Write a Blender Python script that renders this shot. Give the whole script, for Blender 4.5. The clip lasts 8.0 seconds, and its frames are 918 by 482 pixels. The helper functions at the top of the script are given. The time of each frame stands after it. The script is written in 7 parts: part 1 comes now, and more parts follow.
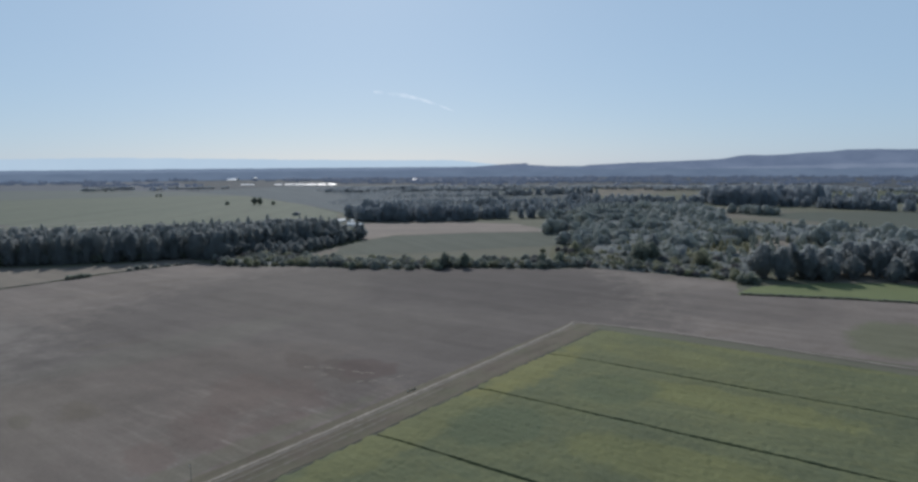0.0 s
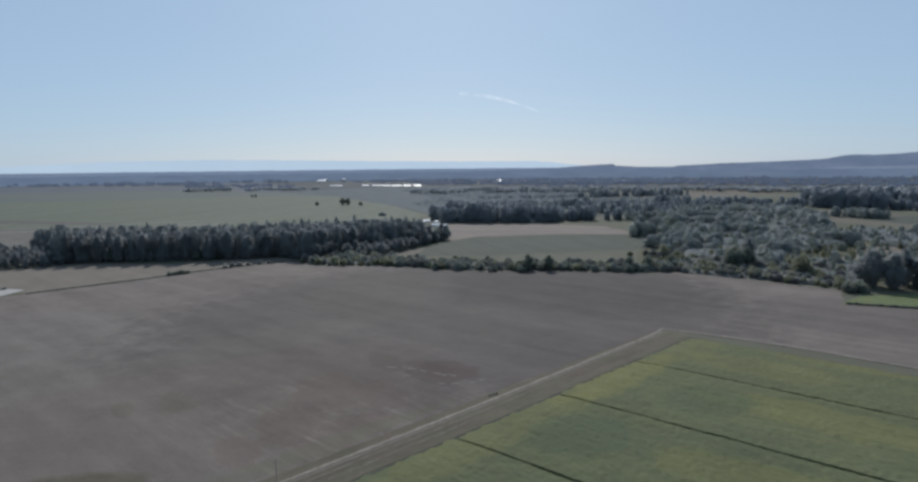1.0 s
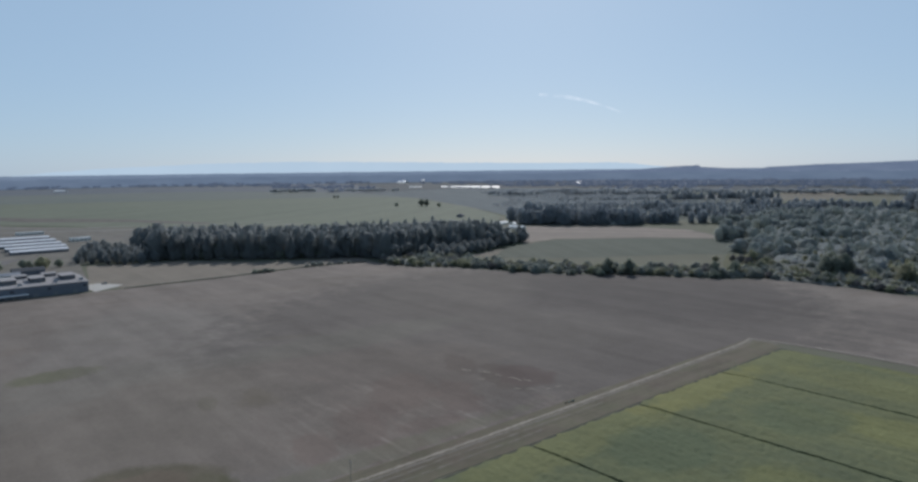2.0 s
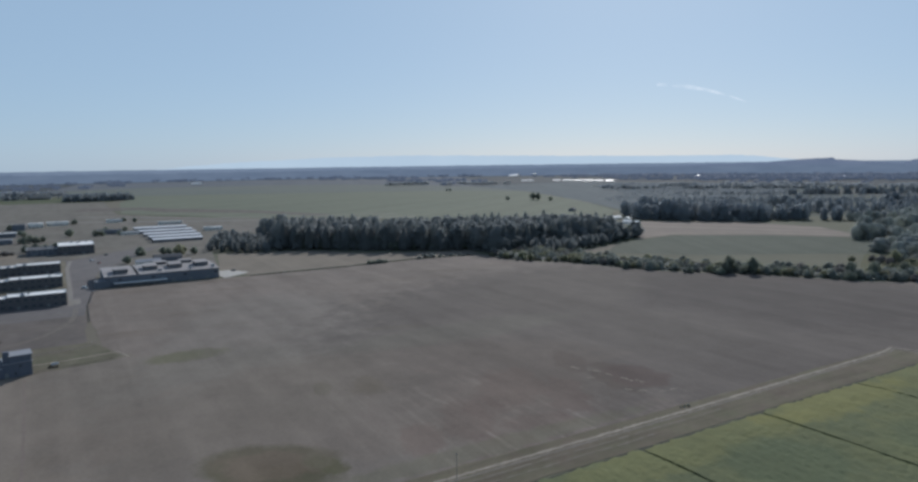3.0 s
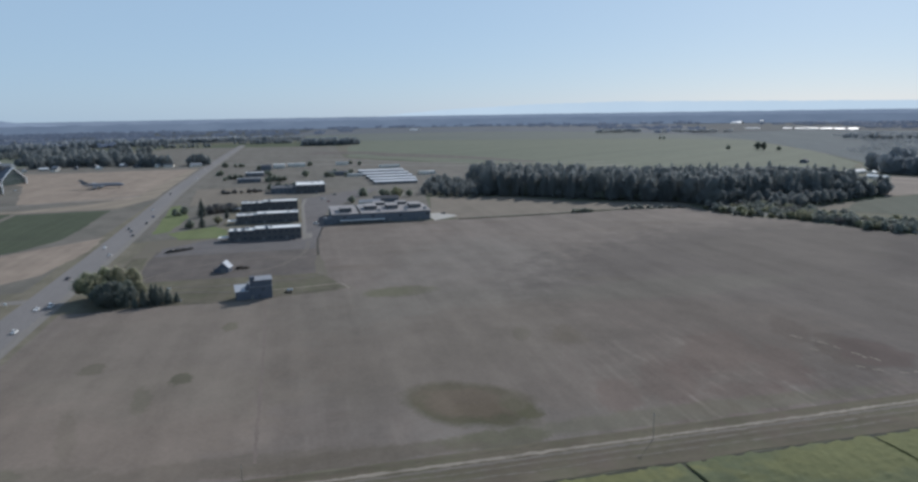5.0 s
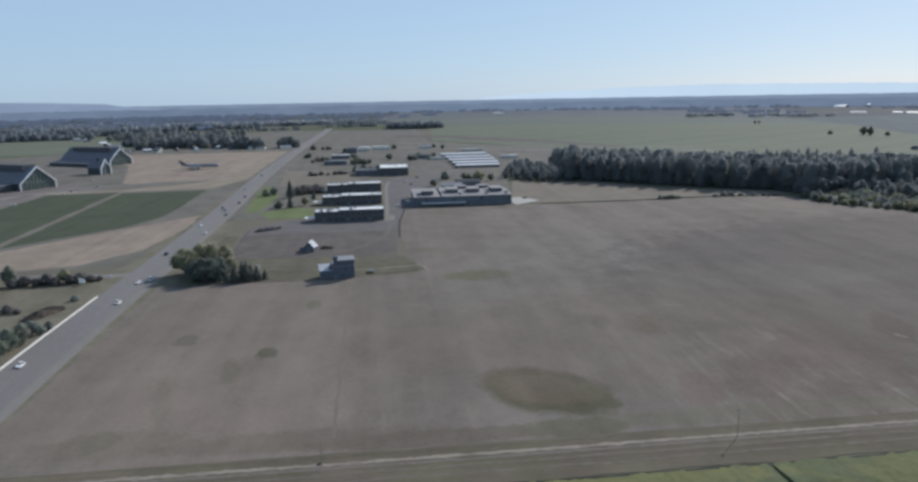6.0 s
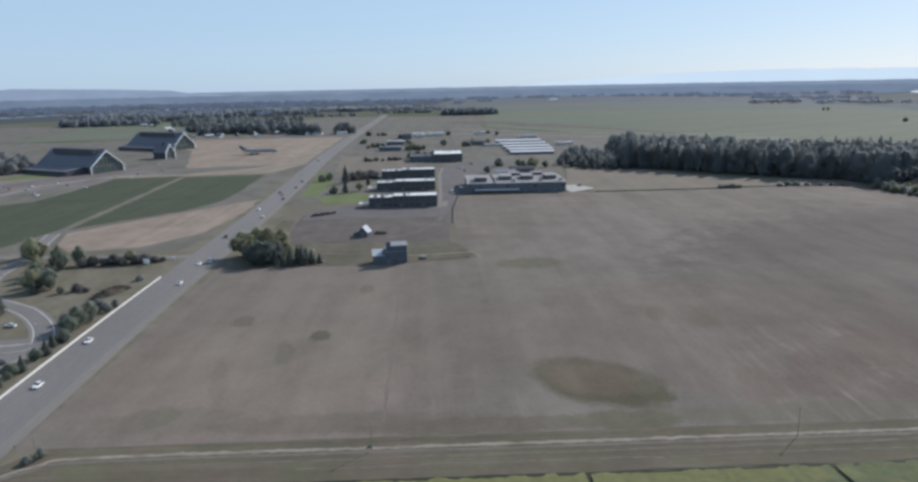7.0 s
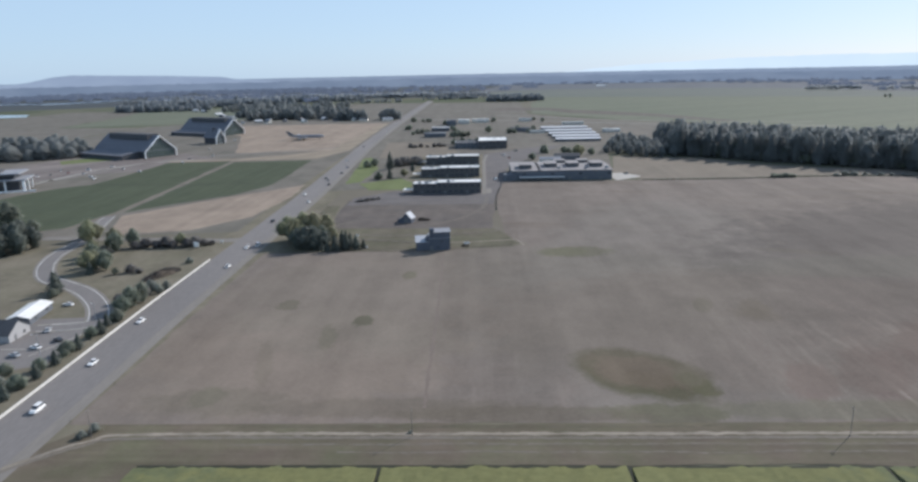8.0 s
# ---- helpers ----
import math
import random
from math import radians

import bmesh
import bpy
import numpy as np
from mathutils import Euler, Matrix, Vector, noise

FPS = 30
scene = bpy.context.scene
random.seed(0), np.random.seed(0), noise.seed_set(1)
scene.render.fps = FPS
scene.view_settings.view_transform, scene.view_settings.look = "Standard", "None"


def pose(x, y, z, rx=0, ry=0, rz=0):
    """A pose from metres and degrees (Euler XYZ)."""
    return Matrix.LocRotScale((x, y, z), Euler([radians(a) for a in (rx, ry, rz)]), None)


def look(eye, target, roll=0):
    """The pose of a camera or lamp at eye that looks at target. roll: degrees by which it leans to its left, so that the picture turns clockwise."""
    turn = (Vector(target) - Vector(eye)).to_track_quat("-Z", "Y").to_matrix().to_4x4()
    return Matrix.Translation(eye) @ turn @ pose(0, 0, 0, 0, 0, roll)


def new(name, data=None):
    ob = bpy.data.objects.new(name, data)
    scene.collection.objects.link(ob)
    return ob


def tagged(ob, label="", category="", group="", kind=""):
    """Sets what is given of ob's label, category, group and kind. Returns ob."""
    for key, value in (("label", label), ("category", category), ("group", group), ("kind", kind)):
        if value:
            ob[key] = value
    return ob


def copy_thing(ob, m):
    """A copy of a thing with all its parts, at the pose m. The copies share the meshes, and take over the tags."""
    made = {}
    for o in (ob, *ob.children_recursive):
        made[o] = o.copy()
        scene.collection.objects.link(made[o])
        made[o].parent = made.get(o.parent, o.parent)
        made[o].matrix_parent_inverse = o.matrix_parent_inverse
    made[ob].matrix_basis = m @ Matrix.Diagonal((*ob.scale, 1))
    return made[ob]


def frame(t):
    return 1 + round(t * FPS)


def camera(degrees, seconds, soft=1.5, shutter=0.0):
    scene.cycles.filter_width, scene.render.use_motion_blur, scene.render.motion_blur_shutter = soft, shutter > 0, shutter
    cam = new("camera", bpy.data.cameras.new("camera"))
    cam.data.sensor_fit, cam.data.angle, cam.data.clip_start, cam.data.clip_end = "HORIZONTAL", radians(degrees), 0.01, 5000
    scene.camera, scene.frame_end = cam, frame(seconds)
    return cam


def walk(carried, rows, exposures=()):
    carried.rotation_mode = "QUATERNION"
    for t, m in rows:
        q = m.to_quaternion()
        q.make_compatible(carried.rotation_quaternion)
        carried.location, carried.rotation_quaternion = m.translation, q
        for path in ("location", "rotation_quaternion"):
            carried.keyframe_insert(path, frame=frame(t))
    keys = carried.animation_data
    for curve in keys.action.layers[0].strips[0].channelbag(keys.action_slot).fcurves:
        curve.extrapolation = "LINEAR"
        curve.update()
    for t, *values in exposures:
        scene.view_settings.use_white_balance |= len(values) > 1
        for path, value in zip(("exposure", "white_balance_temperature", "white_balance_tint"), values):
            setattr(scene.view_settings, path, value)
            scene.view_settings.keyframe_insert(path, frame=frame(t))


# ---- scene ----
EXPOSURES = [(0, 0.0, 6140, 10), (4.5, 0.0, 6140, 10), (5.0, 0.13, 6160, 10.2), (6.5, 0.29, 6220, 11), (8, 0.54, 6330, 12)]
cam = camera(67.85, 8.0, soft=2.8)
PATH = [
    (0, (-3.18, -2.57, 94.92), (76.72, 56.50, 83.62), -0.44),
    (0.5, (-1.55, -1.25, 94.95), (74.76, 62.40, 83.77), -0.50),
    (1, (-0.00, 0.00, 95.00), (72.06, 68.45, 83.96), -0.59),
    (2.5, (3.78, 3.24, 95.05), (61.79, 83.98, 84.29), -0.70),
    (3, (4.58, 4.17, 95.04), (55.11, 89.69, 83.57), -0.78),
    (3.5, (5.27, 5.06, 95.00), (49.87, 93.59, 81.77), -0.78),
    (4, (5.84, 5.82, 94.96), (43.76, 97.11, 79.83), -0.79),
    (4.5, (6.31, 6.56, 94.90), (36.83, 100.29, 78.06), -0.86),
    (5, (6.84, 7.24, 94.83), (29.28, 102.90, 76.23), -0.93),
    (6.5, (7.92, 9.11, 94.36), (14.42, 106.56, 72.90), -1.09),
    (7, (8.07, 9.75, 94.31), (10.92, 107.16, 71.89), -1.15),
    (7.5, (8.17, 10.35, 94.30), (7.86, 107.60, 71.01), -1.20),
    (8, (8.24, 10.92, 94.32), (4.69, 107.89, 70.14), -1.22),
]
walk(cam, [(t, look(eye, target, roll)) for t, eye, target, roll in PATH], exposures=EXPOSURES)
# ---------------------------------------------------------------- light
SUN_AZ, SUN_EL = 45.0, 31.0          # degrees, clockwise from +y; above the horizon
world = bpy.data.worlds.new("world")
scene.world = world
world.use_nodes = True
wn, wl = world.node_tree.nodes, world.node_tree.links
wn.clear()
sky = wn.new("ShaderNodeTexSky")
sky.sky_type, sky.sun_disc = "NISHITA", False
sky.sun_elevation, sky.sun_rotation = radians(SUN_EL), radians(SUN_AZ)
sky.altitude, sky.air_density, sky.dust_density, sky.ozone_density = 100, 0.8, 0.6, 1.5
haze = wn.new("ShaderNodeMix")          # an even pale haze over the clear sky
haze.data_type = "RGBA"
up = wn.new("ShaderNodeSeparateXYZ")   # thick towards the horizon, thin overhead
wl.new(wn.new("ShaderNodeTexCoord").outputs["Generated"], up.inputs[0])
thick = wn.new("ShaderNodeMapRange")
wl.new(up.outputs[2], thick.inputs["Value"])
for slot, amount in (("From Min", 0.32), ("From Max", 0.85), ("To Min", 0.80), ("To Max", 0.20)):
    thick.inputs[slot].default_value = amount
wl.new(thick.outputs[0], haze.inputs[0])
haze.inputs[7].default_value = (3.35, 4.65, 6.0, 1.0)
back = wn.new("ShaderNodeBackground")
back.inputs["Strength"].default_value = 0.10
wout = wn.new("ShaderNodeOutputWorld")
wl.new(sky.outputs[0], haze.inputs[6])
wl.new(haze.outputs[2], back.inputs[0])
wl.new(back.outputs[0], wout.inputs[0])

sun_data = bpy.data.lights.new("sun", "SUN")
sun_data.energy, sun_data.angle, sun_data.color = 3.35, radians(0.6), (1.0, 0.945, 0.875)
sun_way = Vector((math.sin(radians(SUN_AZ)) * math.cos(radians(SUN_EL)),
                  math.cos(radians(SUN_AZ)) * math.cos(radians(SUN_EL)), math.sin(radians(SUN_EL))))
new("sun", sun_data).matrix_world = look(sun_way * 900, (0, 0, 0))


# ---------------------------------------------------------------- materials
def shader(name):
    m = bpy.data.materials.new(name)
    m.use_nodes = True
    nt = m.node_tree
    return m, nt, nt.nodes["Principled BSDF"]


def nd(nt, kind, ins=None, **props):
    n = nt.nodes.new(kind)
    for k, v in props.items():
        if k == "operation":
            n.operation = v
        elif k == "blend_type":
            n.blend_type = v
        elif k == "data_type":
            n.data_type = v
        elif k == "feature":
            n.feature = v
    for k, v in (ins or {}).items():
        if isinstance(v, bpy.types.NodeSocket):
            nt.links.new(v, n.inputs[k])
        else:
            n.inputs[k].default_value = v
    return n


def rgb(c):
    return (c[0], c[1], c[2], 1.0)


def noise_of(nt, vec, scale, detail=4.0, rough=0.55, stretch=(1, 1, 1), turn=0.0):
    if turn:
        vec = nd(nt, "ShaderNodeMapping", {"Vector": vec, "Rotation": (0, 0, radians(turn))}).outputs[0]
    mp = nd(nt, "ShaderNodeMapping", {"Vector": vec, "Scale": stretch})
    return nd(nt, "ShaderNodeTexNoise", {"Vector": mp.outputs[0], "Scale": scale, "Detail": detail, "Roughness": rough}).outputs["Fac"]


def ramp(nt, fac, lo, hi):
    return nd(nt, "ShaderNodeMapRange", {"Value": fac, "From Min": lo, "From Max": hi}).outputs[0]


def blend(nt, fac, a, b):
    n = nd(nt, "ShaderNodeMix", data_type="RGBA")
    for i, v in ((0, fac), (6, a), (7, b)):
        if isinstance(v, bpy.types.NodeSocket):
            nt.links.new(v, n.inputs[i])
        else:
            n.inputs[i].default_value = v if i == 0 else rgb(v)
    return n.outputs[2]


def math_n(nt, op, a, b=0.0):
    return nd(nt, "ShaderNodeMath", {0: a, 1: b}, operation=op).outputs[0]


def coords(nt):
    return nt.nodes.new("ShaderNodeTexCoord").outputs["Object"]


def surface(name, c1, c2, scale=0.5, rough=0.85, fine=6.0, bump=0.3, metal=0.0, vary=0.0, stretch=(1, 1, 1), spec=0.3, dist=0.05):
    """A plain surface: two tones in patches, fine grain, relief, and a shift of tone from object to object."""
    m, nt, b = shader(name)
    co = coords(nt)
    big = ramp(nt, noise_of(nt, co, scale, 5, 0.6, stretch), 0.3, 0.7)
    small = noise_of(nt, co, fine, 3, 0.6, stretch)
    col = blend(nt, big, c1, c2)
    grain = nd(nt, "ShaderNodeHueSaturation", {"Color": col, "Value": nd(nt, "ShaderNodeMapRange", {"Value": small, "To Min": 0.78, "To Max": 1.44}).outputs[0]}).outputs[0]
    if vary:
        info = nt.nodes.new("ShaderNodeObjectInfo")
        grain = nd(nt, "ShaderNodeHueSaturation", {"Color": grain, "Hue": nd(nt, "ShaderNodeMapRange", {"Value": info.outputs["Random"], "To Min": 0.5 - vary * 0.06, "To Max": 0.5 + vary * 0.06}).outputs[0],
                   "Value": nd(nt, "ShaderNodeMapRange", {"Value": info.outputs["Random"], "To Min": 1 - vary, "To Max": 1 + vary}).outputs[0]}).outputs[0]
    nt.links.new(grain, b.inputs["Base Color"])
    b.inputs["Roughness"].default_value, b.inputs["Metallic"].default_value = rough, metal
    b.inputs["Specular IOR Level"].default_value = spec
    if bump:
        bp = nd(nt, "ShaderNodeBump", {"Height": small, "Strength": bump, "Distance": dist})
        nt.links.new(bp.outputs[0], b.inputs["Normal"])
    return m


def field(name, c1, c2, c3, row_turn=0.0, row_gap=3.0, rows=0.15, patch=0.012, streak=None, streak_turn=0.0, streak_at=None, spots=(), bump=0.4, grain=0.16, grain_scale=1.3, mottle=0.10, tram=0.03):
    """A farmed surface: broad tone patches, drill rows along y (turned by row_turn), drawn-out streaks, and weedy spots (x, y, rx, ry, turn, colour)."""
    m, nt, b = shader(name)
    co = coords(nt)
    n1 = ramp(nt, noise_of(nt, co, patch, 6, 0.6), 0.35, 0.68)
    col = blend(nt, n1, c1, c2)
    n2 = ramp(nt, noise_of(nt, co, patch * 6, 4, 0.6), 0.45, 0.8)
    col = blend(nt, math_n(nt, "MULTIPLY", n2, 0.5), col, c3)
    if streak:
        st = ramp(nt, noise_of(nt, co, 0.24, 5, 0.65, (1, 0.06, 1), streak_turn), 0.52, 0.66)
        where = nd(nt, "ShaderNodeMapRange", {"Value": noise_of(nt, co, 0.008, 2, 0.5), "From Min": 0.42, "From Max": 0.6, "To Max": 0.2}).outputs[0]
        if streak_at:
            x, y, r = streak_at
            damp = ramp(nt, noise_of(nt, co, 0.028, 6, 0.65, (0.45, 1.3, 1), 8), 0.52, 0.72)
            col = blend(nt, math_n(nt, "MULTIPLY", damp, 0.55), col, (0.118, 0.096, 0.076))
            clods = ramp(nt, noise_of(nt, co, 0.12, 4, 0.6, (0.5, 1.2, 1)), 0.60, 0.74)
            col = blend(nt, math_n(nt, "MULTIPLY", clods, 0.5), col, (0.125, 0.095, 0.08))
            d = nd(nt, "ShaderNodeVectorMath", {0: co, 1: (x, y, 0)}, operation="DISTANCE").outputs["Value"]
            where = math_n(nt, "ADD", where, nd(nt, "ShaderNodeMapRange", {"Value": d, "From Min": r, "From Max": r * 0.3, "To Max": 0.8}).outputs[0])
            mott = ramp(nt, noise_of(nt, co, 0.11, 5, 0.7, (1, 0.35, 1), streak_turn), 0.45, 0.75)
            near = nd(nt, "ShaderNodeMapRange", {"Value": d, "From Min": r, "From Max": r * 0.4, "To Max": 0.85}).outputs[0]
            col = blend(nt, math_n(nt, "MULTIPLY", mott, near), col, (0.112, 0.078, 0.067))
        col = blend(nt, math_n(nt, "MULTIPLY", st, where), col, streak)
    for x, y, rx, ry, turn, c, amount in spots:
        mp = nd(nt, "ShaderNodeVectorMath", {0: co, 1: (x, y, 0)}, operation="SUBTRACT")
        mp2 = nd(nt, "ShaderNodeMapping", {"Vector": mp.outputs[0], "Rotation": (0, 0, radians(-turn))})
        mp2 = nd(nt, "ShaderNodeMapping", {"Vector": mp2.outputs[0], "Scale": (1 / rx, 1 / ry, 0)})
        d = nd(nt, "ShaderNodeVectorMath", {0: mp2.outputs[0]}, operation="LENGTH").outputs["Value"]
        d = math_n(nt, "ADD", d, math_n(nt, "MULTIPLY", math_n(nt, "SUBTRACT", noise_of(nt, co, max(0.07, 0.9 / min(rx, ry)), 6, 0.7), 0.5), 1.7 if min(rx, ry) < 16 else 0.9))
        msk = nd(nt, "ShaderNodeMapRange", {"Value": d, "From Min": 1.08, "From Max": 0.80, "To Max": amount}).outputs[0]
        col = blend(nt, msk, col, c)
    lines = noise_of(nt, co, 1.0 / row_gap, 2, 0.4, (1, 0.02, 1), row_turn)
    fine = noise_of(nt, co, grain_scale, 5, 0.7)
    val = math_n(nt, "ADD", nd(nt, "ShaderNodeMapRange", {"Value": lines, "From Min": 0.3, "From Max": 0.7, "To Min": 1.07 - rows, "To Max": 1.07 + rows}).outputs[0],
                 nd(nt, "ShaderNodeMapRange", {"Value": fine, "To Min": -grain, "To Max": grain}).outputs[0])
    blots = nd(nt, "ShaderNodeMapRange", {"Value": noise_of(nt, co, 0.055, 6, 0.7, (1, 0.6, 1), row_turn), "From Min": 0.3, "From Max": 0.7, "To Min": -mottle, "To Max": mottle}).outputs[0]
    broad = nd(nt, "ShaderNodeMapRange", {"Value": noise_of(nt, co, 0.035, 3, 0.5, (1, 0.03, 1), row_turn), "From Min": 0.35, "From Max": 0.65, "To Min": -tram, "To Max": tram}).outputs[0]
    val = math_n(nt, "ADD", val, math_n(nt, "ADD", blots, broad))
    col = nd(nt, "ShaderNodeHueSaturation", {"Color": col, "Value": val}).outputs[0]
    nt.links.new(col, b.inputs["Base Color"])
    b.inputs["Roughness"].default_value = 0.95
    b.inputs["Specular IOR Level"].default_value = 0.1
    bp = nd(nt, "ShaderNodeBump", {"Height": math_n(nt, "ADD", fine, math_n(nt, "MULTIPLY", lines, 0.6)), "Strength": bump, "Distance": 0.12})
    nt.links.new(bp.outputs[0], b.inputs["Normal"])
    return m


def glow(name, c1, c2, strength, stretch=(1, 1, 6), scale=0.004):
    """Far distance: a plain backdrop whose glow is haze put into the colour, with faint bands."""
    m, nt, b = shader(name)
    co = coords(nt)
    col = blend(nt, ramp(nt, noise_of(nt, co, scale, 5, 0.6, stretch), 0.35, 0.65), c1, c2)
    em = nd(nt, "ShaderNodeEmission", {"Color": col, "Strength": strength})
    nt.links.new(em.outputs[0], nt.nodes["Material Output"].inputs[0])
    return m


def leaf(name, c1, c2, vary=0.25, thin=0.45, haze_sheen=0.5):
    m, nt, b = shader(name)
    geo, info = nt.nodes.new("ShaderNodeNewGeometry"), nt.nodes.new("ShaderNodeObjectInfo")
    r = math_n(nt, "FRACT", math_n(nt, "ADD", geo.outputs["Random Per Island"], info.outputs["Random"]))
    col = blend(nt, r, c1, c2)
    # Colour value raised by half to lift shaded crowns as haze would.
    col = nd(nt, "ShaderNodeHueSaturation", {"Color": col, "Hue": nd(nt, "ShaderNodeMapRange", {"Value": info.outputs["Random"], "To Min": 0.49, "To Max": 0.52}).outputs[0], "Saturation": 0.74,
             "Value": nd(nt, "ShaderNodeMapRange", {"Value": info.outputs["Random"], "To Min": 1.5 - vary, "To Max": 1.5 + vary}).outputs[0]}).outputs[0]
    nt.links.new(col, b.inputs["Base Color"])
    b.inputs["Roughness"].default_value, b.inputs["Specular IOR Level"].default_value = 0.7, 0.2
    b.inputs["Sheen Weight"].default_value, b.inputs["Sheen Roughness"].default_value = haze_sheen * 0.65, 0.9      # bluish sheen stands in for haze over the shaded crowns
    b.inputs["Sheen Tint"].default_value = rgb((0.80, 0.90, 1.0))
    tr = nd(nt, "ShaderNodeBsdfTranslucent", {"Color": nd(nt, "ShaderNodeHueSaturation", {"Color": col, "Saturation": 0.75, "Value": 2.3}).outputs[0]})
    mix = nd(nt, "ShaderNodeMixShader", {0: thin, 1: b.outputs[0], 2: tr.outputs[0]})
    nt.links.new(mix.outputs[0], nt.nodes["Material Output"].inputs[0])
    return m


def glass(name, c, rough=0.08):
    m, nt, b = shader(name)
    b.inputs["Base Color"].default_value = rgb(c)
    b.inputs["Roughness"].default_value, b.inputs["Specular IOR Level"].default_value = rough, 0.6
    return m


M_PLOUGH = field("ploughed_soil", (0.174, 0.148, 0.128), (0.148, 0.128, 0.110), (0.192, 0.161, 0.138), row_turn=0, row_gap=6.0, rows=0.035,
                 streak=(0.265, 0.228, 0.195), streak_turn=1, streak_at=(164, 222, 112),
                 spots=[(100, 330, 70, 190, -12, (0.166, 0.154, 0.136), 0.4), (-50, 275, 66, 95, 0, (0.184, 0.150, 0.126), 0.65), (470, 110, 60, 60, 0, (0.128, 0.110, 0.098), 0.6), (330, 310, 220, 190, 0, (0.100, 0.087, 0.078), 0.8), (440, 300, 120, 115, 0, (0.088, 0.076, 0.069), 0.85), (-60, 230, 60, 50, 0, (0.185, 0.154, 0.124), 0.5), (10, 300, 130, 80, 0, (0.150, 0.136, 0.111), 0.4), (250, 300, 120, 60, -20, (0.132, 0.115, 0.10), 0.4), (60, 186, 18, 6, 0, (0.108, 0.10, 0.070), 0.8), (58, 213.5, 17, 25, 52, (0.074, 0.072, 0.042), 0.95), (56, 214, 11.5, 18, 52, (0.116, 0.090, 0.064), 0.75), (73, 205, 5, 9, 20, (0.082, 0.082, 0.044), 0.8),
                        (165, 236, 15, 25, -35, (0.118, 0.086, 0.074), 0.6), (130, 213, 10, 20, -25, (0.120, 0.088, 0.077), 0.55), (180, 216, 9, 22, -30, (0.122, 0.088, 0.077), 0.55), (108, 207, 8, 16, -20, (0.136, 0.10, 0.086), 0.6), (213, 221, 11, 22, -22, (0.088, 0.073, 0.063), 0.95),
                        (116, 272, 6, 13, -20, (0.115, 0.10, 0.076), 0.7), (170, 358, 20, 5, -20, (0.12, 0.104, 0.085), 0.6), (72, 210, 5, 9, -20, (0.11, 0.10, 0.07), 0.5), (114, 265, 9, 8, 0, (0.12, 0.105, 0.08), 0.6), (58, 362, 19, 11, 0, (0.12, 0.112, 0.078), 0.7), (50, 363, 16, 9, 5, (0.12, 0.115, 0.075), 0.6),
                        (-39.3, 261.6, 4.2, 6.5, 0, (0.078, 0.076, 0.050), 0.7), (-49.5, 245, 3.5, 12, 8, (0.108, 0.104, 0.07), 0.4), (-27, 322.7, 3.5, 7, 0, (0.105, 0.10, 0.066), 0.6), (97, 277, 4, 10, -20, (0.105, 0.10, 0.07), 0.6), (-66, 222, 3, 20, 14, (0.12, 0.105, 0.078), 0.3), (20, 186, 40, 5, 0, (0.115, 0.098, 0.075), 0.6), (120, 260, 120, 70, 0, (0.148, 0.12, 0.098), 0.4),
                        (-74, 280.4, 5, 7, 0, (0.105, 0.095, 0.07), 0.7), (-75.8, 197.6, 6, 7, 0, (0.105, 0.102, 0.07), 0.55), (152, 197, 14, 9, -20, (0.122, 0.092, 0.078), 0.45), (143, 221, 9, 13, -25, (0.120, 0.090, 0.077), 0.45), (221, 218, 13, 17, -20, (0.098, 0.075, 0.066), 0.8), (210, 250, 9, 16, -25, (0.105, 0.085, 0.072), 0.7), 
                        (-20, 190, 46, 6, 0, (0.125, 0.107, 0.084), 0.5),
                        (-72, 194, 22, 9, 0, (0.122, 0.108, 0.084), 0.45), (200, 330, 80, 20, 0, (0.13, 0.118, 0.098), 0.6), (330, 400, 90, 60, 30, (0.120, 0.104, 0.090), 0.7),
                        (420, 20, 46, 26, 5, (0.112, 0.12, 0.068), 0.7), (120, 188, 80, 6, 0, (0.122, 0.118, 0.080), 0.45), (0, 380, 30, 8, 0, (0.12, 0.12, 0.075), 0.5)], grain=0.24, grain_scale=0.7, mottle=0.14, tram=0.10)
M_CROP = field("green_crop", (0.114, 0.124, 0.064), (0.092, 0.105, 0.061), (0.142, 0.143, 0.067), row_turn=0, row_gap=4.0, rows=0.05, patch=0.03, streak=(0.175, 0.168, 0.066), streak_turn=3,
               spots=[(292, 88, 62, 62, 0, (0.165, 0.162, 0.068), 0.2), (180, 150, 70, 12, 0, (0.185, 0.178, 0.068), 0.3), (262, 152, 44, 12, 0, (0.205, 0.190, 0.066), 0.45), (325, 150, 30, 16, 0, (0.19, 0.182, 0.068), 0.25), (318, 110, 16, 34, 0, (0.17, 0.165, 0.065), 0.27), (268, 70, 14, 50, 0, (0.19, 0.185, 0.062), 0.30),
                      (200, 60, 16, 46, 0, (0.19, 0.185, 0.062), 0.30), (345, 70, 5, 60, 0, (0.185, 0.178, 0.068), 0.30), (196, 128, 22, 18, 0, (0.085, 0.104, 0.060), 0.7), (258, 110, 20, 18, 0, (0.085, 0.104, 0.060), 0.6), (20, 156, 90, 7, 0, (0.18, 0.172, 0.068), 0.45)], bump=0.8, grain=0.30, grain_scale=0.6)
M_LUSH = field("lush_grass", (0.124, 0.150, 0.068), (0.136, 0.158, 0.074), (0.158, 0.168, 0.080), row_gap=5, rows=0.04, patch=0.03)
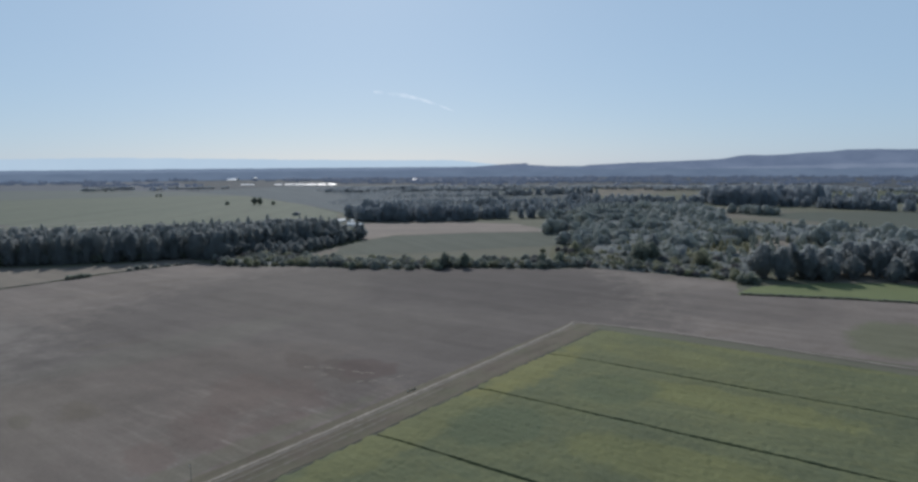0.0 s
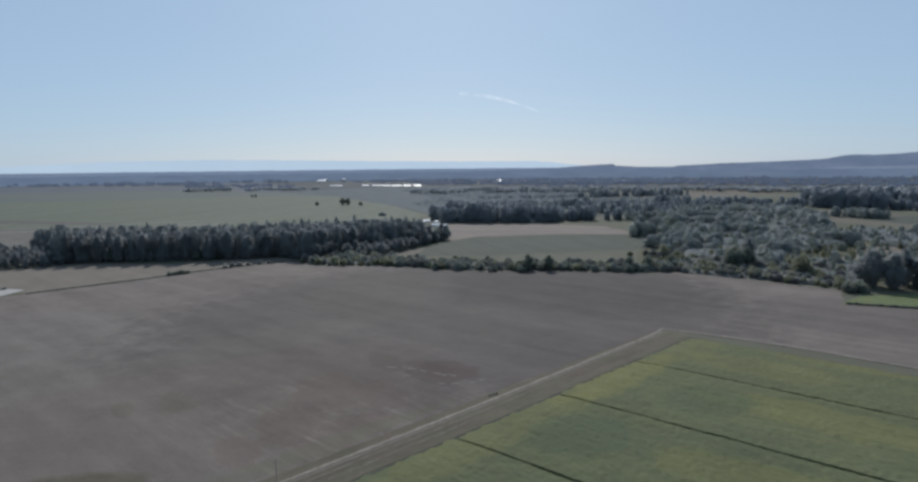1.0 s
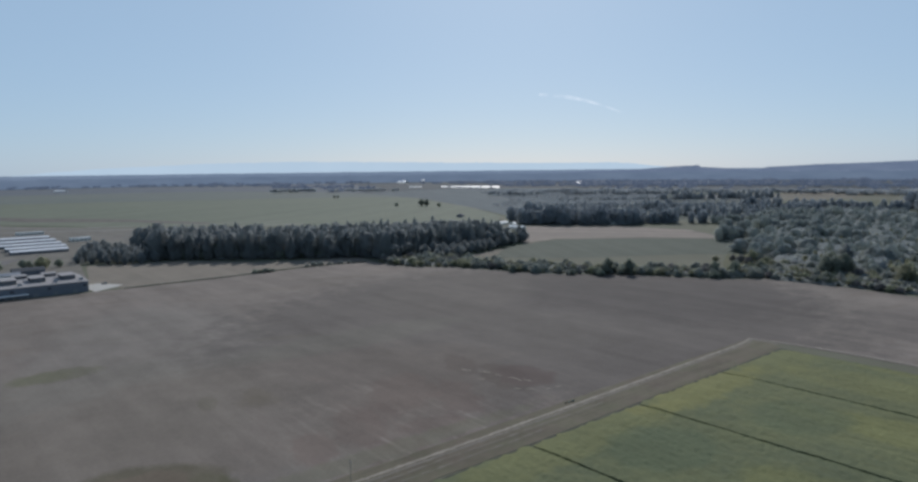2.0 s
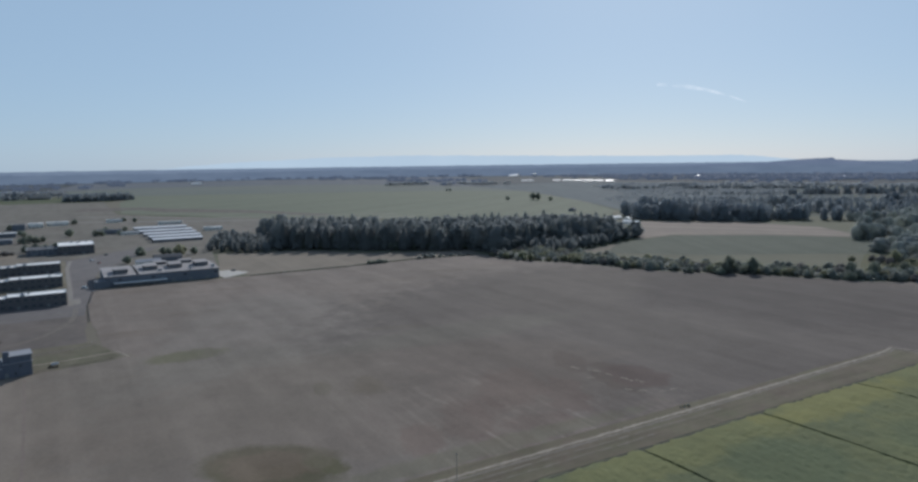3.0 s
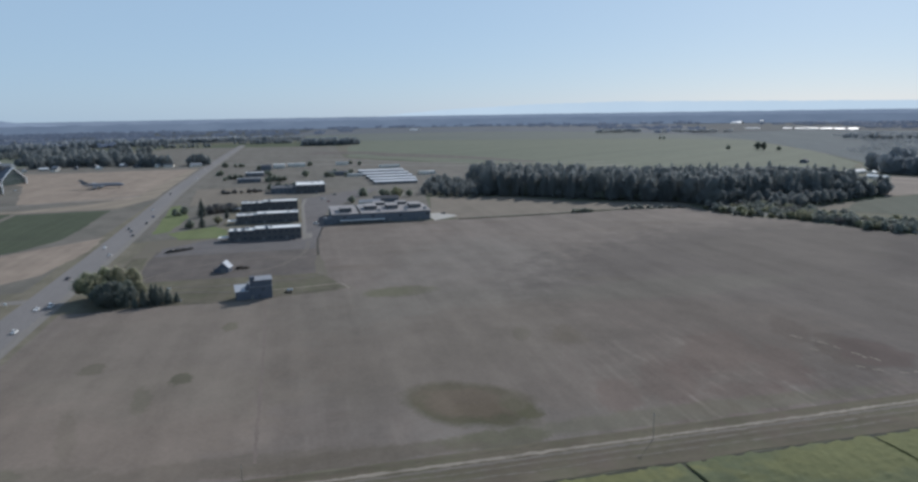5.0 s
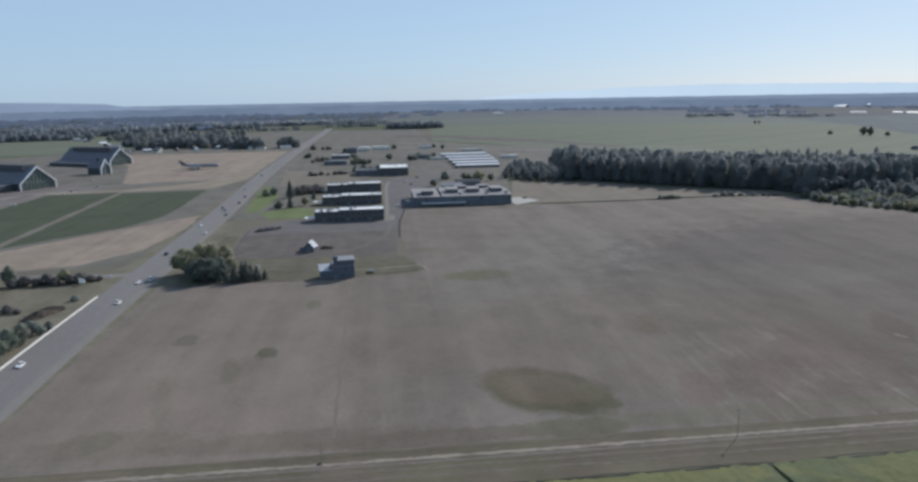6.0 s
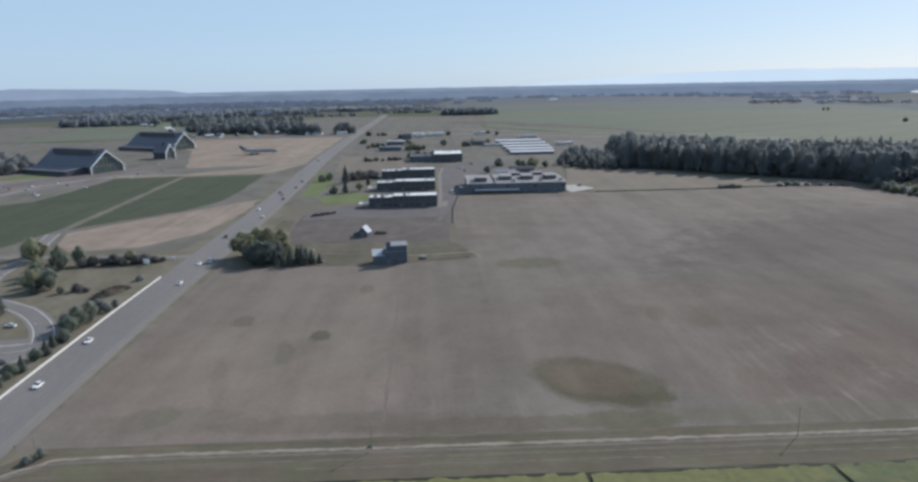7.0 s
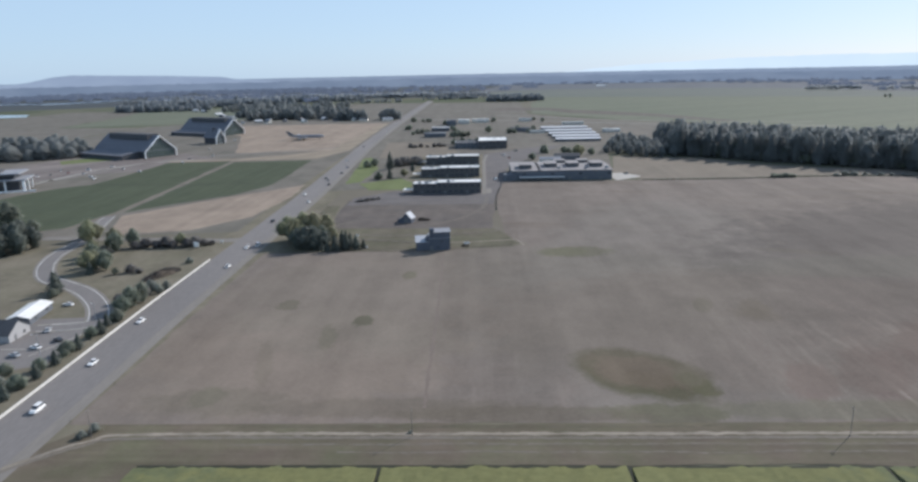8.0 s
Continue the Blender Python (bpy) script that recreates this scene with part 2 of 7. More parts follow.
M_TAN = field("dry_stubble", (0.262, 0.213, 0.170), (0.218, 0.178, 0.144), (0.298, 0.244, 0.192), row_gap=6, rows=0.08, patch=0.012, mottle=0.18)
M_CARPARK = field("pinkish_gravel", (0.185, 0.162, 0.150), (0.160, 0.142, 0.134), (0.212, 0.184, 0.168), row_turn=30, row_gap=16, rows=0.18, patch=0.02, mottle=0.2)
M_TAN2 = field("bare_tan_soil", (0.25, 0.21, 0.165), (0.21, 0.18, 0.14), (0.29, 0.245, 0.19), row_turn=30, row_gap=14, rows=0.22, patch=0.006)
M_TANROW = field("striped_tan_soil", (0.205, 0.172, 0.145), (0.175, 0.150, 0.128), (0.24, 0.205, 0.172), row_turn=-32, row_gap=22, rows=0.3, patch=0.006)
M_PASTURE = field("pale_green_field", (0.126, 0.139, 0.103), (0.140, 0.150, 0.110), (0.117, 0.130, 0.098), row_turn=55, row_gap=40, rows=0.06, patch=0.004)
# Far fields in grey-blue copies: haze painted into their base colours.
M_HAZEFIELD = field("haze_blued_fields", (0.082, 0.100, 0.106), (0.092, 0.108, 0.112), (0.074, 0.090, 0.098), row_turn=30, row_gap=12, rows=0.10, patch=0.006)
M_FARPAST = field("haze_greyed_pasture", (0.116, 0.130, 0.116), (0.128, 0.138, 0.122), (0.106, 0.120, 0.110), row_turn=55, row_gap=60, rows=0.06, patch=0.003)
M_PLAIN = field("haze_greyed_plain", (0.104, 0.116, 0.130), (0.116, 0.124, 0.134), (0.092, 0.106, 0.122), row_turn=20, row_gap=90, rows=0.06, patch=0.002)
M_DKFIELD = field("dark_green_field", (0.080, 0.090, 0.070), (0.088, 0.095, 0.074), (0.072, 0.083, 0.064), row_turn=30, row_gap=9, rows=0.10, patch=0.01)
M_VINE = field("vineyard_green", (0.064, 0.076, 0.050), (0.072, 0.084, 0.054), (0.056, 0.068, 0.044), row_gap=2.5, rows=0.12, patch=0.03, bump=0.9)
M_VERGE = field("verge_grass", (0.160, 0.143, 0.110), (0.128, 0.120, 0.086), (0.205, 0.180, 0.142), row_gap=8, rows=0.04, patch=0.035, mottle=0.22)
M_TRACKSOIL = field("track_side_soil", (0.122, 0.100, 0.078), (0.112, 0.108, 0.070), (0.146, 0.124, 0.098), row_turn=90, row_gap=2.2, rows=0.09, patch=0.05, mottle=0.22)
M_TRACKDULL = surface("worn_ground", (0.160, 0.141, 0.118), (0.125, 0.111, 0.094), 0.08, 0.95, 1.0, 0.3)
M_ROUGH = field("rough_dark_grass", (0.122, 0.108, 0.083), (0.102, 0.100, 0.066), (0.148, 0.128, 0.10), row_gap=8, rows=0.04, patch=0.04, mottle=0.24)
M_RUT = surface("pale_wheel_rut", (0.275, 0.24, 0.195), (0.16, 0.14, 0.112), 0.12, 0.95, 1.2, 0.3)
M_DRY = field("dry_grey_grass", (0.152, 0.139, 0.120), (0.122, 0.116, 0.098), (0.184, 0.166, 0.142), row_gap=12, rows=0.05, patch=0.014, mottle=0.2)
M_STUBBLE = field("grey_tan_stubble", (0.182, 0.158, 0.128), (0.165, 0.145, 0.118), (0.20, 0.172, 0.14), row_gap=8, rows=0.05, patch=0.02)
M_GRAVEL = surface("gravel_yard", (0.128, 0.117, 0.112), (0.094, 0.087, 0.087), 0.05, 0.95, 0.6, 0.3)
M_LOT = field("worn_brown_gravel", (0.128, 0.111, 0.099), (0.104, 0.092, 0.085), (0.15, 0.13, 0.114), row_gap=7, rows=0.05, patch=0.05, mottle=0.2)
M_ASPHALT = surface("asphalt", (0.176, 0.163, 0.155), (0.146, 0.137, 0.132), 0.04, 0.85, 2.0, 0.2, stretch=(1, 0.15, 1))
M_SHOULDER = surface("road_shoulder", (0.190, 0.175, 0.158), (0.160, 0.148, 0.132), 0.05, 0.9, 2.0, 0.2, stretch=(1, 0.1, 1))
M_CONCRETE = surface("pale_concrete", (0.37, 0.355, 0.325), (0.31, 0.298, 0.272), 0.2, 0.85, 3.0, 0.2)
M_BARRIER = surface("whitened_concrete", (0.52, 0.51, 0.48), (0.43, 0.42, 0.40), 0.2, 0.85, 3.0, 0.2)
M_LINE = surface("white_road_paint", (0.62, 0.62, 0.60), (0.5, 0.5, 0.48), 0.4, 0.8, 3.0, 0)
M_BED = field("scrubby_ground", (0.10, 0.095, 0.058), (0.075, 0.085, 0.045), (0.13, 0.115, 0.075), row_gap=9, rows=0.05, patch=0.03)


def patchwork(name):
    """Open country out to the horizon: fields of many tones in crooked plots."""
    m, nt, b = shader(name)
    co = coords(nt)
    warp = nd(nt, "ShaderNodeTexNoise", {"Vector": co, "Scale": 0.002, "Detail": 2.0})
    mixv = nd(nt, "ShaderNodeVectorMath", {0: warp.outputs["Color"], 1: (160, 160, 0)}, operation="MULTIPLY")
    v2 = nd(nt, "ShaderNodeVectorMath", {0: co, 1: mixv.outputs[0]}, operation="ADD")
    mp = nd(nt, "ShaderNodeMapping", {"Vector": v2.outputs[0], "Scale": (1, 1.6, 1), "Rotation": (0, 0, 0.5)})
    vor = nd(nt, "ShaderNodeTexVoronoi", {"Vector": mp.outputs[0], "Scale": 0.0026, "Randomness": 0.8})
    key = nd(nt, "ShaderNodeSeparateColor", {0: vor.outputs["Color"]})
    col = blend(nt, ramp(nt, key.outputs[0], 0.3, 0.7), (0.120, 0.121, 0.085), (0.158, 0.142, 0.112))
    col = blend(nt, ramp(nt, key.outputs[1], 0.55, 0.8), col, (0.085, 0.098, 0.058))
    n = noise_of(nt, co, 0.012, 6, 0.65)
    col = nd(nt, "ShaderNodeHueSaturation", {"Color": col, "Value": nd(nt, "ShaderNodeMapRange", {"Value": n, "To Min": 0.72, "To Max": 1.24}).outputs[0]}).outputs[0]
    nt.links.new(col, b.inputs["Base Color"])
    b.inputs["Roughness"].default_value, b.inputs["Specular IOR Level"].default_value = 0.95, 0.1
    bp = nd(nt, "ShaderNodeBump", {"Height": noise_of(nt, co, 0.6, 4, 0.6), "Strength": 0.4, "Distance": 0.2})
    nt.links.new(bp.outputs[0], b.inputs["Normal"])
    return m


M_LAND = patchwork("open_country")
M_DITCH = surface("dark_ditch_soil", (0.035, 0.036, 0.024), (0.025, 0.028, 0.018), 0.3, 0.9, 2.0, 0.3)
# Needle colour lifted and blued to stand for haze over the wood.
M_CONIFER = leaf("haze_blued_needles", (0.094, 0.108, 0.108), (0.110, 0.122, 0.120), 0.08, 0.6, 0.2)
# Far woods: bluish colour and stronger sheen painted in place of haze.
M_FARHAZE = leaf("haze_blued_far_foliage", (0.092, 0.108, 0.118), (0.110, 0.124, 0.130), 0.12, 0.62, 0.7)
M_BROAD = leaf("broad_leaves", (0.078, 0.092, 0.060), (0.100, 0.112, 0.072), 0.25, 0.5, 0.2)
M_THICKET = leaf("creek_leaves", (0.098, 0.110, 0.096), (0.120, 0.130, 0.110), 0.22, 0.62, 0.6)
M_YEW = leaf("yew_needles", (0.046, 0.056, 0.042), (0.060, 0.070, 0.052), 0.2, 0.25, 0.12)
M_OLIVE = leaf("olive_autumn_leaves", (0.108, 0.112, 0.054), (0.140, 0.138, 0.066), 0.2, 0.55, 0.1)
M_SHRUB = leaf("shrub_leaves", (0.092, 0.102, 0.076), (0.118, 0.124, 0.092), 0.25, 0.5, 0.4)
M_TWIG = leaf("bare_twigs", (0.070, 0.062, 0.055), (0.098, 0.086, 0.077), 0.25, 0.3, 0.1)
M_BARK = surface("bark", (0.085, 0.068, 0.052), (0.06, 0.05, 0.04), 1.0, 0.95, 6, 0.5)

# ---------------------------------------------------------------- mesh helpers
def box(bm, x0, x1, y0, y1, z0, z1):
    v = [bm.verts.new(p) for p in ((x0, y0, z0), (x1, y0, z0), (x1, y1, z0), (x0, y1, z0), (x0, y0, z1), (x1, y0, z1), (x1, y1, z1), (x0, y1, z1))]
    for f in ((0, 3, 2, 1), (4, 5, 6, 7), (0, 1, 5, 4), (1, 2, 6, 5), (2, 3, 7, 6), (3, 0, 4, 7)):
        bm.faces.new([v[i] for i in f])
    return v


def boxes(*spans):
    bm = bmesh.new()
    for s in spans:
        box(bm, *s)
    return bm


def prism(outline, z0, z1):
    """An upright prism over a plan outline."""
    bm = bmesh.new()
    lo = [bm.verts.new((x, y, z0)) for x, y in outline]
    hi = [bm.verts.new((x, y, z1)) for x, y in outline]
    bm.faces.new(lo[::-1])
    bm.faces.new(hi)
    for i in range(len(lo)):
        j = (i + 1) % len(lo)
        bm.faces.new((lo[i], lo[j], hi[j], hi[i]))
    bmesh.ops.recalc_face_normals(bm, faces=bm.faces[:])
    return bm


def loft(sections):
    """A solid through closed loops of equally many points, capped at both ends."""
    bm = bmesh.new()
    loops = [[bm.verts.new(p) for p in s] for s in sections]
    for a, b in zip(loops, loops[1:]):
        for i in range(len(a)):
            j = (i + 1) % len(a)
            bm.faces.new((a[i], a[j], b[j], b[i]))
    bm.faces.new(loops[0][::-1])
    bm.faces.new(loops[-1])
    bmesh.ops.recalc_face_normals(bm, faces=bm.faces[:])
    return bm


def tube(radius0, radius1, z0, z1, n=8, x=0.0, y=0.0, lean=(0, 0)):
    def ring(r, z, dx, dy):
        return [(x + dx + r * math.cos(2 * math.pi * k / n), y + dy + r * math.sin(2 * math.pi * k / n), z) for k in range(n)]
    return loft([ring(radius0, z0, 0, 0), ring((radius0 + radius1) / 2, (z0 + z1) / 2, lean[0] * 0.4, lean[1] * 0.4), ring(radius1, z1, *lean)])


def as_mesh(name, bm, material):
    me = bpy.data.meshes.new(name)
    bm.to_mesh(me)
    bm.free()
    if material:
        me.materials.append(material)
    return me


def part(name, bm, material, parent, label=""):
    ob = new(name, as_mesh(name, bm, material))
    ob.parent = parent
    if label:
        ob["label"] = label
    return ob


def thing(name, place, turn, label, category, group="", kind=""):
    ob = new(name)
    ob.empty_display_size = 0.5
    ob.matrix_basis = pose(*place, 0, 0, turn)
    return tagged(ob, label, category, group, kind)


def sheet(name, outline, z, material, label, category):
    """A patch of ground at height z: a flat plan outline whose long sides wander a little, as worn and mown edges do."""
    if sum(a[0] * b[1] - b[0] * a[1] for a, b in zip(outline, outline[1:] + outline[:1])) < 0:
        outline = outline[::-1]
    bm, ring = bmesh.new(), []
    for (xa, ya), (xb, yb) in zip(outline, outline[1:] + outline[:1]):
        length = math.hypot(xb - xa, yb - ya)
        away = math.hypot((xa + xb) / 2, (ya + yb) / 2)
        n = max(1, int(length / max(3.0, away / 60)))
        for k in range(n):
            q = k / n
            x, y = xa + (xb - xa) * q, ya + (yb - ya) * q
            w = (0.35 + away * 0.0016) * min(1.0, 4 * q, 4 * (1 - q)) * (noise.noise(Vector((x * 0.05, y * 0.05, z * 9))) + noise.noise(Vector((x * 0.21, y * 0.21, z * 7))))
            ring.append(bm.verts.new((x + (yb - ya) / length * w, y - (xb - xa) / length * w, z)))
    bm.faces.new(ring)
    ob = new(name, as_mesh(name, bm, material))
    return tagged(ob, label, category, kind="structure")


def strip(points, left, right, z):
    """A band along a plan line, from left to right of it, at height z."""
    bm = bmesh.new()
    rows = []
    for i, (x, y) in enumerate(points):
        x0, y0 = points[max(i - 1, 0)]
        x1, y1 = points[min(i + 1, len(points) - 1)]
        d = math.hypot(x1 - x0, y1 - y0)
        nx, ny = (y1 - y0) / d, -(x1 - x0) / d
        rows.append([bm.verts.new((x + nx * s, y + ny * s, z)) for s in (left, right)])
    for a, b in zip(rows, rows[1:]):
        bm.faces.new((a[0], a[1], b[1], b[0]))
    return bm


def ragged(points, left, right, z, amount=0.35, step=1.2, seed=0.0):
    """A band like strip(), with both edges frayed."""
    bm, rows, run = bmesh.new(), [], 0.0
    for (xa, ya), (xb, yb) in zip(points, points[1:]):
        d = math.hypot(xb - xa, yb - ya)
        nx, ny, n = (yb - ya) / d, -(xb - xa) / d, max(1, int(d / step))
        for k in range(n):
            q = k / n
            w = [s + amount * (noise.noise(Vector(((run + d * q) * 0.35, s * 3 + seed, 0))) + 0.8 * noise.noise(Vector(((run + d * q) * 1.1, s * 3 + seed, 7)))) for s in (left, right)]
            if w[1] - w[0] < 0.05:
                w[1] = w[0] + 0.05
            rows.append([bm.verts.new((xa + (xb - xa) * q + nx * s, ya + (yb - ya) * q + ny * s, z)) for s in w])
        run += d
    for a, b in zip(rows, rows[1:]):
        bm.faces.new((a[0], a[1], b[1], b[0]))
    return bm


def smooth_line(points, n=6):
    """A rounded line through plan points."""
    out = []
    for i in range(len(points) - 1):
        p = [Vector(points[max(0, min(len(points) - 1, i + k))]) for k in (-1, 0, 1, 2)]
        for s in range(n):
            t = s / n
            q = 0.5 * ((2 * p[1]) + (p[2] - p[0]) * t + (2 * p[0] - 5 * p[1] + 4 * p[2] - p[3]) * t * t + (3 * p[1] - p[0] - 3 * p[2] + p[3]) * t ** 3)
            out.append((q.x, q.y))
    out.append(tuple(points[-1]))
    return out


def inside(x, y, outline):
    hit, j = False, len(outline) - 1
    for i in range(len(outline)):
        (xi, yi), (xj, yj) = outline[i], outline[j]
        if (yi > y) != (yj > y) and x < (xj - xi) * (y - yi) / (yj - yi) + xi:
            hit = not hit
        j = i
    return hit


def scatter(outline, n, gap, seed):
    """About n places inside a plan outline, at least gap apart."""
    rnd, out = random.Random(seed), []
    xs, ys = [p[0] for p in outline], [p[1] for p in outline]
    for _ in range(n * 40):
        x, y = rnd.uniform(min(xs), max(xs)), rnd.uniform(min(ys), max(ys))
        if inside(x, y, outline) and all((x - a) ** 2 + (y - b) ** 2 > gap * gap for a, b in out):
            out.append((x, y))
            if len(out) >= n:
                break
    return out


# ---------------------------------------------------------------- ground and fields
bm = bmesh.new()
bmesh.ops.create_circle(bm, cap_ends=True, segments=128, radius=4850)
ground = new("ground", as_mesh("ground", bm, M_LAND))
tagged(ground, "flat farmland of brown and green fields reaching the horizon", "ground", kind="structure")

def far_ring(r0, r1, z):
    bm, n = bmesh.new(), 128
    rows = [[bm.verts.new((r * math.sin(2 * math.pi * k / n), r * math.cos(2 * math.pi * k / n), z)) for r in (r0, r1)] for k in range(n)]
    for k in range(n):
        a, b = rows[k], rows[(k + 1) % n]
        bm.faces.new((a[0], b[0], b[1], a[1])).normal_flip()
    return bm


# Blue-grey ground tint stands in for haze over the far land.
M_FARLAND = field("haze_dulled_land", (0.058, 0.068, 0.074), (0.074, 0.080, 0.082), (0.050, 0.060, 0.066), row_gap=60, rows=0.05, patch=0.0016)
tagged(new("ground_far_fields", as_mesh("ground_far_fields", far_ring(2600, 4840, 0.05), M_FARLAND)), "fields in the far distance with haze tint in their colour", "ground", kind="structure")
sheet("pavement_verge", [(-150, 100), (-60, 100), (-60, 165), (361, 165), (372, 180), (361, 186), (-104, 182), (-108, 700), (-138, 1400), (-165, 1400), (-150, 600)], 0.04, M_VERGE,
      "rough verge of dry and green grass along the roads", "verge")
PLOUGH = [(-109, 181), (355, 181), (362, 172), (376, -160), (545, -160), (538, 17), (527, 56), (503, 122), (554, 138), (557, 164), (562, 216), (558, 270), (534, 287), (496, 356), (447, 412),
          (414, 500), (380, 538), (377, 590), (325, 606), (254, 599), (205, 595), (140, 597), (24, 600), (18, 513), (21, 408), (29, 380), (-20, 371), (-111, 366)]
sheet("ground_ploughed_field", PLOUGH, 0.08, M_PLOUGH, "bare grey-brown ploughed field with weedy patches and pale streaks", "field")
TANW = [(146, 600), (205, 597), (254, 601), (325, 608), (377, 592), (384, 600), (388, 633), (326, 653), (286, 672), (240, 735), (152, 765), (128, 640)]
sheet("ground_stubble", TANW, 0.08, M_STUBBLE, "pale brown stubble between a hedge and the wood", "field")
sheet("ground_green_strip", [(503, 124), (540, 122), (585, 84), (612, 40), (640, -160), (550, -160), (540, 17), (528, 56)], 0.12, M_LUSH, "narrow bright green grass strip beside a ditch", "field")
sheet("ground_dark_green_field", [(597, 591), (668, 600), (758, 534), (829, 449), (764, 372), (724, 341), (646, 403), (550, 462), (488, 528), (565, 585)], 0.10, M_DKFIELD, "dull dark green field behind the shrubs", "field")
sheet("ground_tan_field", [(602, 595), (787, 769), (888, 658), (904, 553), (837, 454), (764, 539), (673, 605)], 0.14, M_TANROW, "bare tan field ploughed in broad pale stripes", "field")
sheet("ground_pale_green_field", [(120, 1560), (300, 1260), (435, 1170), (660, 860), (790, 852), (918, 965), (1077, 1249), (1291, 1765), (1184, 1971), (990, 2100), (700, 2240), (353, 2400), (230, 2476), (150, 2000)], 0.10, M_PASTURE, "wide pale green pasture beyond the wood", "field")
sheet("ground_far_pasture", [(160, 2440), (353, 2405), (700, 2245), (990, 2105), (1190, 1975), (1300, 1770), (1420, 2300), (1330, 2700), (1130, 3020), (760, 3240), (330, 3330), (40, 3200), (60, 2700)], 0.095, M_FARPAST, "pale pasture greyed with painted haze, running out to far trees", "field")
sheet("ground_far_plain", [(330, 3325), (760, 3235), (1130, 3015), (1330, 2690), (1420, 2310), (1700, 2550), (2300, 3900), (1500, 4430), (700, 4630), (160, 4660), (60, 3800), (-40, 3150), (40, 3190)], 0.09, M_PLAIN, "fields of the far plain greyed with painted haze", "field")
sheet("ground_dirt_band", [(31, 1690), (163, 1650), (202, 1530), (269, 1468), (350, 1380), (436, 1210), (452, 1235), (372, 1440), (290, 1560), (226, 1640), (176, 1745), (60, 1780)], 0.13, M_LOT, "dark bare earth beside the airfield", "field")
sheet("ground_airfield_side", [(-142, 560), (30, 600), (130, 640), (150, 790), (200, 860), (330, 1000), (440, 1150), (300, 1240), (110, 1520), (-152, 1400), (-140, 900)], 0.05, M_DRY, "dry grey grass between the airfield buildings", "field")
sheet("ground_airfield", [(-150, 1380), (40, 1310), (278, 1160), (440, 1150), (300, 1240), (110, 1520), (-140, 1800)], 0.07, M_DRY, "dry airfield grass", "field")
sheet("ground_museum_grass", [(-650, 640), (-650, 1350), (-160, 1350), (-150, 600), (-145, 420), (-330, 400)], 0.055, M_DRY, "dry grey grass round the exhibition halls", "field")
sheet("ground_museum_stubble", [(-175, 1330), (-452, 1330), (-430, 1180), (-377, 1100), (-300, 856), (-172, 870)], 0.09, M_TAN, "dry golden mown grass round a parked airliner", "field")
sheet("ground_roadside_stubble", [(-246, 474), (-194, 545), (-167, 575), (-147, 600), (-143, 540), (-150, 465), (-177, 425), (-225, 415)], 0.09, M_TAN, "dry golden mown grass beside the highway", "field")
sheet("ground_roadside_strip", [(-180, 785), (-158, 870), (-168, 1330), (-180, 1330), (-184, 870), (-274, 800), (-350, 790), (-350, 775)], 0.12, M_TAN2, "dry strip between vineyard and highway", "field")
VINE_L = [(-309, 438), (-277, 428), (-265, 436), (-258, 486), (-277, 776), (-346, 771), (-346, 674), (-350, 617), (-369, 600), (-378, 576), (-400, 500)]
VINE_R = [(-251, 486), (-227, 518), (-194, 553), (-179, 595), (-178, 645), (-184, 774), (-269, 767)]
for nm, o in (("ground_vineyard", VINE_L), ("ground_vineyard", VINE_R)):
    sheet(nm, o, 0.11, M_VINE, "deep green level crop beside a pale path", "field")
tagged(new("pavement_vineyard_path", as_mesh("path", strip([(-262, 430), (-255, 484), (-272, 772)], -1.15, 1.15, 0.13), M_STUBBLE)), "pale dirt path between two green plots", "path", kind="structure")
tagged(new("pavement_vineyard_gap", as_mesh("gap", strip([(-346, 617), (-276, 611), (-220, 610), (-182, 612)], -1.0, 1.0, 0.135), M_DITCH)), "dark narrow gap across the green plots", "path", kind="structure")

sheet("ground_dark_fields", [(1090, 1270), (1300, 1765), (1420, 2300), (2040, 2400), (2400, 1500), (1767, 1180), (1300, 980), (1000, 960), (930, 960)], 0.06, M_HAZEFIELD, "dark fields towards the town blued with painted haze", "field")
sheet("ground_far_tan", [(2135, 1039), (2282, 728), (2700, 700), (2594, 1011)], 0.12, M_TAN2, "pale far stubble field below the hills", "field")
sheet("ground_far_green", [(1289, 335), (1091, 43), (1091, -120), (1500, -80), (1500, 63), (1413, 211)], 0.10, M_DKFIELD, "far dull green field among woods", "field")
# farm track between ploughed field and crop
sheet("ground_track_side", [(-128, 90), (-79, 90), (-79, 160.6), (352, 160.6), (358, 170), (355, 181), (-100, 181), (-108, 172), (-122, 150)], 0.10, M_TRACKSOIL, "brown bare soil along a farm track", "field")
MAIN_RUT = [(-132, 140), (-112, 160), (-98, 172), (-80, 175.6), (40, 175.4), (200, 176.0), (340, 178.5), (361, 176), (368, 110), (364, 20), (362, -160)]
for off, w, m in ((0.0, 0.75, M_RUT), (2.1, 0.6, M_TRACKDULL)):
    line = smooth_line([(x - (off if x > 350 else 0), y - off) for x, y in MAIN_RUT], 5)
    tagged(new("road_wheel_rut", as_mesh("rut", ragged(line, -w, w, 0.14, 0.55, 1.2, off), m)), "pale compacted wheel rut of a farm track", "farm track", kind="structure")
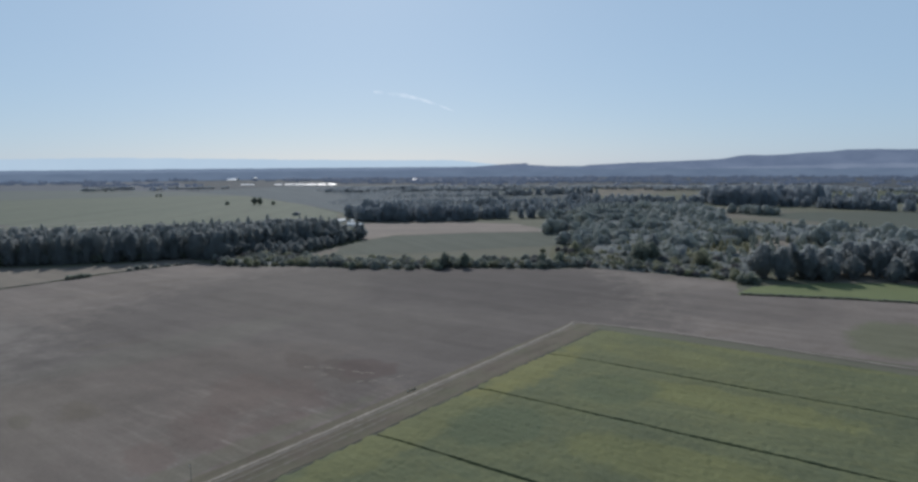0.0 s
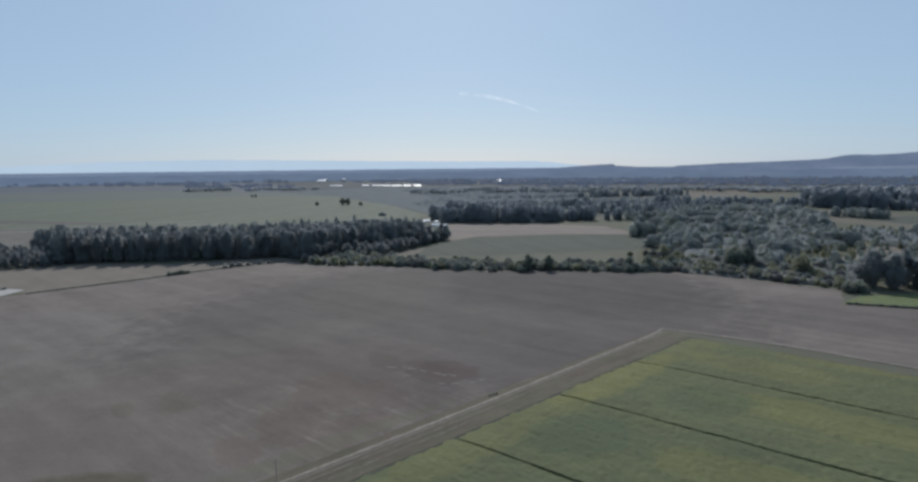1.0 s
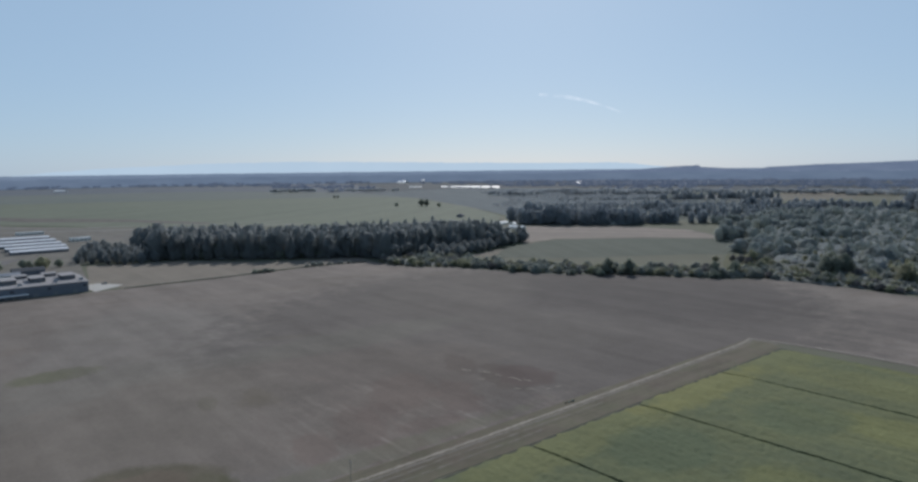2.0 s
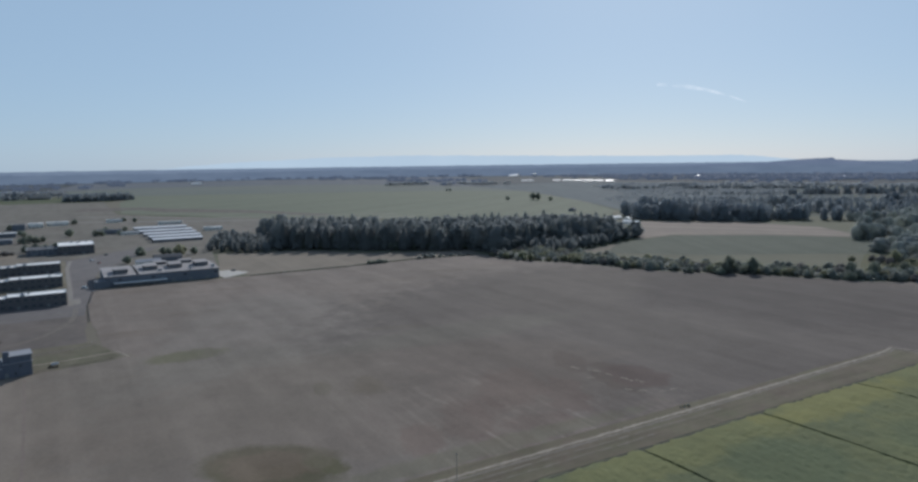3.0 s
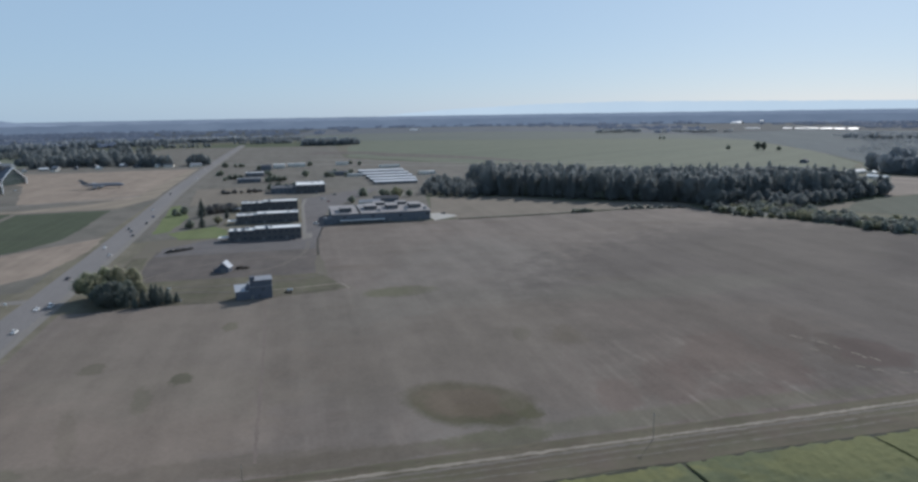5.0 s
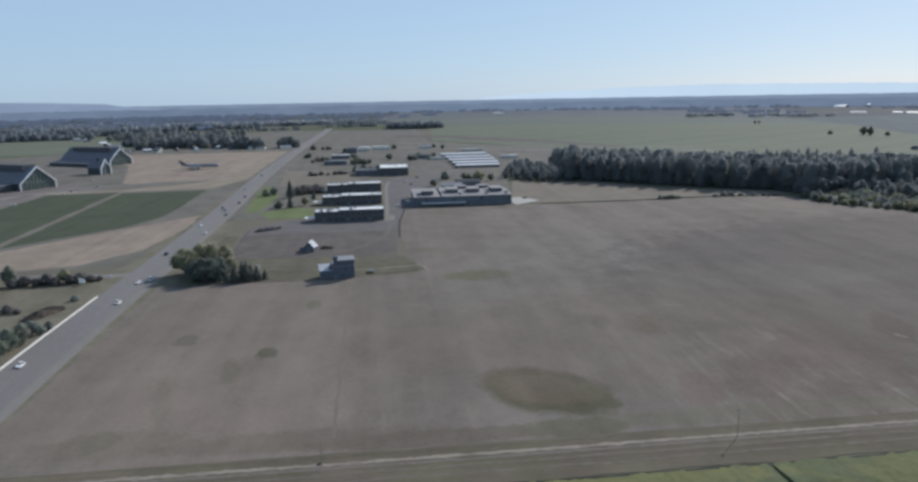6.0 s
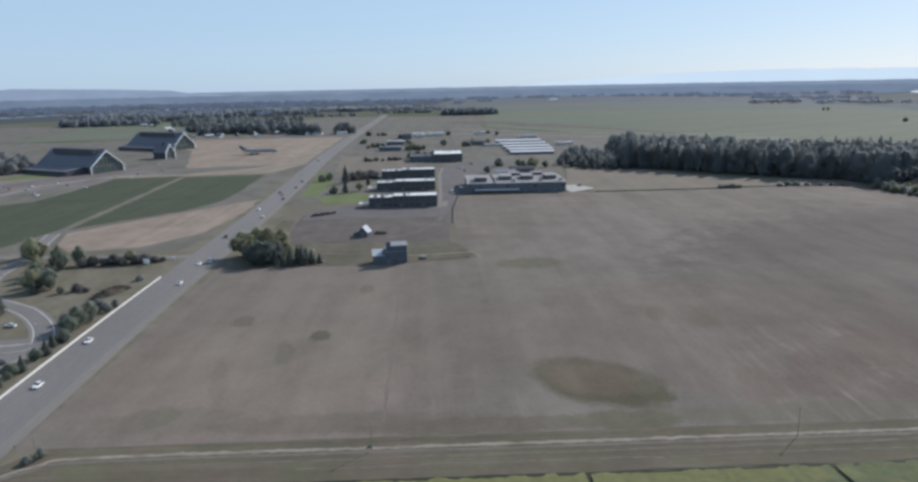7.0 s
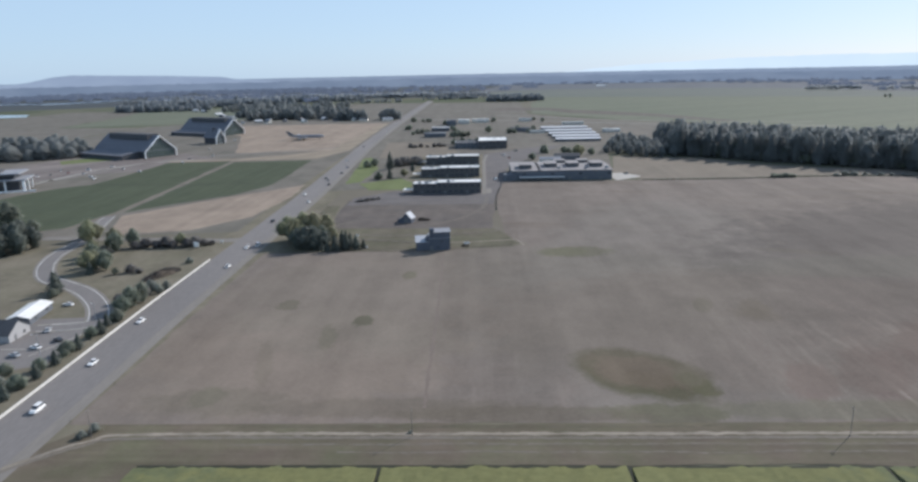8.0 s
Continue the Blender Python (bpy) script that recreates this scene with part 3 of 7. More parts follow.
for y0, w, x0, x1 in ((166.4, 0.22, -30, 180), (170.2, 0.25, -60, 220)):
    line = [(x0 + (x1 - x0) * k / 40, y0 + 0.9 * noise.noise(Vector((k * 0.3, y0, 0)))) for k in range(41)]
    tagged(new("road_faint_rut", as_mesh("rut", ragged(line, -w, w, 0.13, 0.45, 1.2, y0), M_TRACKDULL)), "faint pale wheel rut in the brown verge", "farm track", kind="structure")
# Dark tone for the track's weeds, and for a painted shadow line by the barn.
M_WEEDSHADE = field("dark_weeds_and_shade", (0.104, 0.096, 0.070), (0.118, 0.104, 0.080), (0.092, 0.096, 0.06), patch=0.09, mottle=0.26)
for y0, w, x0, x1 in ((179.2, 0.25, -60, 66), (179.4, 0.15, 66.5, 130)):
    line = [(x0 + (x1 - x0) * k / 40, y0 + 0.5 * noise.noise(Vector((k * 0.5, y0, 2)))) for k in range(41)]
    tagged(new("ground_weed_strip", as_mesh("weed_shade_strip", ragged(line, -w, w, 0.12, 0.9, 1.5, y0), M_WEEDSHADE)), "ragged dark weedy strip along the farm track", "weeds", kind="structure")
# a straight working line across the ploughed soil
M_TRAM = surface("pressed_soil", (0.158, 0.128, 0.108), (0.136, 0.112, 0.096), 0.08, 0.95, 1.0, 0.3)
tagged(new("ground_tramline", as_mesh("tramline", ragged(smooth_line([(-9.6, 190), (-10.4, 260), (-12.9, 364)], 12), -0.5, 0.5, 0.115, 0.5, 1.5, 4.0), M_TRAM)), "faint dark tractor line in bare soil", "wheel track", kind="structure")

# green crop in strips parted by open ditches
DITCH = [-80, -18, 43, 104, 165, 226.5, 290, 350]


def crop_strip(x0, x1, y0, y1, seed):
    """Standing crop: a lumpy top half a metre above the soil, with ragged sides."""
    nx, ny = max(2, int((x1 - x0) / 1.5)), int((y1 - y0) / 1.6)
    bm, rows = bmesh.new(), []
    for j in range(ny + 1):
        row = []
        for i in range(nx + 1):
            x, y = x0 + (x1 - x0) * i / nx, y0 + (y1 - y0) * j / ny
            x = x0 + 0.12 if i == 1 else x1 - 0.12 if i == nx - 1 else x
            edge = i in (0, nx) or j in (0, ny)
            n1 = noise.noise(Vector((x * 0.5, y * 0.5, seed)))
            n2 = noise.noise(Vector((x * 0.05, y * 0.05, seed + 9)))
            wob = 0.12 * noise.noise(Vector((x * 0.3, y * 0.3, seed + 4)))
            fray = 2.6 * noise.noise(Vector((x * 0.22, 3, seed))) + 1.4 * noise.noise(Vector((x * 0.9, 5, seed))) - 0.6
            young = min(1.0, 0.2 + (y1 - y) / 13.0)
            row.append(bm.verts.new((x + (wob if i in (0, nx) else 0), y + (fray if j in (0, ny) else 0), -0.05 if edge else (0.8 + 0.3 * n1 + 0.25 * n2) * young)))
        rows.append(row)
    for a, b in zip(rows, rows[1:]):
        for i in range(nx):
            bm.faces.new((a[i], a[i + 1], b[i + 1], b[i]))
    return bm


sheet("ground_ditch_bed", [(-79, -140), (352, -140), (352, 160.5), (-79, 160.5)], 0.05, M_DITCH, "dark bed of the field ditches", "ditch")
for k, (a, b) in enumerate(zip(DITCH, DITCH[1:])):
    ob = new("crop_strip", as_mesh("crop_strip", crop_strip(a + 0.5, b - 0.5, -130, 160.5, k * 3.1), M_CROP))
    tagged(ob, "standing green crop with yellowish flecks between two ditches", "crop", "crop strips", "stuff")
tagged(new("ground_field_ditch", as_mesh("ditch", strip([(501, 122), (514, 90), (526, 56), (536, 17), (548, -160)], -1.6, 1.6, 0.15), M_BED)), "dark overgrown ditch beside the grass strip", "ditch", kind="structure")

# ---------------------------------------------------------------- roads
HW = smooth_line([(-118, 60), (-119, 170), (-123, 290), (-125.5, 420), (-129, 560), (-137, 760), (-146, 1000), (-152, 1420), (-158, 2300)], 6)


def road_at(y):
    for (xa, ya), (xb, yb) in zip(HW, HW[1:]):
        if ya <= y <= yb:
            return xa + (xb - xa) * (y - ya) / (yb - ya)
    return HW[0][0] if y < HW[0][1] else HW[-1][0]


tagged(new("road_shoulder", as_mesh("road_shoulder", strip(HW, -11.5, 9.8, 0.12), M_SHOULDER)), "pale gravelly shoulder of the highway", "road shoulder", kind="structure")
tagged(new("road_highway", as_mesh("road_highway", strip(HW, -11.0, 5.6, 0.16), M_ASPHALT)), "straight grey asphalt highway with turn lane", "road", kind="structure")


def barrier_run(y0, y1, step=6.0):
    """Precast concrete barrier in butted lengths."""
    th = thing("concrete_barrier", (0, 0, 0), 0, "long pale concrete barrier along the highway edge", "barrier")
    prof = [(-0.30, 0.1), (0.30, 0.1), (0.28, 0.25), (0.15, 0.42), (0.10, 0.82), (-0.10, 0.82), (-0.15, 0.42), (-0.28, 0.25)]
    y = y0
    while y < y1:
        xa, xb = road_at(y) - 11.9, road_at(y + step) - 11.9
        part("barrier_length", loft([[(xa + px, y + 0.03, pz) for px, pz in prof], [(xb + px, y + step - 0.03, pz) for px, pz in prof]]), M_BARRIER, th)
        y += step
    return th


barrier_run(150, 354)
tagged(new("pavement_kerb_strip", as_mesh("kerb_strip", strip([(x, y) for x, y in HW if y < 362], -12.2, -11.9, 0.17), M_SHOULDER)), "pale concrete strip along the highway", "pavement", kind="structure")
# side road across from the trees
tagged(new("road_side", as_mesh("road_side", strip([(-128, 398), (-150, 397), (-200, 402), (-260, 408)], -4.2, 4.2, 0.14), M_SHOULDER)), "grey side road joining the highway", "road", kind="structure")
LOOP = smooth_line([(-254, 472), (-246, 446), (-238, 424), (-232, 404), (-229.5, 380), (-226, 362), (-217, 341), (-204, 323), (-190, 313.5), (-173, 301), (-158, 284), (-149.5, 270), (-147, 262), (-152, 258), (-165, 256), (-200, 255)], 6)
tagged(new("road_loop_edge", as_mesh("road_loop_edge", strip(LOOP, -5.2, 5.2, 0.14), M_SHOULDER)), "gravel edge of a winding lane", "road shoulder", kind="structure")
tagged(new("road_loop", as_mesh("road_loop", strip(LOOP, -3.9, 3.9, 0.18), M_ASPHALT)), "winding grey asphalt lane", "road", kind="structure")
for off in (-3.6, 3.6):
    tagged(new("road_loop_line", as_mesh("line", strip(LOOP[:-6], off - 0.15, off + 0.15, 0.20), M_LINE)), "white edge line of the winding lane", "road marking", kind="structure")
sheet("ground_airfield_west", [(-160, 1325), (-650, 1335), (-560, 1425), (-520, 1640), (-330, 2200), (120, 2100), (110, 1525), (-140, 1800), (-150, 1385)], 0.045, M_DRY, "dry grey grass along the far highway", "field")
sheet("ground_lane_grass", [(-260, 360), (-242, 395), (-180, 398), (-140, 392), (-138, 250), (-150, 180), (-215, 180), (-330, 260), (-330, 400)], 0.06, M_VERGE, "dry patchy lawn round the winding lane", "lawn")
sheet("pavement_forecourt", [(-176, 205), (-141, 222), (-146, 262), (-150, 268), (-230, 262), (-235, 205)], 0.10, M_ASPHALT, "grey parking court by the house", "parking lot")
sheet("pavement_yard", [(-92, 500), (16, 500), (14, 560), (-62, 560), (-92, 530)], 0.11, M_GRAVEL, "grey gravel yard in front of the blocks", "yard")
sheet("pavement_drive", [(8, 545), (22, 545), (24, 604), (34, 700), (112, 890), (60, 856), (10, 800)], 0.12, M_GRAVEL, "grey gravel drive between buildings", "yard")
sheet("pavement_between", [(-60, 563), (8, 563), (10, 800), (-60, 800)], 0.10, M_VERGE, "worn grass between the long blocks", "yard")
sheet("ground_waste", [(-108, 780), (-20, 800), (-26, 866), (-60, 960), (-122, 950)], 0.11, M_STUBBLE, "bare brown waste ground with dry brush", "yard")
sheet("ground_gravel_lot", [(-90, 426), (14, 420), (17, 500), (14, 545), (-60, 545), (-94, 520)], 0.10, M_LOT, "bare grey-brown gravel lot", "yard")
sheet("ground_rough_grass", [(-104, 368), (-20, 372), (28, 381), (20, 410), (14, 420), (-90, 426), (-96, 500), (-106, 500)], 0.09, M_ROUGH, "rough dry grass round the barn", "grass")
sheet("ground_lawn", [(-86, 566), (-52, 566), (-52, 600), (-66, 628), (-100, 600)], 0.12, M_LUSH, "bright green watered lawn", "lawn")
sheet("ground_lawn", [(-112, 600), (-100, 610), (-96, 690), (-118, 790), (-126, 780)], 0.12, M_LUSH, "bright green watered lawn", "lawn")
sheet("pavement_block_pad", [(8, 543), (15, 543), (15.5, 566), (8, 568)], 0.16, M_SHOULDER, "pale concrete pad at the block end", "pavement")
sheet("pavement_apron", [(124, 598), (143, 612), (150, 620), (136, 642), (122, 640)], 0.13, M_CONCRETE, "pale concrete apron at the end of the hall", "apron")
tagged(new("road_drive", as_mesh("road_drive", strip(smooth_line([(14, 500), (16, 530), (24, 600), (30, 700), (52, 800), (90, 890)]), -2.4, 2.4, 0.14), M_GRAVEL)), "grey gravel drive beside the field", "drive", kind="structure")
tagged(new("road_farm_path", as_mesh("farm_path", strip([(-30, 386), (0, 386), (27, 391), (31, 378)], -0.8, 0.8, 0.15), M_RUT)), "pale trodden path by the barn", "path", kind="structure")
tagged(new("road_runway", as_mesh("runway", strip([(-150, 1440), (40, 1350), (300, 1200), (470, 1130), (560, 1090)], -7, 7, 0.14), M_SHOULDER)), "pale grey airfield taxiway", "runway", kind="structure")
tagged(new("road_runway_far", as_mesh("runway_far", strip([(40, 1500), (255, 1300), (420, 1225), (560, 1180)], -5, 5, 0.16), M_SHOULDER)), "pale grey airfield taxiway", "runway", kind="structure")
tagged(new("road_museum", as_mesh("road_museum", strip([(-430, 640), (-400, 655), (-385, 735), (-350, 815), (-290, 850), (-180, 900)], -3, 3, 0.15), M_SHOULDER)), "pale road across the museum car park", "road", kind="structure")
sheet("pavement_museum", [(-430, 640), (-381, 690), (-312, 720), (-290, 790), (-360, 860), (-500, 830), (-520, 700)], 0.08, M_CARPARK, "pinkish gravel car park by the exhibition halls", "parking lot")
tagged(new("pavement_museum_road", as_mesh("museum_road", strip([(-410, 626), (-404, 690), (-400, 722), (-372, 770), (-330, 800)], -1.6, 1.6, 0.15), M_CONCRETE)), "pale narrow drive across the car park", "road", kind="structure")
sheet("ground_grove_lawn", [(-470, 770), (-430, 800), (-425, 850), (-450, 860), (-490, 800)], 0.12, M_LUSH, "small lawn between grove and exhibition hall", "lawn")

# ---------------------------------------------------------------- buildings
M_ROOFW = surface("white_membrane_roof", (0.72, 0.72, 0.70), (0.60, 0.60, 0.58), 0.15, 0.6, 3.0, 0.1)
M_ROOFG = surface("grey_metal_roof", (0.25, 0.26, 0.28), (0.21, 0.22, 0.24), 0.1, 0.7, 2.0, 0.1, stretch=(1, 0.1, 1))
M_HALLTOP = surface("weathered_brown_grey_roof", (0.262, 0.248, 0.244), (0.215, 0.204, 0.202), 0.1, 0.75, 1.5, 0.15, stretch=(0.3, 1, 1))
M_ROOFD = surface("dark_shingle_roof", (0.085, 0.088, 0.095), (0.065, 0.068, 0.075), 0.3, 0.9, 4.0, 0.4)
M_WALLB = surface("brown_clad_wall", (0.102, 0.100, 0.102), (0.085, 0.083, 0.086), 0.3, 0.85, 4.0, 0.2)
M_WALLG = surface("blue_grey_clad_wall", (0.125, 0.138, 0.158), (0.105, 0.116, 0.134), 0.3, 0.8, 4.0, 0.2)
M_WALLW = surface("cream_painted_wall", (0.66, 0.64, 0.58), (0.56, 0.54, 0.50), 0.3, 0.8, 4.0, 0.1)
M_STEEL = surface("grey_steel", (0.35, 0.36, 0.37), (0.28, 0.29, 0.30), 0.6, 0.5, 5.0, 0.1, metal=0.3)
M_FRAME = surface("dark_window_frame", (0.10, 0.10, 0.105), (0.08, 0.08, 0.085), 0.6, 0.6, 5.0, 0.0)
M_WHITE = surface("white_paint", (0.78, 0.78, 0.76), (0.70, 0.70, 0.68), 0.6, 0.5, 5.0, 0.05)
M_RIM = surface("bright_white_cladding", (0.86, 0.86, 0.85), (0.80, 0.80, 0.79), 0.3, 0.45, 3.0, 0.0, spec=0.5)
M_HANGROOF = surface("pale_ribbed_metal_roof", (0.58, 0.59, 0.60), (0.50, 0.51, 0.53), 0.1, 0.6, 1.0, 0.1, stretch=(1, 0.1, 1))
M_BARNROOF = surface("dull_grey_metal_sheet", (0.40, 0.42, 0.45), (0.32, 0.34, 0.37), 0.4, 0.7, 2.0, 0.1)
M_GLASS = glass("dark_window_glass", (0.055, 0.064, 0.076))
M_GREENGLASS = glass("green_curtain_glass", (0.075, 0.105, 0.095), 0.2)
M_BARNW = surface("weathered_grey_boards", (0.108, 0.120, 0.146), (0.086, 0.096, 0.118), 0.5, 0.9, 3.0, 0.4, stretch=(3, 3, 0.3))
M_DOOR = surface("grey_painted_door", (0.16, 0.165, 0.17), (0.13, 0.135, 0.14), 0.6, 0.6, 5.0, 0.05)
MESHES = {}


def shared(key, make, material):
    if key not in MESHES:
        MESHES[key] = as_mesh(key[0] if isinstance(key, tuple) else key, make(), material)
    return MESHES[key]


def put(name, key, make, material, parent, m, label=""):
    ob = new(name, shared(key, make, material))
    ob.parent = parent
    ob.matrix_basis = m
    if label:
        ob["label"] = label
    return ob


def window(parent, m, w, h):
    """A framed window, proud of the wall by a hand, in a wall that faces -y before m."""
    t = 0.12

    def frame_bm():
        return boxes((-w / 2, w / 2, -0.08, 0.02, 0, t), (-w / 2, w / 2, -0.08, 0.02, h - t, h), (-w / 2, -w / 2 + t, -0.08, 0.02, t, h - t), (w / 2 - t, w / 2, -0.08, 0.02, t, h - t), (-0.04, 0.04, -0.07, 0.02, t, h - t))

    win = put("window", ("window", w, h), frame_bm, M_FRAME, parent, m)
    put("pane", ("pane", w, h), lambda: boxes((-w / 2 + t, w / 2 - t, -0.04, 0.01, t, h - t)), M_GLASS, win, Matrix())
    return win


def door(parent, m, w, h):
    d = put("door", ("door", w, h), lambda: boxes((-w / 2, w / 2, -0.10, 0.02, 0, h)), M_DOOR, parent, m)
    put("door_handle", ("door_handle", 1), lambda: boxes((-0.05, 0.05, -0.18, -0.10, 0, 0.25)), M_STEEL, d, pose(w * 0.35, 0, 1.0))
    return d


def roof_unit(parent, x, y, z, s=1.0):
    u = put("roof_unit", ("roof_unit", s), lambda: boxes((-1.1 * s, 1.1 * s, -0.8 * s, 0.8 * s, 0.1, 1.2 * s), (-1.0 * s, 1.0 * s, -0.7 * s, 0.7 * s, 1.2 * s, 1.3 * s)), M_STEEL, parent, pose(x, y, z), "grey rooftop ventilation unit")
    put("fan_grille", ("fan_grille", s), lambda: tube(0.5 * s, 0.5 * s, 1.3 * s, 1.4 * s, 12), M_ROOFD, u, Matrix())


def flat_building(name, x0, x1, y0, y1, h, wall, roof, label, category, group="", storeys=2, bay=4.0, units=2, coping=M_STEEL, seed=1):
    """A flat-roofed block: four walls, a roof slab inside a coping, rows of windows, doors, rooftop units."""
    w, d = x1 - x0, y1 - y0
    th = thing(name, ((x0 + x1) / 2, (y0 + y1) / 2, 0), 0, label, category, group)
    t = 0.3
    part("wall", boxes((-w / 2, w / 2, -d / 2, -d / 2 + t, -0.3, h)), wall, th)
    part("wall", boxes((-w / 2, w / 2, d / 2 - t, d / 2, -0.3, h)), wall, th)
    part("wall", boxes((-w / 2, -w / 2 + t, -d / 2 + t, d / 2 - t, -0.3, h)), wall, th)
    part("wall", boxes((w / 2 - t, w / 2, -d / 2 + t, d / 2 - t, -0.3, h)), wall, th)
    part("roof", boxes((-w / 2 + t, w / 2 - t, -d / 2 + t, d / 2 - t, h - 0.6, h - 0.25)), roof, th)
    c = 0.12
    part("coping", boxes((-w / 2 - c, w / 2 + c, -d / 2 - c, -d / 2 + t + c, h, h + 0.15), (-w / 2 - c, w / 2 + c, d / 2 - t - c, d / 2 + c, h, h + 0.15),
                         (-w / 2 - c, -w / 2 + t + c, -d / 2 + t + c, d / 2 - t - c, h, h + 0.15), (w / 2 - t - c, w / 2 + c, -d / 2 + t + c, d / 2 - t - c, h, h + 0.15)), coping, th)
    n = int((w - 2) / bay)
    sh = h / storeys
    for s in range(storeys):
        for i in range(n):
            x = -w / 2 + (i + 0.5) * w / n
            if s == 0 and i % 4 == 1:
                door(th, pose(x, -d / 2, 0.1), 1.8, 2.2)
            else:
                window(th, pose(x, -d / 2, s * sh + 1.1), min(2.4, bay * 0.6), 1.5)
        for i in range(max(1, int(d / 6))):
            y = -d / 2 + (i + 0.5) * d / max(1, int(d / 6))
            window(th, pose(w / 2, y, s * sh + 1.1, 0, 0, 90), 1.8, 1.5)
            window(th, pose(-w / 2, y, s * sh + 1.1, 0, 0, -90), 1.8, 1.5)
    rnd = random.Random(seed)
    for i in range(units):
        roof_unit(th, rnd.uniform(-w / 2 + 2, w / 2 - 2), rnd.uniform(-d / 2 + 2, d / 2 - 2), h - 0.25, rnd.choice((0.8, 1.2)))
    return th


def gable_bm(w, d, eave, ridge, over=0.4, thick=0.25):
    """A gable roof of two slabs; the ridge runs along y."""
    bm = bmesh.new()
    for s in (-1, 1):
        k = (ridge - eave) / (w / 2)
        xo = w / 2 + over
        pts = [(0, ridge), (s * xo, eave - k * over), (s * xo, eave - k * over + thick), (0, ridge + thick)]
        a = [bm.verts.new((x, -d / 2 - over, z)) for x, z in pts]
        b = [bm.verts.new((x, d / 2 + over, z)) for x, z in pts]
        bm.faces.new(a)
        bm.faces.new(b[::-1])
        for i in range(4):
            j = (i + 1) % 4
            bm.faces.new((a[i], b[i], b[j], a[j]))
    bmesh.ops.recalc_face_normals(bm, faces=bm.faces[:])
    return bm


def gable_house(name, x, y, turn, w, d, eave, ridge, wall, roof, label, category, group="", windows=2, big_door=False):
    """A gabled building with its ridge along its own y: shell, roof slabs, doors and windows."""
    th = thing(name, (x, y, 0), turn, label, category, group)
    sec = [(-w / 2, -0.3), (w / 2, -0.3), (w / 2, eave), (0, ridge), (-w / 2, eave)]
    part("wall", loft([[(px, -d / 2, pz) for px, pz in sec], [(px, d / 2, pz) for px, pz in sec]]), wall, th)
    part("roof", gable_bm(w, d, eave, ridge), roof, th)
    if big_door:
        part("sliding_door", boxes((-w * 0.22, w * 0.22, -d / 2 - 0.12, -d / 2, 0.1, min(eave, 4.0))), M_DOOR, th)
    for i in range(windows):
        yy = -d / 2 + (i + 0.5) * d / windows
        window(th, pose(w / 2, yy, 1.0, 0, 0, 90), 1.4, 1.2)
        window(th, pose(-w / 2, yy, 1.0, 0, 0, -90), 1.4, 1.2)
    if not big_door:
        door(th, pose(-w * 0.2, -d / 2, 0.1), 1.0, 2.1)
        window(th, pose(w * 0.22, -d / 2, 1.0), 1.2, 1.2)
    return th


# three long two-storey blocks
for nm, x0, x1, xm, y0, y1, h in (("A", -47, 7, -28, 545, 561, 9.0), ("B", -48, 5.5, -31, 631, 648, 8.7), ("C", -50, 5, -29, 716, 733, 9.0)):
    flat_building("school_building", xm, x1, y0, y1, h, M_WALLB, M_ROOFW, "long two-storey block with dark brown walls and white flat roof", "building", "long blocks", units=3, seed=int(y0))
    flat_building("school_wing", x0, xm - 0.05, y0 + 1.0, y1 - 0.5, h - 1.0, M_WALLB, M_ROOFW, "lower wing with dark walls and white flat roof", "building", "long block wings", units=4, seed=int(y1))
    pw = thing("entrance_porch", (x0 - 4, y0 + 5, 0), 0, "low dark porch with pale flat roof", "porch", "porches")
    part("roof", boxes((-3.9, 3.9, -4, 4, 3.0, 3.3)), M_ROOFW, pw)
    for sx in (-3.4, 3.4):
        for sy in (-3.4, 3.4):
            part("post", tube(0.12, 0.12, -0.1, 3.0, 8, sx, sy), M_STEEL, pw)
    part("back_wall", boxes((3.5, 3.9, -4, 4, -0.1, 3.0)), M_WALLB, pw)
flat_building("office_building", 4, 39, 860, 905, 10.0, M_WALLB, M_ROOFW, "large dark-walled block with white flat roof", "building", units=5, seed=5)
flat_building("office_wing", -26, 3.9, 866, 900, 7.0, M_WALLG, M_ROOFD, "dark low wing with dark flat roof", "building", units=3, seed=6)
flat_building("workshop", -77, -45, 1022, 1038, 6.0, M_WALLG, M_ROOFG, "dark workshop with grey flat roof", "building", storeys=1, seed=8)
flat_building("workshop", -73, -45, 1124, 1144, 6.0, M_WALLG, M_ROOFW, "dark workshop with white flat roof", "building", storeys=1, seed=9)
flat_building("depot", -54, -37, 1236, 1262, 9.0, M_WALLG, M_ROOFD, "dark square depot beside the airfield", "building", storeys=1, seed=15)
flat_building("depot", -35, -14, 1276, 1300, 7.0, M_WALLW, M_ROOFW, "pale depot with white roof beside the airfield", "building", storeys=1, seed=10)
flat_building("depot", -10, 22, 1300, 1318, 6.0, M_WALLW, M_ROOFW, "pale depot with white roof beside the airfield", "building", storeys=1, seed=11)
flat_building("depot", 78, 102, 1310, 1322, 5.0, M_WALLW, M_ROOFW, "pale small depot beside the airfield", "building", storeys=1, seed=12)
flat_building("depot", 52, 84, 1088, 1102, 6.0, M_WALLG, M_ROOFD, "dark low depot among trees", "building", storeys=1, seed=13)
gable_house("shed", 214, 890, 80, 10, 17, 3.6, 5.4, M_WALLW, M_ROOFW, "white-roofed shed among low trees", "shed")
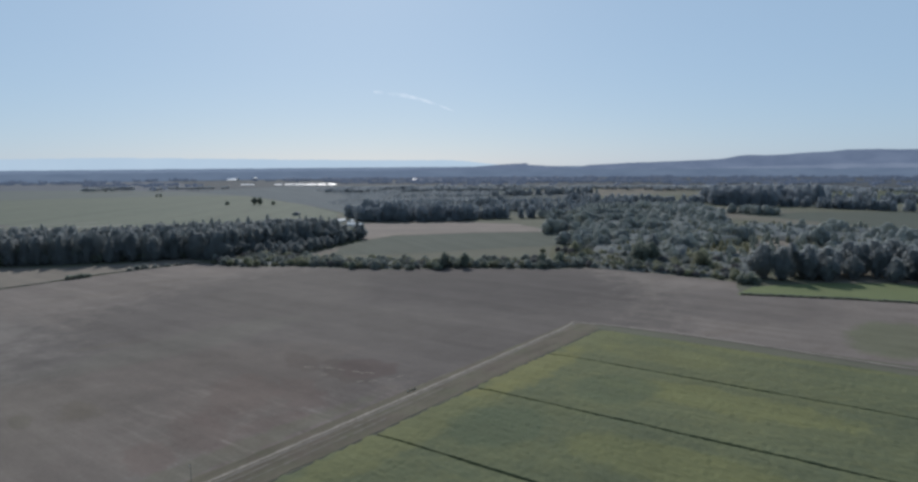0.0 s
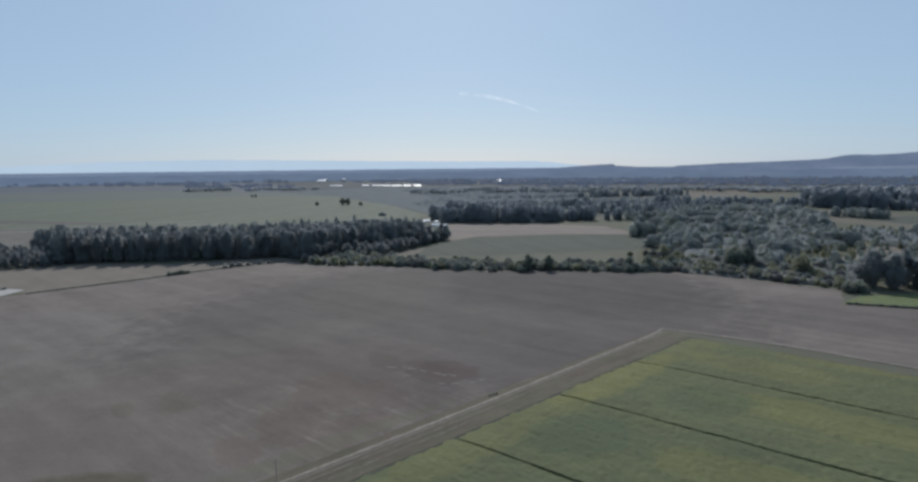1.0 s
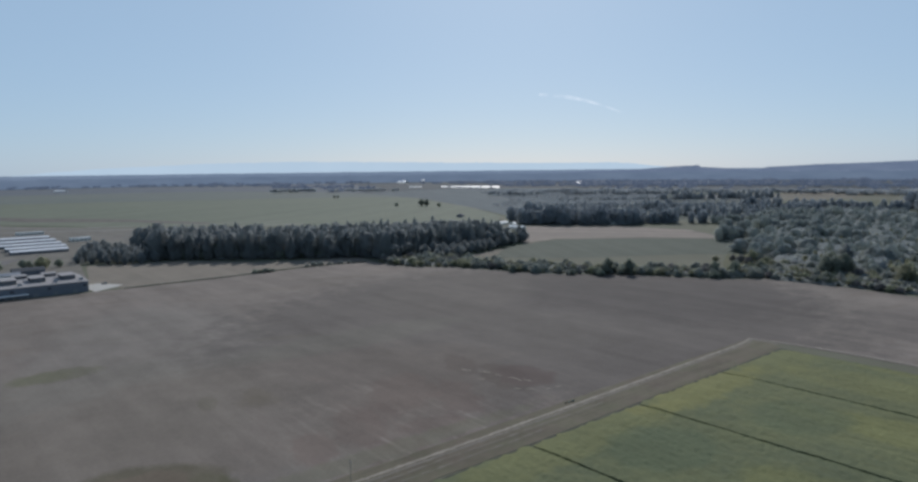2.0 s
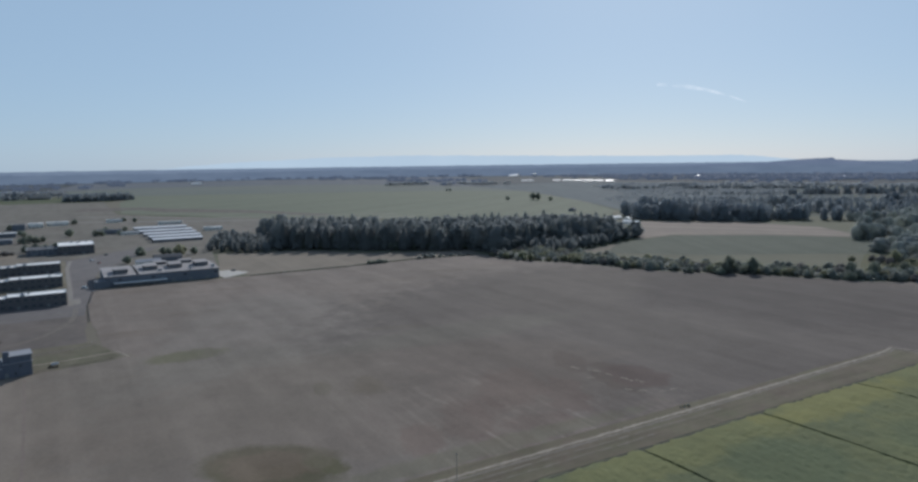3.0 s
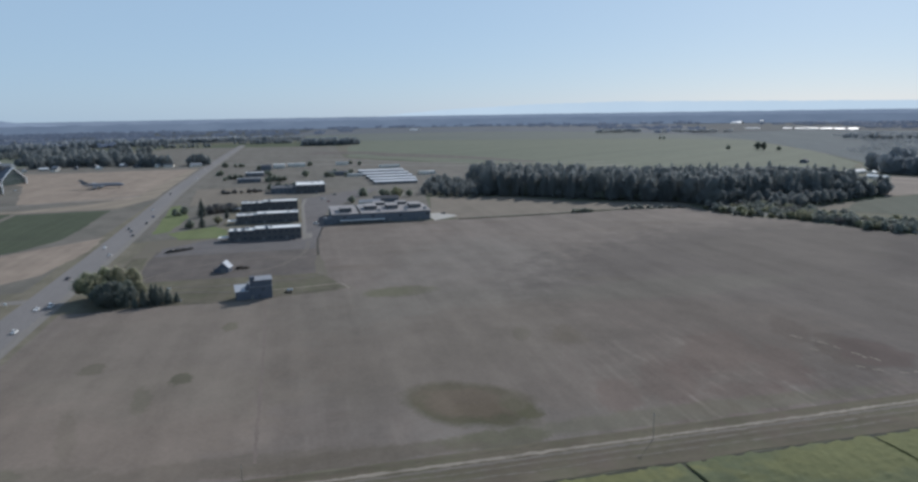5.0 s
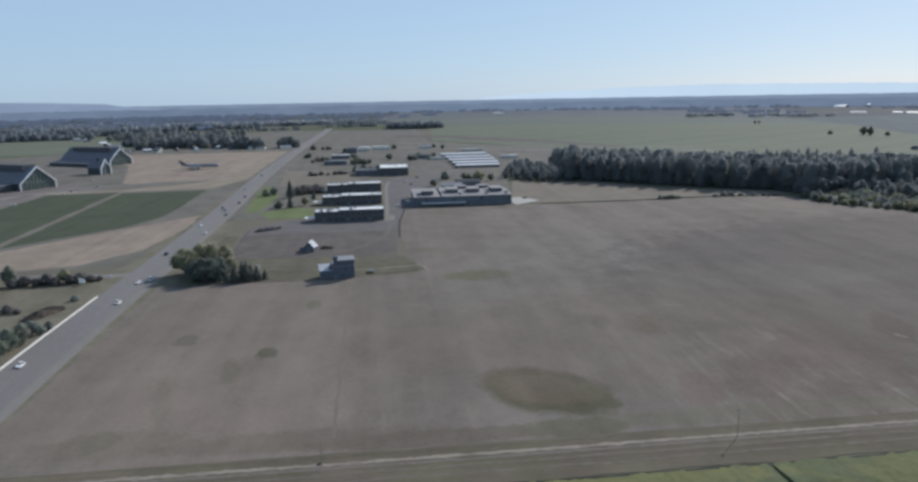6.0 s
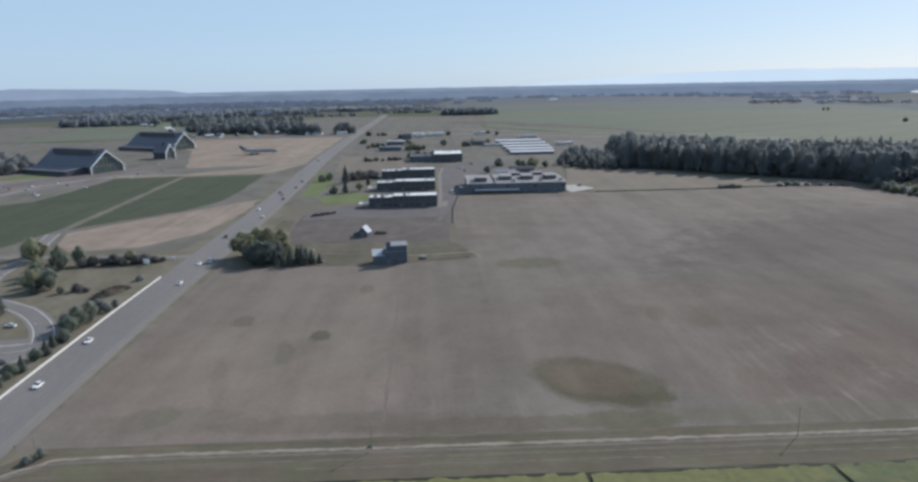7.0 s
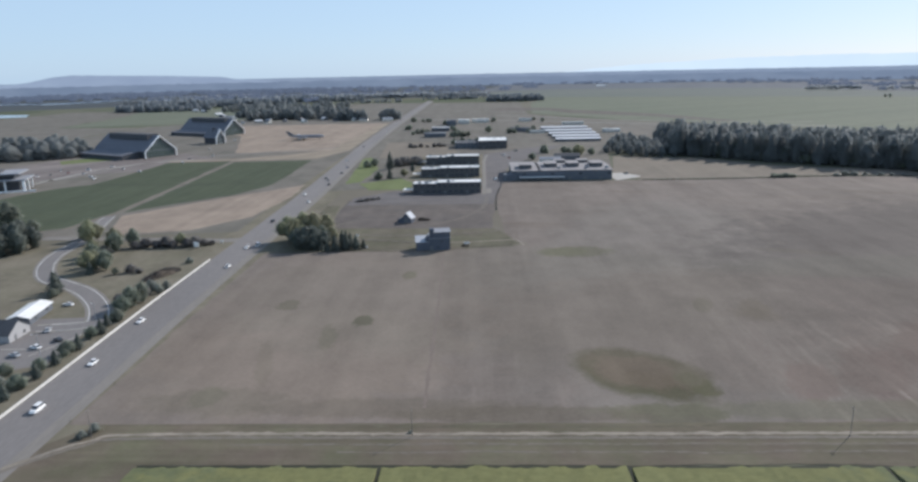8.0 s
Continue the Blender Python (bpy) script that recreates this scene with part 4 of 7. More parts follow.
flat_building("depot", 192, 217, 1055, 1070, 4.5, M_WALLW, M_ROOFW, "small white-roofed hangar at the wood's end", "building", storeys=1, seed=14)


def sawtooth_hall():
    """The large hall beside the field: body, low-pitched roof, six roof monitors, canopy, round end."""
    x0, x1, y0, y1, h = 34.0, 121.0, 605.0, 664.0, 8.3
    w, d = x1 - x0, y1 - y0
    th = thing("factory_hall", ((x0 + x1) / 2, (y0 + y1) / 2, 0), 0, "long low hall with dark walls, grey roof and six roof monitors", "building")
    part("wall", boxes((-w / 2, w / 2, -d / 2, -d / 2 + 0.3, -0.3, h)), M_WALLG, th)
    part("wall", boxes((-w / 2, w / 2, d / 2 - 0.3, d / 2, -0.3, h)), M_WALLG, th)
    part("wall", boxes((-w / 2, -w / 2 + 0.3, -d / 2 + 0.3, d / 2 - 0.3, -0.3, h)), M_WALLG, th)
    part("wall", boxes((w / 2 - 0.3, w / 2, -d / 2 + 0.3, d / 2 - 0.3, -0.3, h)), M_WALLG, th)
    xs = -w / 2 + 24

    def slab(xa, xb):
        return loft([[(xa, -d / 2 - 0.5, h), (xa, 0, h + 1.2), (xa, d / 2 + 0.5, h), (xa, d / 2 + 0.5, h + 0.3), (xa, 0, h + 1.5), (xa, -d / 2 - 0.5, h + 0.3)],
                     [(xb, -d / 2 - 0.5, h), (xb, 0, h + 1.2), (xb, d / 2 + 0.5, h), (xb, d / 2 + 0.5, h + 0.3), (xb, 0, h + 1.5), (xb, -d / 2 - 0.5, h + 0.3)]])

    part("roof", slab(-w / 2 - 0.5, xs - 1.0), M_HALLTOP, th)
    part("roof", slab(xs + 1.0, w / 2 + 0.5), M_HALLTOP, th)
    part("roof_gap", boxes((xs - 1.0, xs + 1.0, -d / 2, d / 2, h - 0.6, h - 0.3)), M_ROOFD, th, "dark gutter between the roof halves")
    for mx, ya, yb, tall in ((46.5, -21, -6, 3.4), (69.6, -14, 1, 3.4), (89.0, -14, 1, 3.4), (110.0, -14, 1, 3.4), (80.0, 13, 20, 2.6), (101.0, 13, 20, 2.6)):
        x, za, zb = mx - (x0 + x1) / 2, h + 0.4, h + tall + 0.6
        mon = part("roof_monitor", loft([[(x - 5, ya, za), (x + 5, ya, za), (x + 5, ya, zb), (x - 5, ya, zb)], [(x - 5, yb, za), (x + 5, yb, za), (x + 5, yb, zb + 0.5), (x - 5, yb, zb + 0.5)]]), M_ROOFD, th, "boxy dark roof monitor")
        part("monitor_roof", loft([[(x - 5.4, ya - 0.6, zb + 0.02), (x + 5.4, ya - 0.6, zb + 0.02), (x + 5.4, ya - 0.6, zb + 0.3), (x - 5.4, ya - 0.6, zb + 0.3)],
                                   [(x - 5.4, yb + 0.6, zb + 0.52), (x + 5.4, yb + 0.6, zb + 0.52), (x + 5.4, yb + 0.6, zb + 0.8), (x - 5.4, yb + 0.6, zb + 0.8)]]), M_HALLTOP, mon)
        for k in range(3):
            part("monitor_louvre", boxes((x - 4.4, x + 4.4, ya - 0.14, ya, za + 0.6 + k * 0.9, za + 1.1 + k * 0.9)), M_DOOR, mon)
    for x in (-2.0, 22.0, 40.0):
        roof_unit(th, x, -22, h + 0.6, 1.4)
    part("canopy", boxes((-37, 2, -d / 2 - 4.5, -d / 2, 3.0, 3.35)), M_ROOFW, th, "pale flat canopy along the front")
    for i in range(9):
        part("canopy_post", tube(0.1, 0.1, -0.2, 3.0, 6, -36.5 + i * 4.75, -d / 2 - 4.2), M_STEEL, th)
    part("round_end", tube(6.5, 6.5, -0.2, 5.5, 24, -w / 2 - 1.0, -d / 2 + 4), M_WALLG, th, "dark rounded end bay")
    for i in range(1, 17, 5):
        window(th, pose(-w / 2 + 6 + i * 4.9, -d / 2, 4.6), 2.6, 2.0)
    for i in range(6):
        door(th, pose(-w / 2 + 10 + i * 13.5, -d / 2, 0.1), 3.0, 2.6)
    for i in range(8):
        window(th, pose(w / 2, -d / 2 + 5 + i * 6.9, 3.0, 0, 0, 90), 2.4, 2.0)
    return th


sawtooth_hall()
gable_house("yard_office", 99, 746, 90, 12, 26, 4.0, 6.5, M_WALLG, M_ROOFD, "dark low building behind the hall", "building")
gable_house("yard_shed", 79, 726, 90, 10, 22, 3.6, 5.5, M_WALLW, M_ROOFG, "pale low shed behind the hall", "building")

# rows of small aircraft hangars
for i, (yy, x0, x1) in enumerate(((938, 107, 166), (978, 107, 171), (1022, 106, 173), (1070, 105, 175), (1124, 103, 176))):
    w = x1 - x0
    th = thing("hangar_row", ((x0 + x1) / 2, yy, 0), 0, "long low hangar row with pale metal roof", "hangar", "hangar rows")
    # Walls given a dark roof tone so the shaded gaps between rows show.
    part("wall", boxes((-w / 2, w / 2, -8.6, 8.6, -0.2, 3.4)), M_ROOFD, th)
    part("roof", loft([[(x, -9.0, 3.4), (x, 0, 4.9), (x, 9.0, 3.4), (x, 9.0, 3.6), (x, 0, 5.1), (x, -9.0, 3.6)] for x in (-w / 2 - 0.4, w / 2 + 0.4)]), M_HANGROOF, th)
    n = 6
    for k in range(n):
        put("hangar_door", ("hangar_door", round(w / n, 1)), lambda: boxes((-w / n / 2 + 0.4, w / n / 2 - 0.4, -0.12, 0, 0.05, 3.2)), M_DOOR, th, pose(-w / 2 + (k + 0.5) * w / n, -8.6, 0))
flat_building("hangar_row", 148, 184, 1210, 1222, 4.5, M_WALLW, M_ROOFW, "pale far hangar with white roof", "hangar", "hangar rows", storeys=1, units=0)
flat_building("hangar_row", 80, 106, 1062, 1072, 4.0, M_WALLW, M_ROOFW, "pale small hangar with white roof", "hangar", "hangar rows", storeys=1, units=0)

# shed and barn with tower
shed = gable_house("shed", -40, 441, -16, 6.4, 6.6, 3.2, 6.6, M_BARNW, M_BARNROOF, "small dark shed with a bright gable roof", "shed", windows=1, big_door=True)
part("lean_to", loft([[(-6.2, -3.0, -0.2), (-3.2, -3.0, -0.2), (-3.2, -3.0, 3.0), (-6.2, -3.0, 2.1)], [(-6.2, 3.0, -0.2), (-3.2, 3.0, -0.2), (-3.2, 3.0, 3.0), (-6.2, 3.0, 2.1)]]), M_BARNW, shed)
part("lean_to_roof", loft([[(-6.6, yy, 2.12), (-3.25, yy, 3.1), (-3.25, yy, 3.25), (-6.6, yy, 2.27)] for yy in (-3.3, 3.3)]), M_ROOFD, shed)


def tower_barn():
    th = thing("barn", (-19, 374, 0), 8, "blue-grey board barn with a square tower and lean-to", "barn")
    part("main_wall", boxes((-3.0, 8.5, -5.5, 5.0, -0.3, 6.6)), M_BARNW, th)
    part("tower", boxes((0.0, 8.6, -5.6, 2.0, -0.2, 9.9)), M_BARNW, th)
    part("tower_roof", loft([[(-0.5, -6.1, 9.9), (9.1, -6.1, 9.9), (9.1, 2.5, 9.9), (-0.5, 2.5, 9.9)], [(-0.5, -6.1, 10.15), (9.1, -6.1, 10.15), (9.1, 2.5, 10.6), (-0.5, 2.5, 10.6)]]), M_ROOFG, th)
    part("stair_turret", boxes((-2.4, 0.0, -5.0, -2.2, -0.2, 12.0)), M_BARNW, th)
    part("lean_to", boxes((-9.6, -3.0, -5.2, 2.5, -0.2, 4.7)), M_BARNW, th)
    part("lean_to_roof", loft([[(-10.1, -5.7, 4.72), (-3.0, -5.7, 4.72), (-3.0, -5.7, 4.95), (-10.1, -5.7, 4.95)], [(-10.1, 2.8, 6.6), (-3.0, 2.8, 6.6), (-3.0, 2.8, 6.85), (-10.1, 2.8, 6.85)]]), M_BARNROOF, th, "pale grey sloping metal roof")
    part("rear_wall", loft([[(-9.6, 2.0, 4.7), (-3.0, 2.0, 4.7), (-3.0, 2.0, 6.4), (-9.6, 2.0, 6.4)], [(-9.6, 2.5, 4.7), (-3.0, 2.5, 4.7), (-3.0, 2.5, 6.5), (-9.6, 2.5, 6.5)]]), M_BARNW, th)
    part("buttress", loft([[(-5.0, -5.4, 5.0), (-3.0, -5.4, 5.0), (-3.0, -5.4, 8.4)], [(-5.0, -1.0, 5.9), (-3.0, -1.0, 5.9), (-3.0, -1.0, 8.4)]]), M_BARNW, th)
    part("main_roof", loft([[(-3.1, -6.0, 6.6), (8.9, -6.0, 6.6), (8.9, -6.0, 6.85), (-3.1, -6.0, 6.85)], [(-3.1, 5.5, 7.0), (8.9, 5.5, 7.0), (8.9, 5.5, 7.25), (-3.1, 5.5, 7.25)]]), M_ROOFG, th)
    for x, z in ((2.0, 1.2), (4.0, 4.4)):
        window(th, pose(x, -5.6, z), 1.1, 1.2)
    door(th, pose(-1.5, -5.5, 0.1), 1.6, 2.3)


tower_barn()
def trough(x, y, turn):
    """A pale stock trough on two skids."""
    th = thing("trough", (x, y, 0), turn, "pale galvanised trough on rough grass by the barn", "trough", "troughs")
    part("tub", boxes((-1.6, 1.6, -0.5, -0.42, 0.2, 1.0), (-1.6, 1.6, 0.42, 0.5, 0.2, 1.0), (-1.6, -1.52, -0.42, 0.42, 0.2, 1.0), (1.52, 1.6, -0.42, 0.42, 0.2, 1.0), (-1.52, 1.52, -0.42, 0.42, 0.2, 0.3)), M_HANGROOF, th)
    for sx in (-1.1, 1.1):
        part("skid", boxes((sx - 0.1, sx + 0.1, -0.6, 0.6, -0.05, 0.2)), M_BARNW, th)


# Dark strip painted for the shadow line where field meets rough grass.
tagged(new("ground_weed_strip", as_mesh("weed_shade_strip", ragged([(-103, 366.5), (-60, 368.5), (-30, 367.5), (0, 372.5), (26, 378.5)], -0.9, 0.9, 0.16, 1.1, 1.5, 5.0), M_WEEDSHADE)), "ragged dark strip painted for the shadow line between field and rough grass", "weeds", kind="structure")
trough(-57.5, 375.5, 4)
trough(-1, 382, 20)
# worn wheel tracks on the yards and in the rough grass
for k, pts in enumerate(([(-100, 404), (-70, 407), (-40, 404), (10, 410), (18, 425)], [(-88, 430), (-60, 462), (-20, 476), (12, 470)], [(-30, 430), (-8, 448), (8, 486), (12, 530)], [(-84, 500), (-40, 508), (10, 512)], [(-104, 392), (-60, 394), (-30, 386)], [(-118, 820), (-60, 836), (0, 830), (36, 800)], [(-60, 850), (-30, 940), (40, 1010), (100, 1030)])):
    line = smooth_line(pts, 8)
    for off in (-0.9, 0.9):
        tagged(new("ground_wheel_track", as_mesh("wheel_track", ragged(line, off - 0.4, off + 0.4, 0.17 + 0.005 * k, 0.5, 1.5, k + off), M_TRACKDULL)), "faint pale wheel track on worn ground", "wheel track", kind="structure")
tagged(new("pavement_side_path", as_mesh("side_path", ragged([(9, 540), (10, 600), (10, 740), (14, 800)], -1.6, 1.6, 0.15, 0.4, 2.0, 3), M_SHOULDER)), "pale worn path at the block ends", "path", kind="structure")
tagged(new("pavement_kerb", as_mesh("kerb", strip([(-166, 235), (-155, 235)], -0.3, 0.3, 0.20), M_CONCRETE)), "pale kerb of the parking court", "kerb", kind="structure")
tagged(new("pavement_kerb", as_mesh("kerb", strip([(-168, 259), (-154, 262)], -0.3, 0.3, 0.20), M_CONCRETE)), "pale kerb of the parking court", "kerb", kind="structure")
tagged(new("pavement_kerb", as_mesh("kerb", strip([(-152, 229), (-143, 252)], -0.3, 0.3, 0.20), M_CONCRETE)), "pale kerb of the parking court", "kerb", kind="structure")

# ---------------------------------------------------------------- museum halls and airliner
def gallery_hall(x, y, w, length, eave, ridge, label, annex=True):
    """A steep-roofed exhibition hall; its glazed gable faces the end of its own -y axis."""
    th = thing("exhibition_hall", (x, y, 0), 60.0, label, "museum hall", "exhibition halls")
    sec = [(-w / 2, -0.3), (w / 2, -0.3), (w / 2, eave), (0, ridge), (-w / 2, eave)]
    part("wall", loft([[(px * 0.985, 1.0, pz if pz < 0 else pz - 0.4) for px, pz in sec], [(px * 0.985, length, pz if pz < 0 else pz - 0.4) for px, pz in sec]]), M_ROOFD, th)
    bm = gable_bm(w, length, eave, ridge, 0.8, 0.5)
    bmesh.ops.translate(bm, verts=bm.verts[:], vec=(0, length / 2, 0))
    part("roof", bm, M_HALLROOF, th, "dark grey standing-seam roof")
    gl = [(-w / 2 + 2.2, 0.2), (w / 2 - 2.2, 0.2), (w / 2 - 2.2, eave - 0.6), (0, ridge - 1.8), (-w / 2 + 2.2, eave - 0.6)]
    g = part("glass_gable", loft([[(px, 0.5, pz) for px, pz in gl], [(px, 0.9, pz) for px, pz in gl]]), M_GREENGLASS, th, "greenish glazed gable")
    for k in range(9):
        px = -w / 2 + 4 + k * (w - 8) / 8
        top = ridge - 2.0 - (ridge - eave - 1) * abs(px) / (w / 2)
        part("mullion", boxes((px - 0.15, px + 0.15, 0.2, 0.5, 0.2, top)), M_STEEL, g)
    for z in (eave, eave + (ridge - eave) * 0.5):
        half = (w / 2 - 3) if z <= eave else (w / 2 - 3) * 0.5
        part("transom", boxes((-half, half, 0.25, 0.48, z - 0.15, z + 0.15)), M_STEEL, g)
    for s in (-1, 1):
        o = [(s * (w / 2 + 0.8), eave - 0.3), (0, ridge + 0.8), (0, ridge - 0.5), (s * (w / 2 - 0.2), eave - 0.8)]
        part("gable_rim", loft([[(px, -1.4, pz) for px, pz in o], [(px, 0.4, pz) for px, pz in o]]), M_RIM, th, "broad white gable rim")
        part("gable_post", boxes((s * (w / 2 + 0.25) - 0.45, s * (w / 2 + 0.25) + 0.45, -1.4, 0.4, -0.2, eave - 0.3)), M_RIM, th)
    part("ridge_skylight", loft([[(-w * 0.2, 12, ridge - 4), (w * 0.2, 12, ridge - 4), (w * 0.17, 12, ridge + 2.0), (-w * 0.17, 12, ridge + 2.0)],
                                 [(-w * 0.2, length - 14, ridge - 4), (w * 0.2, length - 14, ridge - 4), (w * 0.17, length - 14, ridge + 2.0), (-w * 0.17, length - 14, ridge + 2.0)]]), M_ROOFD, th, "dark raised ridge")
    if annex:
        lo, hi, out = 5.0, eave - 0.3, -w / 2 - 24
        an = part("annex", loft([[(out, yy, -0.2), (-w / 2, yy, -0.2), (-w / 2, yy, hi), (out, yy, lo)] for yy in (10, length - 6)]), M_ROOFD, th, "low dark lean-to annex")
        part("annex_roof", loft([[(out - 0.8, yy, lo + 0.05), (-w / 2 - 0.9, yy, hi - 0.1), (-w / 2 - 0.9, yy, hi + 0.3), (out - 0.8, yy, lo + 0.45)] for yy in (9.4, length - 5.4)]), M_HALLROOF, an)
    return th


M_HALLROOF = surface("dark_seam_roof", (0.145, 0.150, 0.170), (0.122, 0.128, 0.146), 0.06, 0.8, 0.8, 0.3, stretch=(1, 0.1, 1))
gallery_hall(-384, 834, 42, 104, 8.5, 25.2, "large exhibition hall with dark steep roof and white-rimmed gable")
gallery_hall(-398, 1130, 40, 110, 8.5, 25, "large exhibition hall with dark steep roof and white-rimmed gable")
gallery_hall(-367, 986, 15, 26, 9, 20, "small theatre hall with white-rimmed gable between the large halls", False)


def airliner(x, y, turn):
    th = thing("airliner", (x, y, 0), turn, "parked four-engined airliner in shade-darkened paint with blue-grey tail", "airplane")
    L, r = 48.0, 2.5

    def ring(xx, rad, zc):
        return [(xx, rad * math.cos(a), zc + rad * math.sin(a)) for a in (2 * math.pi * k / 14 for k in range(14))]

    part("fuselage", loft([ring(-L / 2, 0.35, 6.2), ring(-L / 2 + 8, 1.7, 5.6), ring(-L / 2 + 18, r, 5.0), ring(10, r, 5.0), ring(20, r, 5.0), ring(25, 2.2, 4.8), ring(28, 0.5, 4.4)]), M_PLANE, th)
    for s in (-1, 1):
        part("wing", loft([[(-6, s * 2.2, 3.8), (6, s * 2.2, 3.8), (6, s * 2.2, 4.7), (-6, s * 2.2, 4.6)], [(-17, s * 26, 6.0), (-13.5, s * 26, 6.0), (-13.5, s * 26, 6.25), (-17, s * 26, 6.2)]]), M_STEEL, th)
        part("tailplane", loft([[(-L / 2 + 1, s * 0.8, 6.4), (-L / 2 + 7, s * 0.8, 6.4), (-L / 2 + 7, s * 0.8, 6.9), (-L / 2 + 1, s * 0.8, 6.8)], [(-L / 2 - 3, s * 9, 7.2), (-L / 2, s * 9, 7.2), (-L / 2, s * 9, 7.4), (-L / 2 - 3, s * 9, 7.4)]]), M_STEEL, th)
        for yy, xx in ((9, 1), (17, -5)):
            sec = [[(xx + dx, s * yy + rr * math.cos(a), 3.2 + rr * math.sin(a)) for a in (2 * math.pi * k / 10 for k in range(10))] for dx, rr in ((-3, 0.7), (-1, 1.2), (2.5, 1.25))]
            part("engine", loft(sec), M_STEEL, th)
        part("main_gear", tube(0.5, 0.5, -0.05, 4.2, 8, -2, s * 3.5), M_ROOFD, th)
    part("tail_fin", loft([[(-L / 2 + 1, -0.3, 6.5), (-L / 2 + 9, -0.3, 6.8), (-L / 2 + 9, 0.3, 6.8), (-L / 2 + 1, 0.3, 6.5)], [(-L / 2 - 4, -0.15, 13.0), (-L / 2, -0.15, 13.0), (-L / 2, 0.15, 13.0), (-L / 2 - 4, 0.15, 13.0)]]), M_WALLG, th, "blue-grey tail fin")
    part("nose_gear", tube(0.35, 0.35, -0.05, 3.0, 8, 21, 0), M_ROOFD, th)


# White paint darkened because the visible side stands against the light.
M_PLANE = surface("shade_greyed_aircraft_paint", (0.24, 0.245, 0.27), (0.20, 0.205, 0.225), 0.2, 0.55, 3.0, 0.0)
airliner(-253, 1020, 4)

# office block with glazed upper deck, far side of the vineyard
def deck_office():
    th = thing("terrace_office", (-424, 592, 0), 20, "low glazed office with stacked flat grey roofs", "building")
    part("wall", boxes((-40, 24, -8, 16, -0.3, 9.0)), M_GLASS, th)
    part("lower_roof", boxes((-44, 30, -13, 20, 9.0, 10.2)), M_ROOFG, th, "broad pale lower roof deck")
    part("upper_wall", boxes((-40, 20, -4, 18, 10.2, 14.2)), M_GLASS, th)
    part("upper_roof", boxes((-44, 25, -9, 24, 14.2, 15.3)), M_ROOFG, th, "broad pale upper roof")
    part("roof_housing", boxes((-36, 8, 2, 15, 15.3, 17.0)), M_ROOFD, th)
    for x in (-42, -28, -14, 0, 14, 28):
        part("column", boxes((x - 0.6, x + 0.6, -12.4, -11.2, -0.3, 9.0)), M_RIM, th)
    for k, y in enumerate((-12, 0, 12)):
        part("side_frame", boxes((28.4, 29.6, y - 0.6 + 0.1 * k, y + 0.6, -0.3, 9.0)), M_RIM, th)
    part("terrace_wall", boxes((-46, 38, -17, -16.5, -0.2, 1.3)), M_RIM, th, "low white terrace wall")


deck_office()

# house and long white-roofed barn by the lane
# Cream siding toned down to mid-grey for the shade on this wall.
M_HOUSEW = surface("shade_greyed_siding", (0.36, 0.36, 0.36), (0.30, 0.30, 0.31), 0.5, 0.8, 4.0, 0.2, stretch=(1, 1, 6))
gable_house("lane_house", -176, 247, 90, 12, 18, 3.2, 7.0, M_HOUSEW, M_ROOFD, "cream house with broad dark shingle roof", "house")
gable_house("lane_barn", -177, 268.5, 9, 8.6, 20, 3.0, 4.2, M_WALLG, M_ROOFW, "long low shed with bright white metal roof", "shed")

# ---------------------------------------------------------------- trees
def lump(rnd, bx, by, bz, r, flat, sides=7, rings=4):
    """The dense heart of a leaf clump: a lumpy closed ball."""
    v, f = [], []
    for j in range(1, rings):
        c = math.cos(math.pi * j / rings)
        for i in range(sides):
            k, a = r * rnd.uniform(0.72, 0.98), 2 * math.pi * (i + 0.5 * (j % 2)) / sides
            v.append(Vector((bx + k * math.sqrt(1 - c * c) * math.cos(a), by + k * math.sqrt(1 - c * c) * math.sin(a), bz + k * c * flat)))
    for j in range(rings - 2):
        for i in range(sides):
            a, b = j * sides + i, j * sides + (i + 1) % sides
            f.append((a, a + sides, b + sides, b))
    top, low = len(v), len(v) + 1
    v += [Vector((bx, by, bz + r * 0.9 * flat)), Vector((bx, by, bz - r * 0.9 * flat))]
    for i in range(sides):
        f += [(top, i, (i + 1) % sides), (low, (rings - 2) * sides + (i + 1) % sides, (rings - 2) * sides + i)]
    return v, f


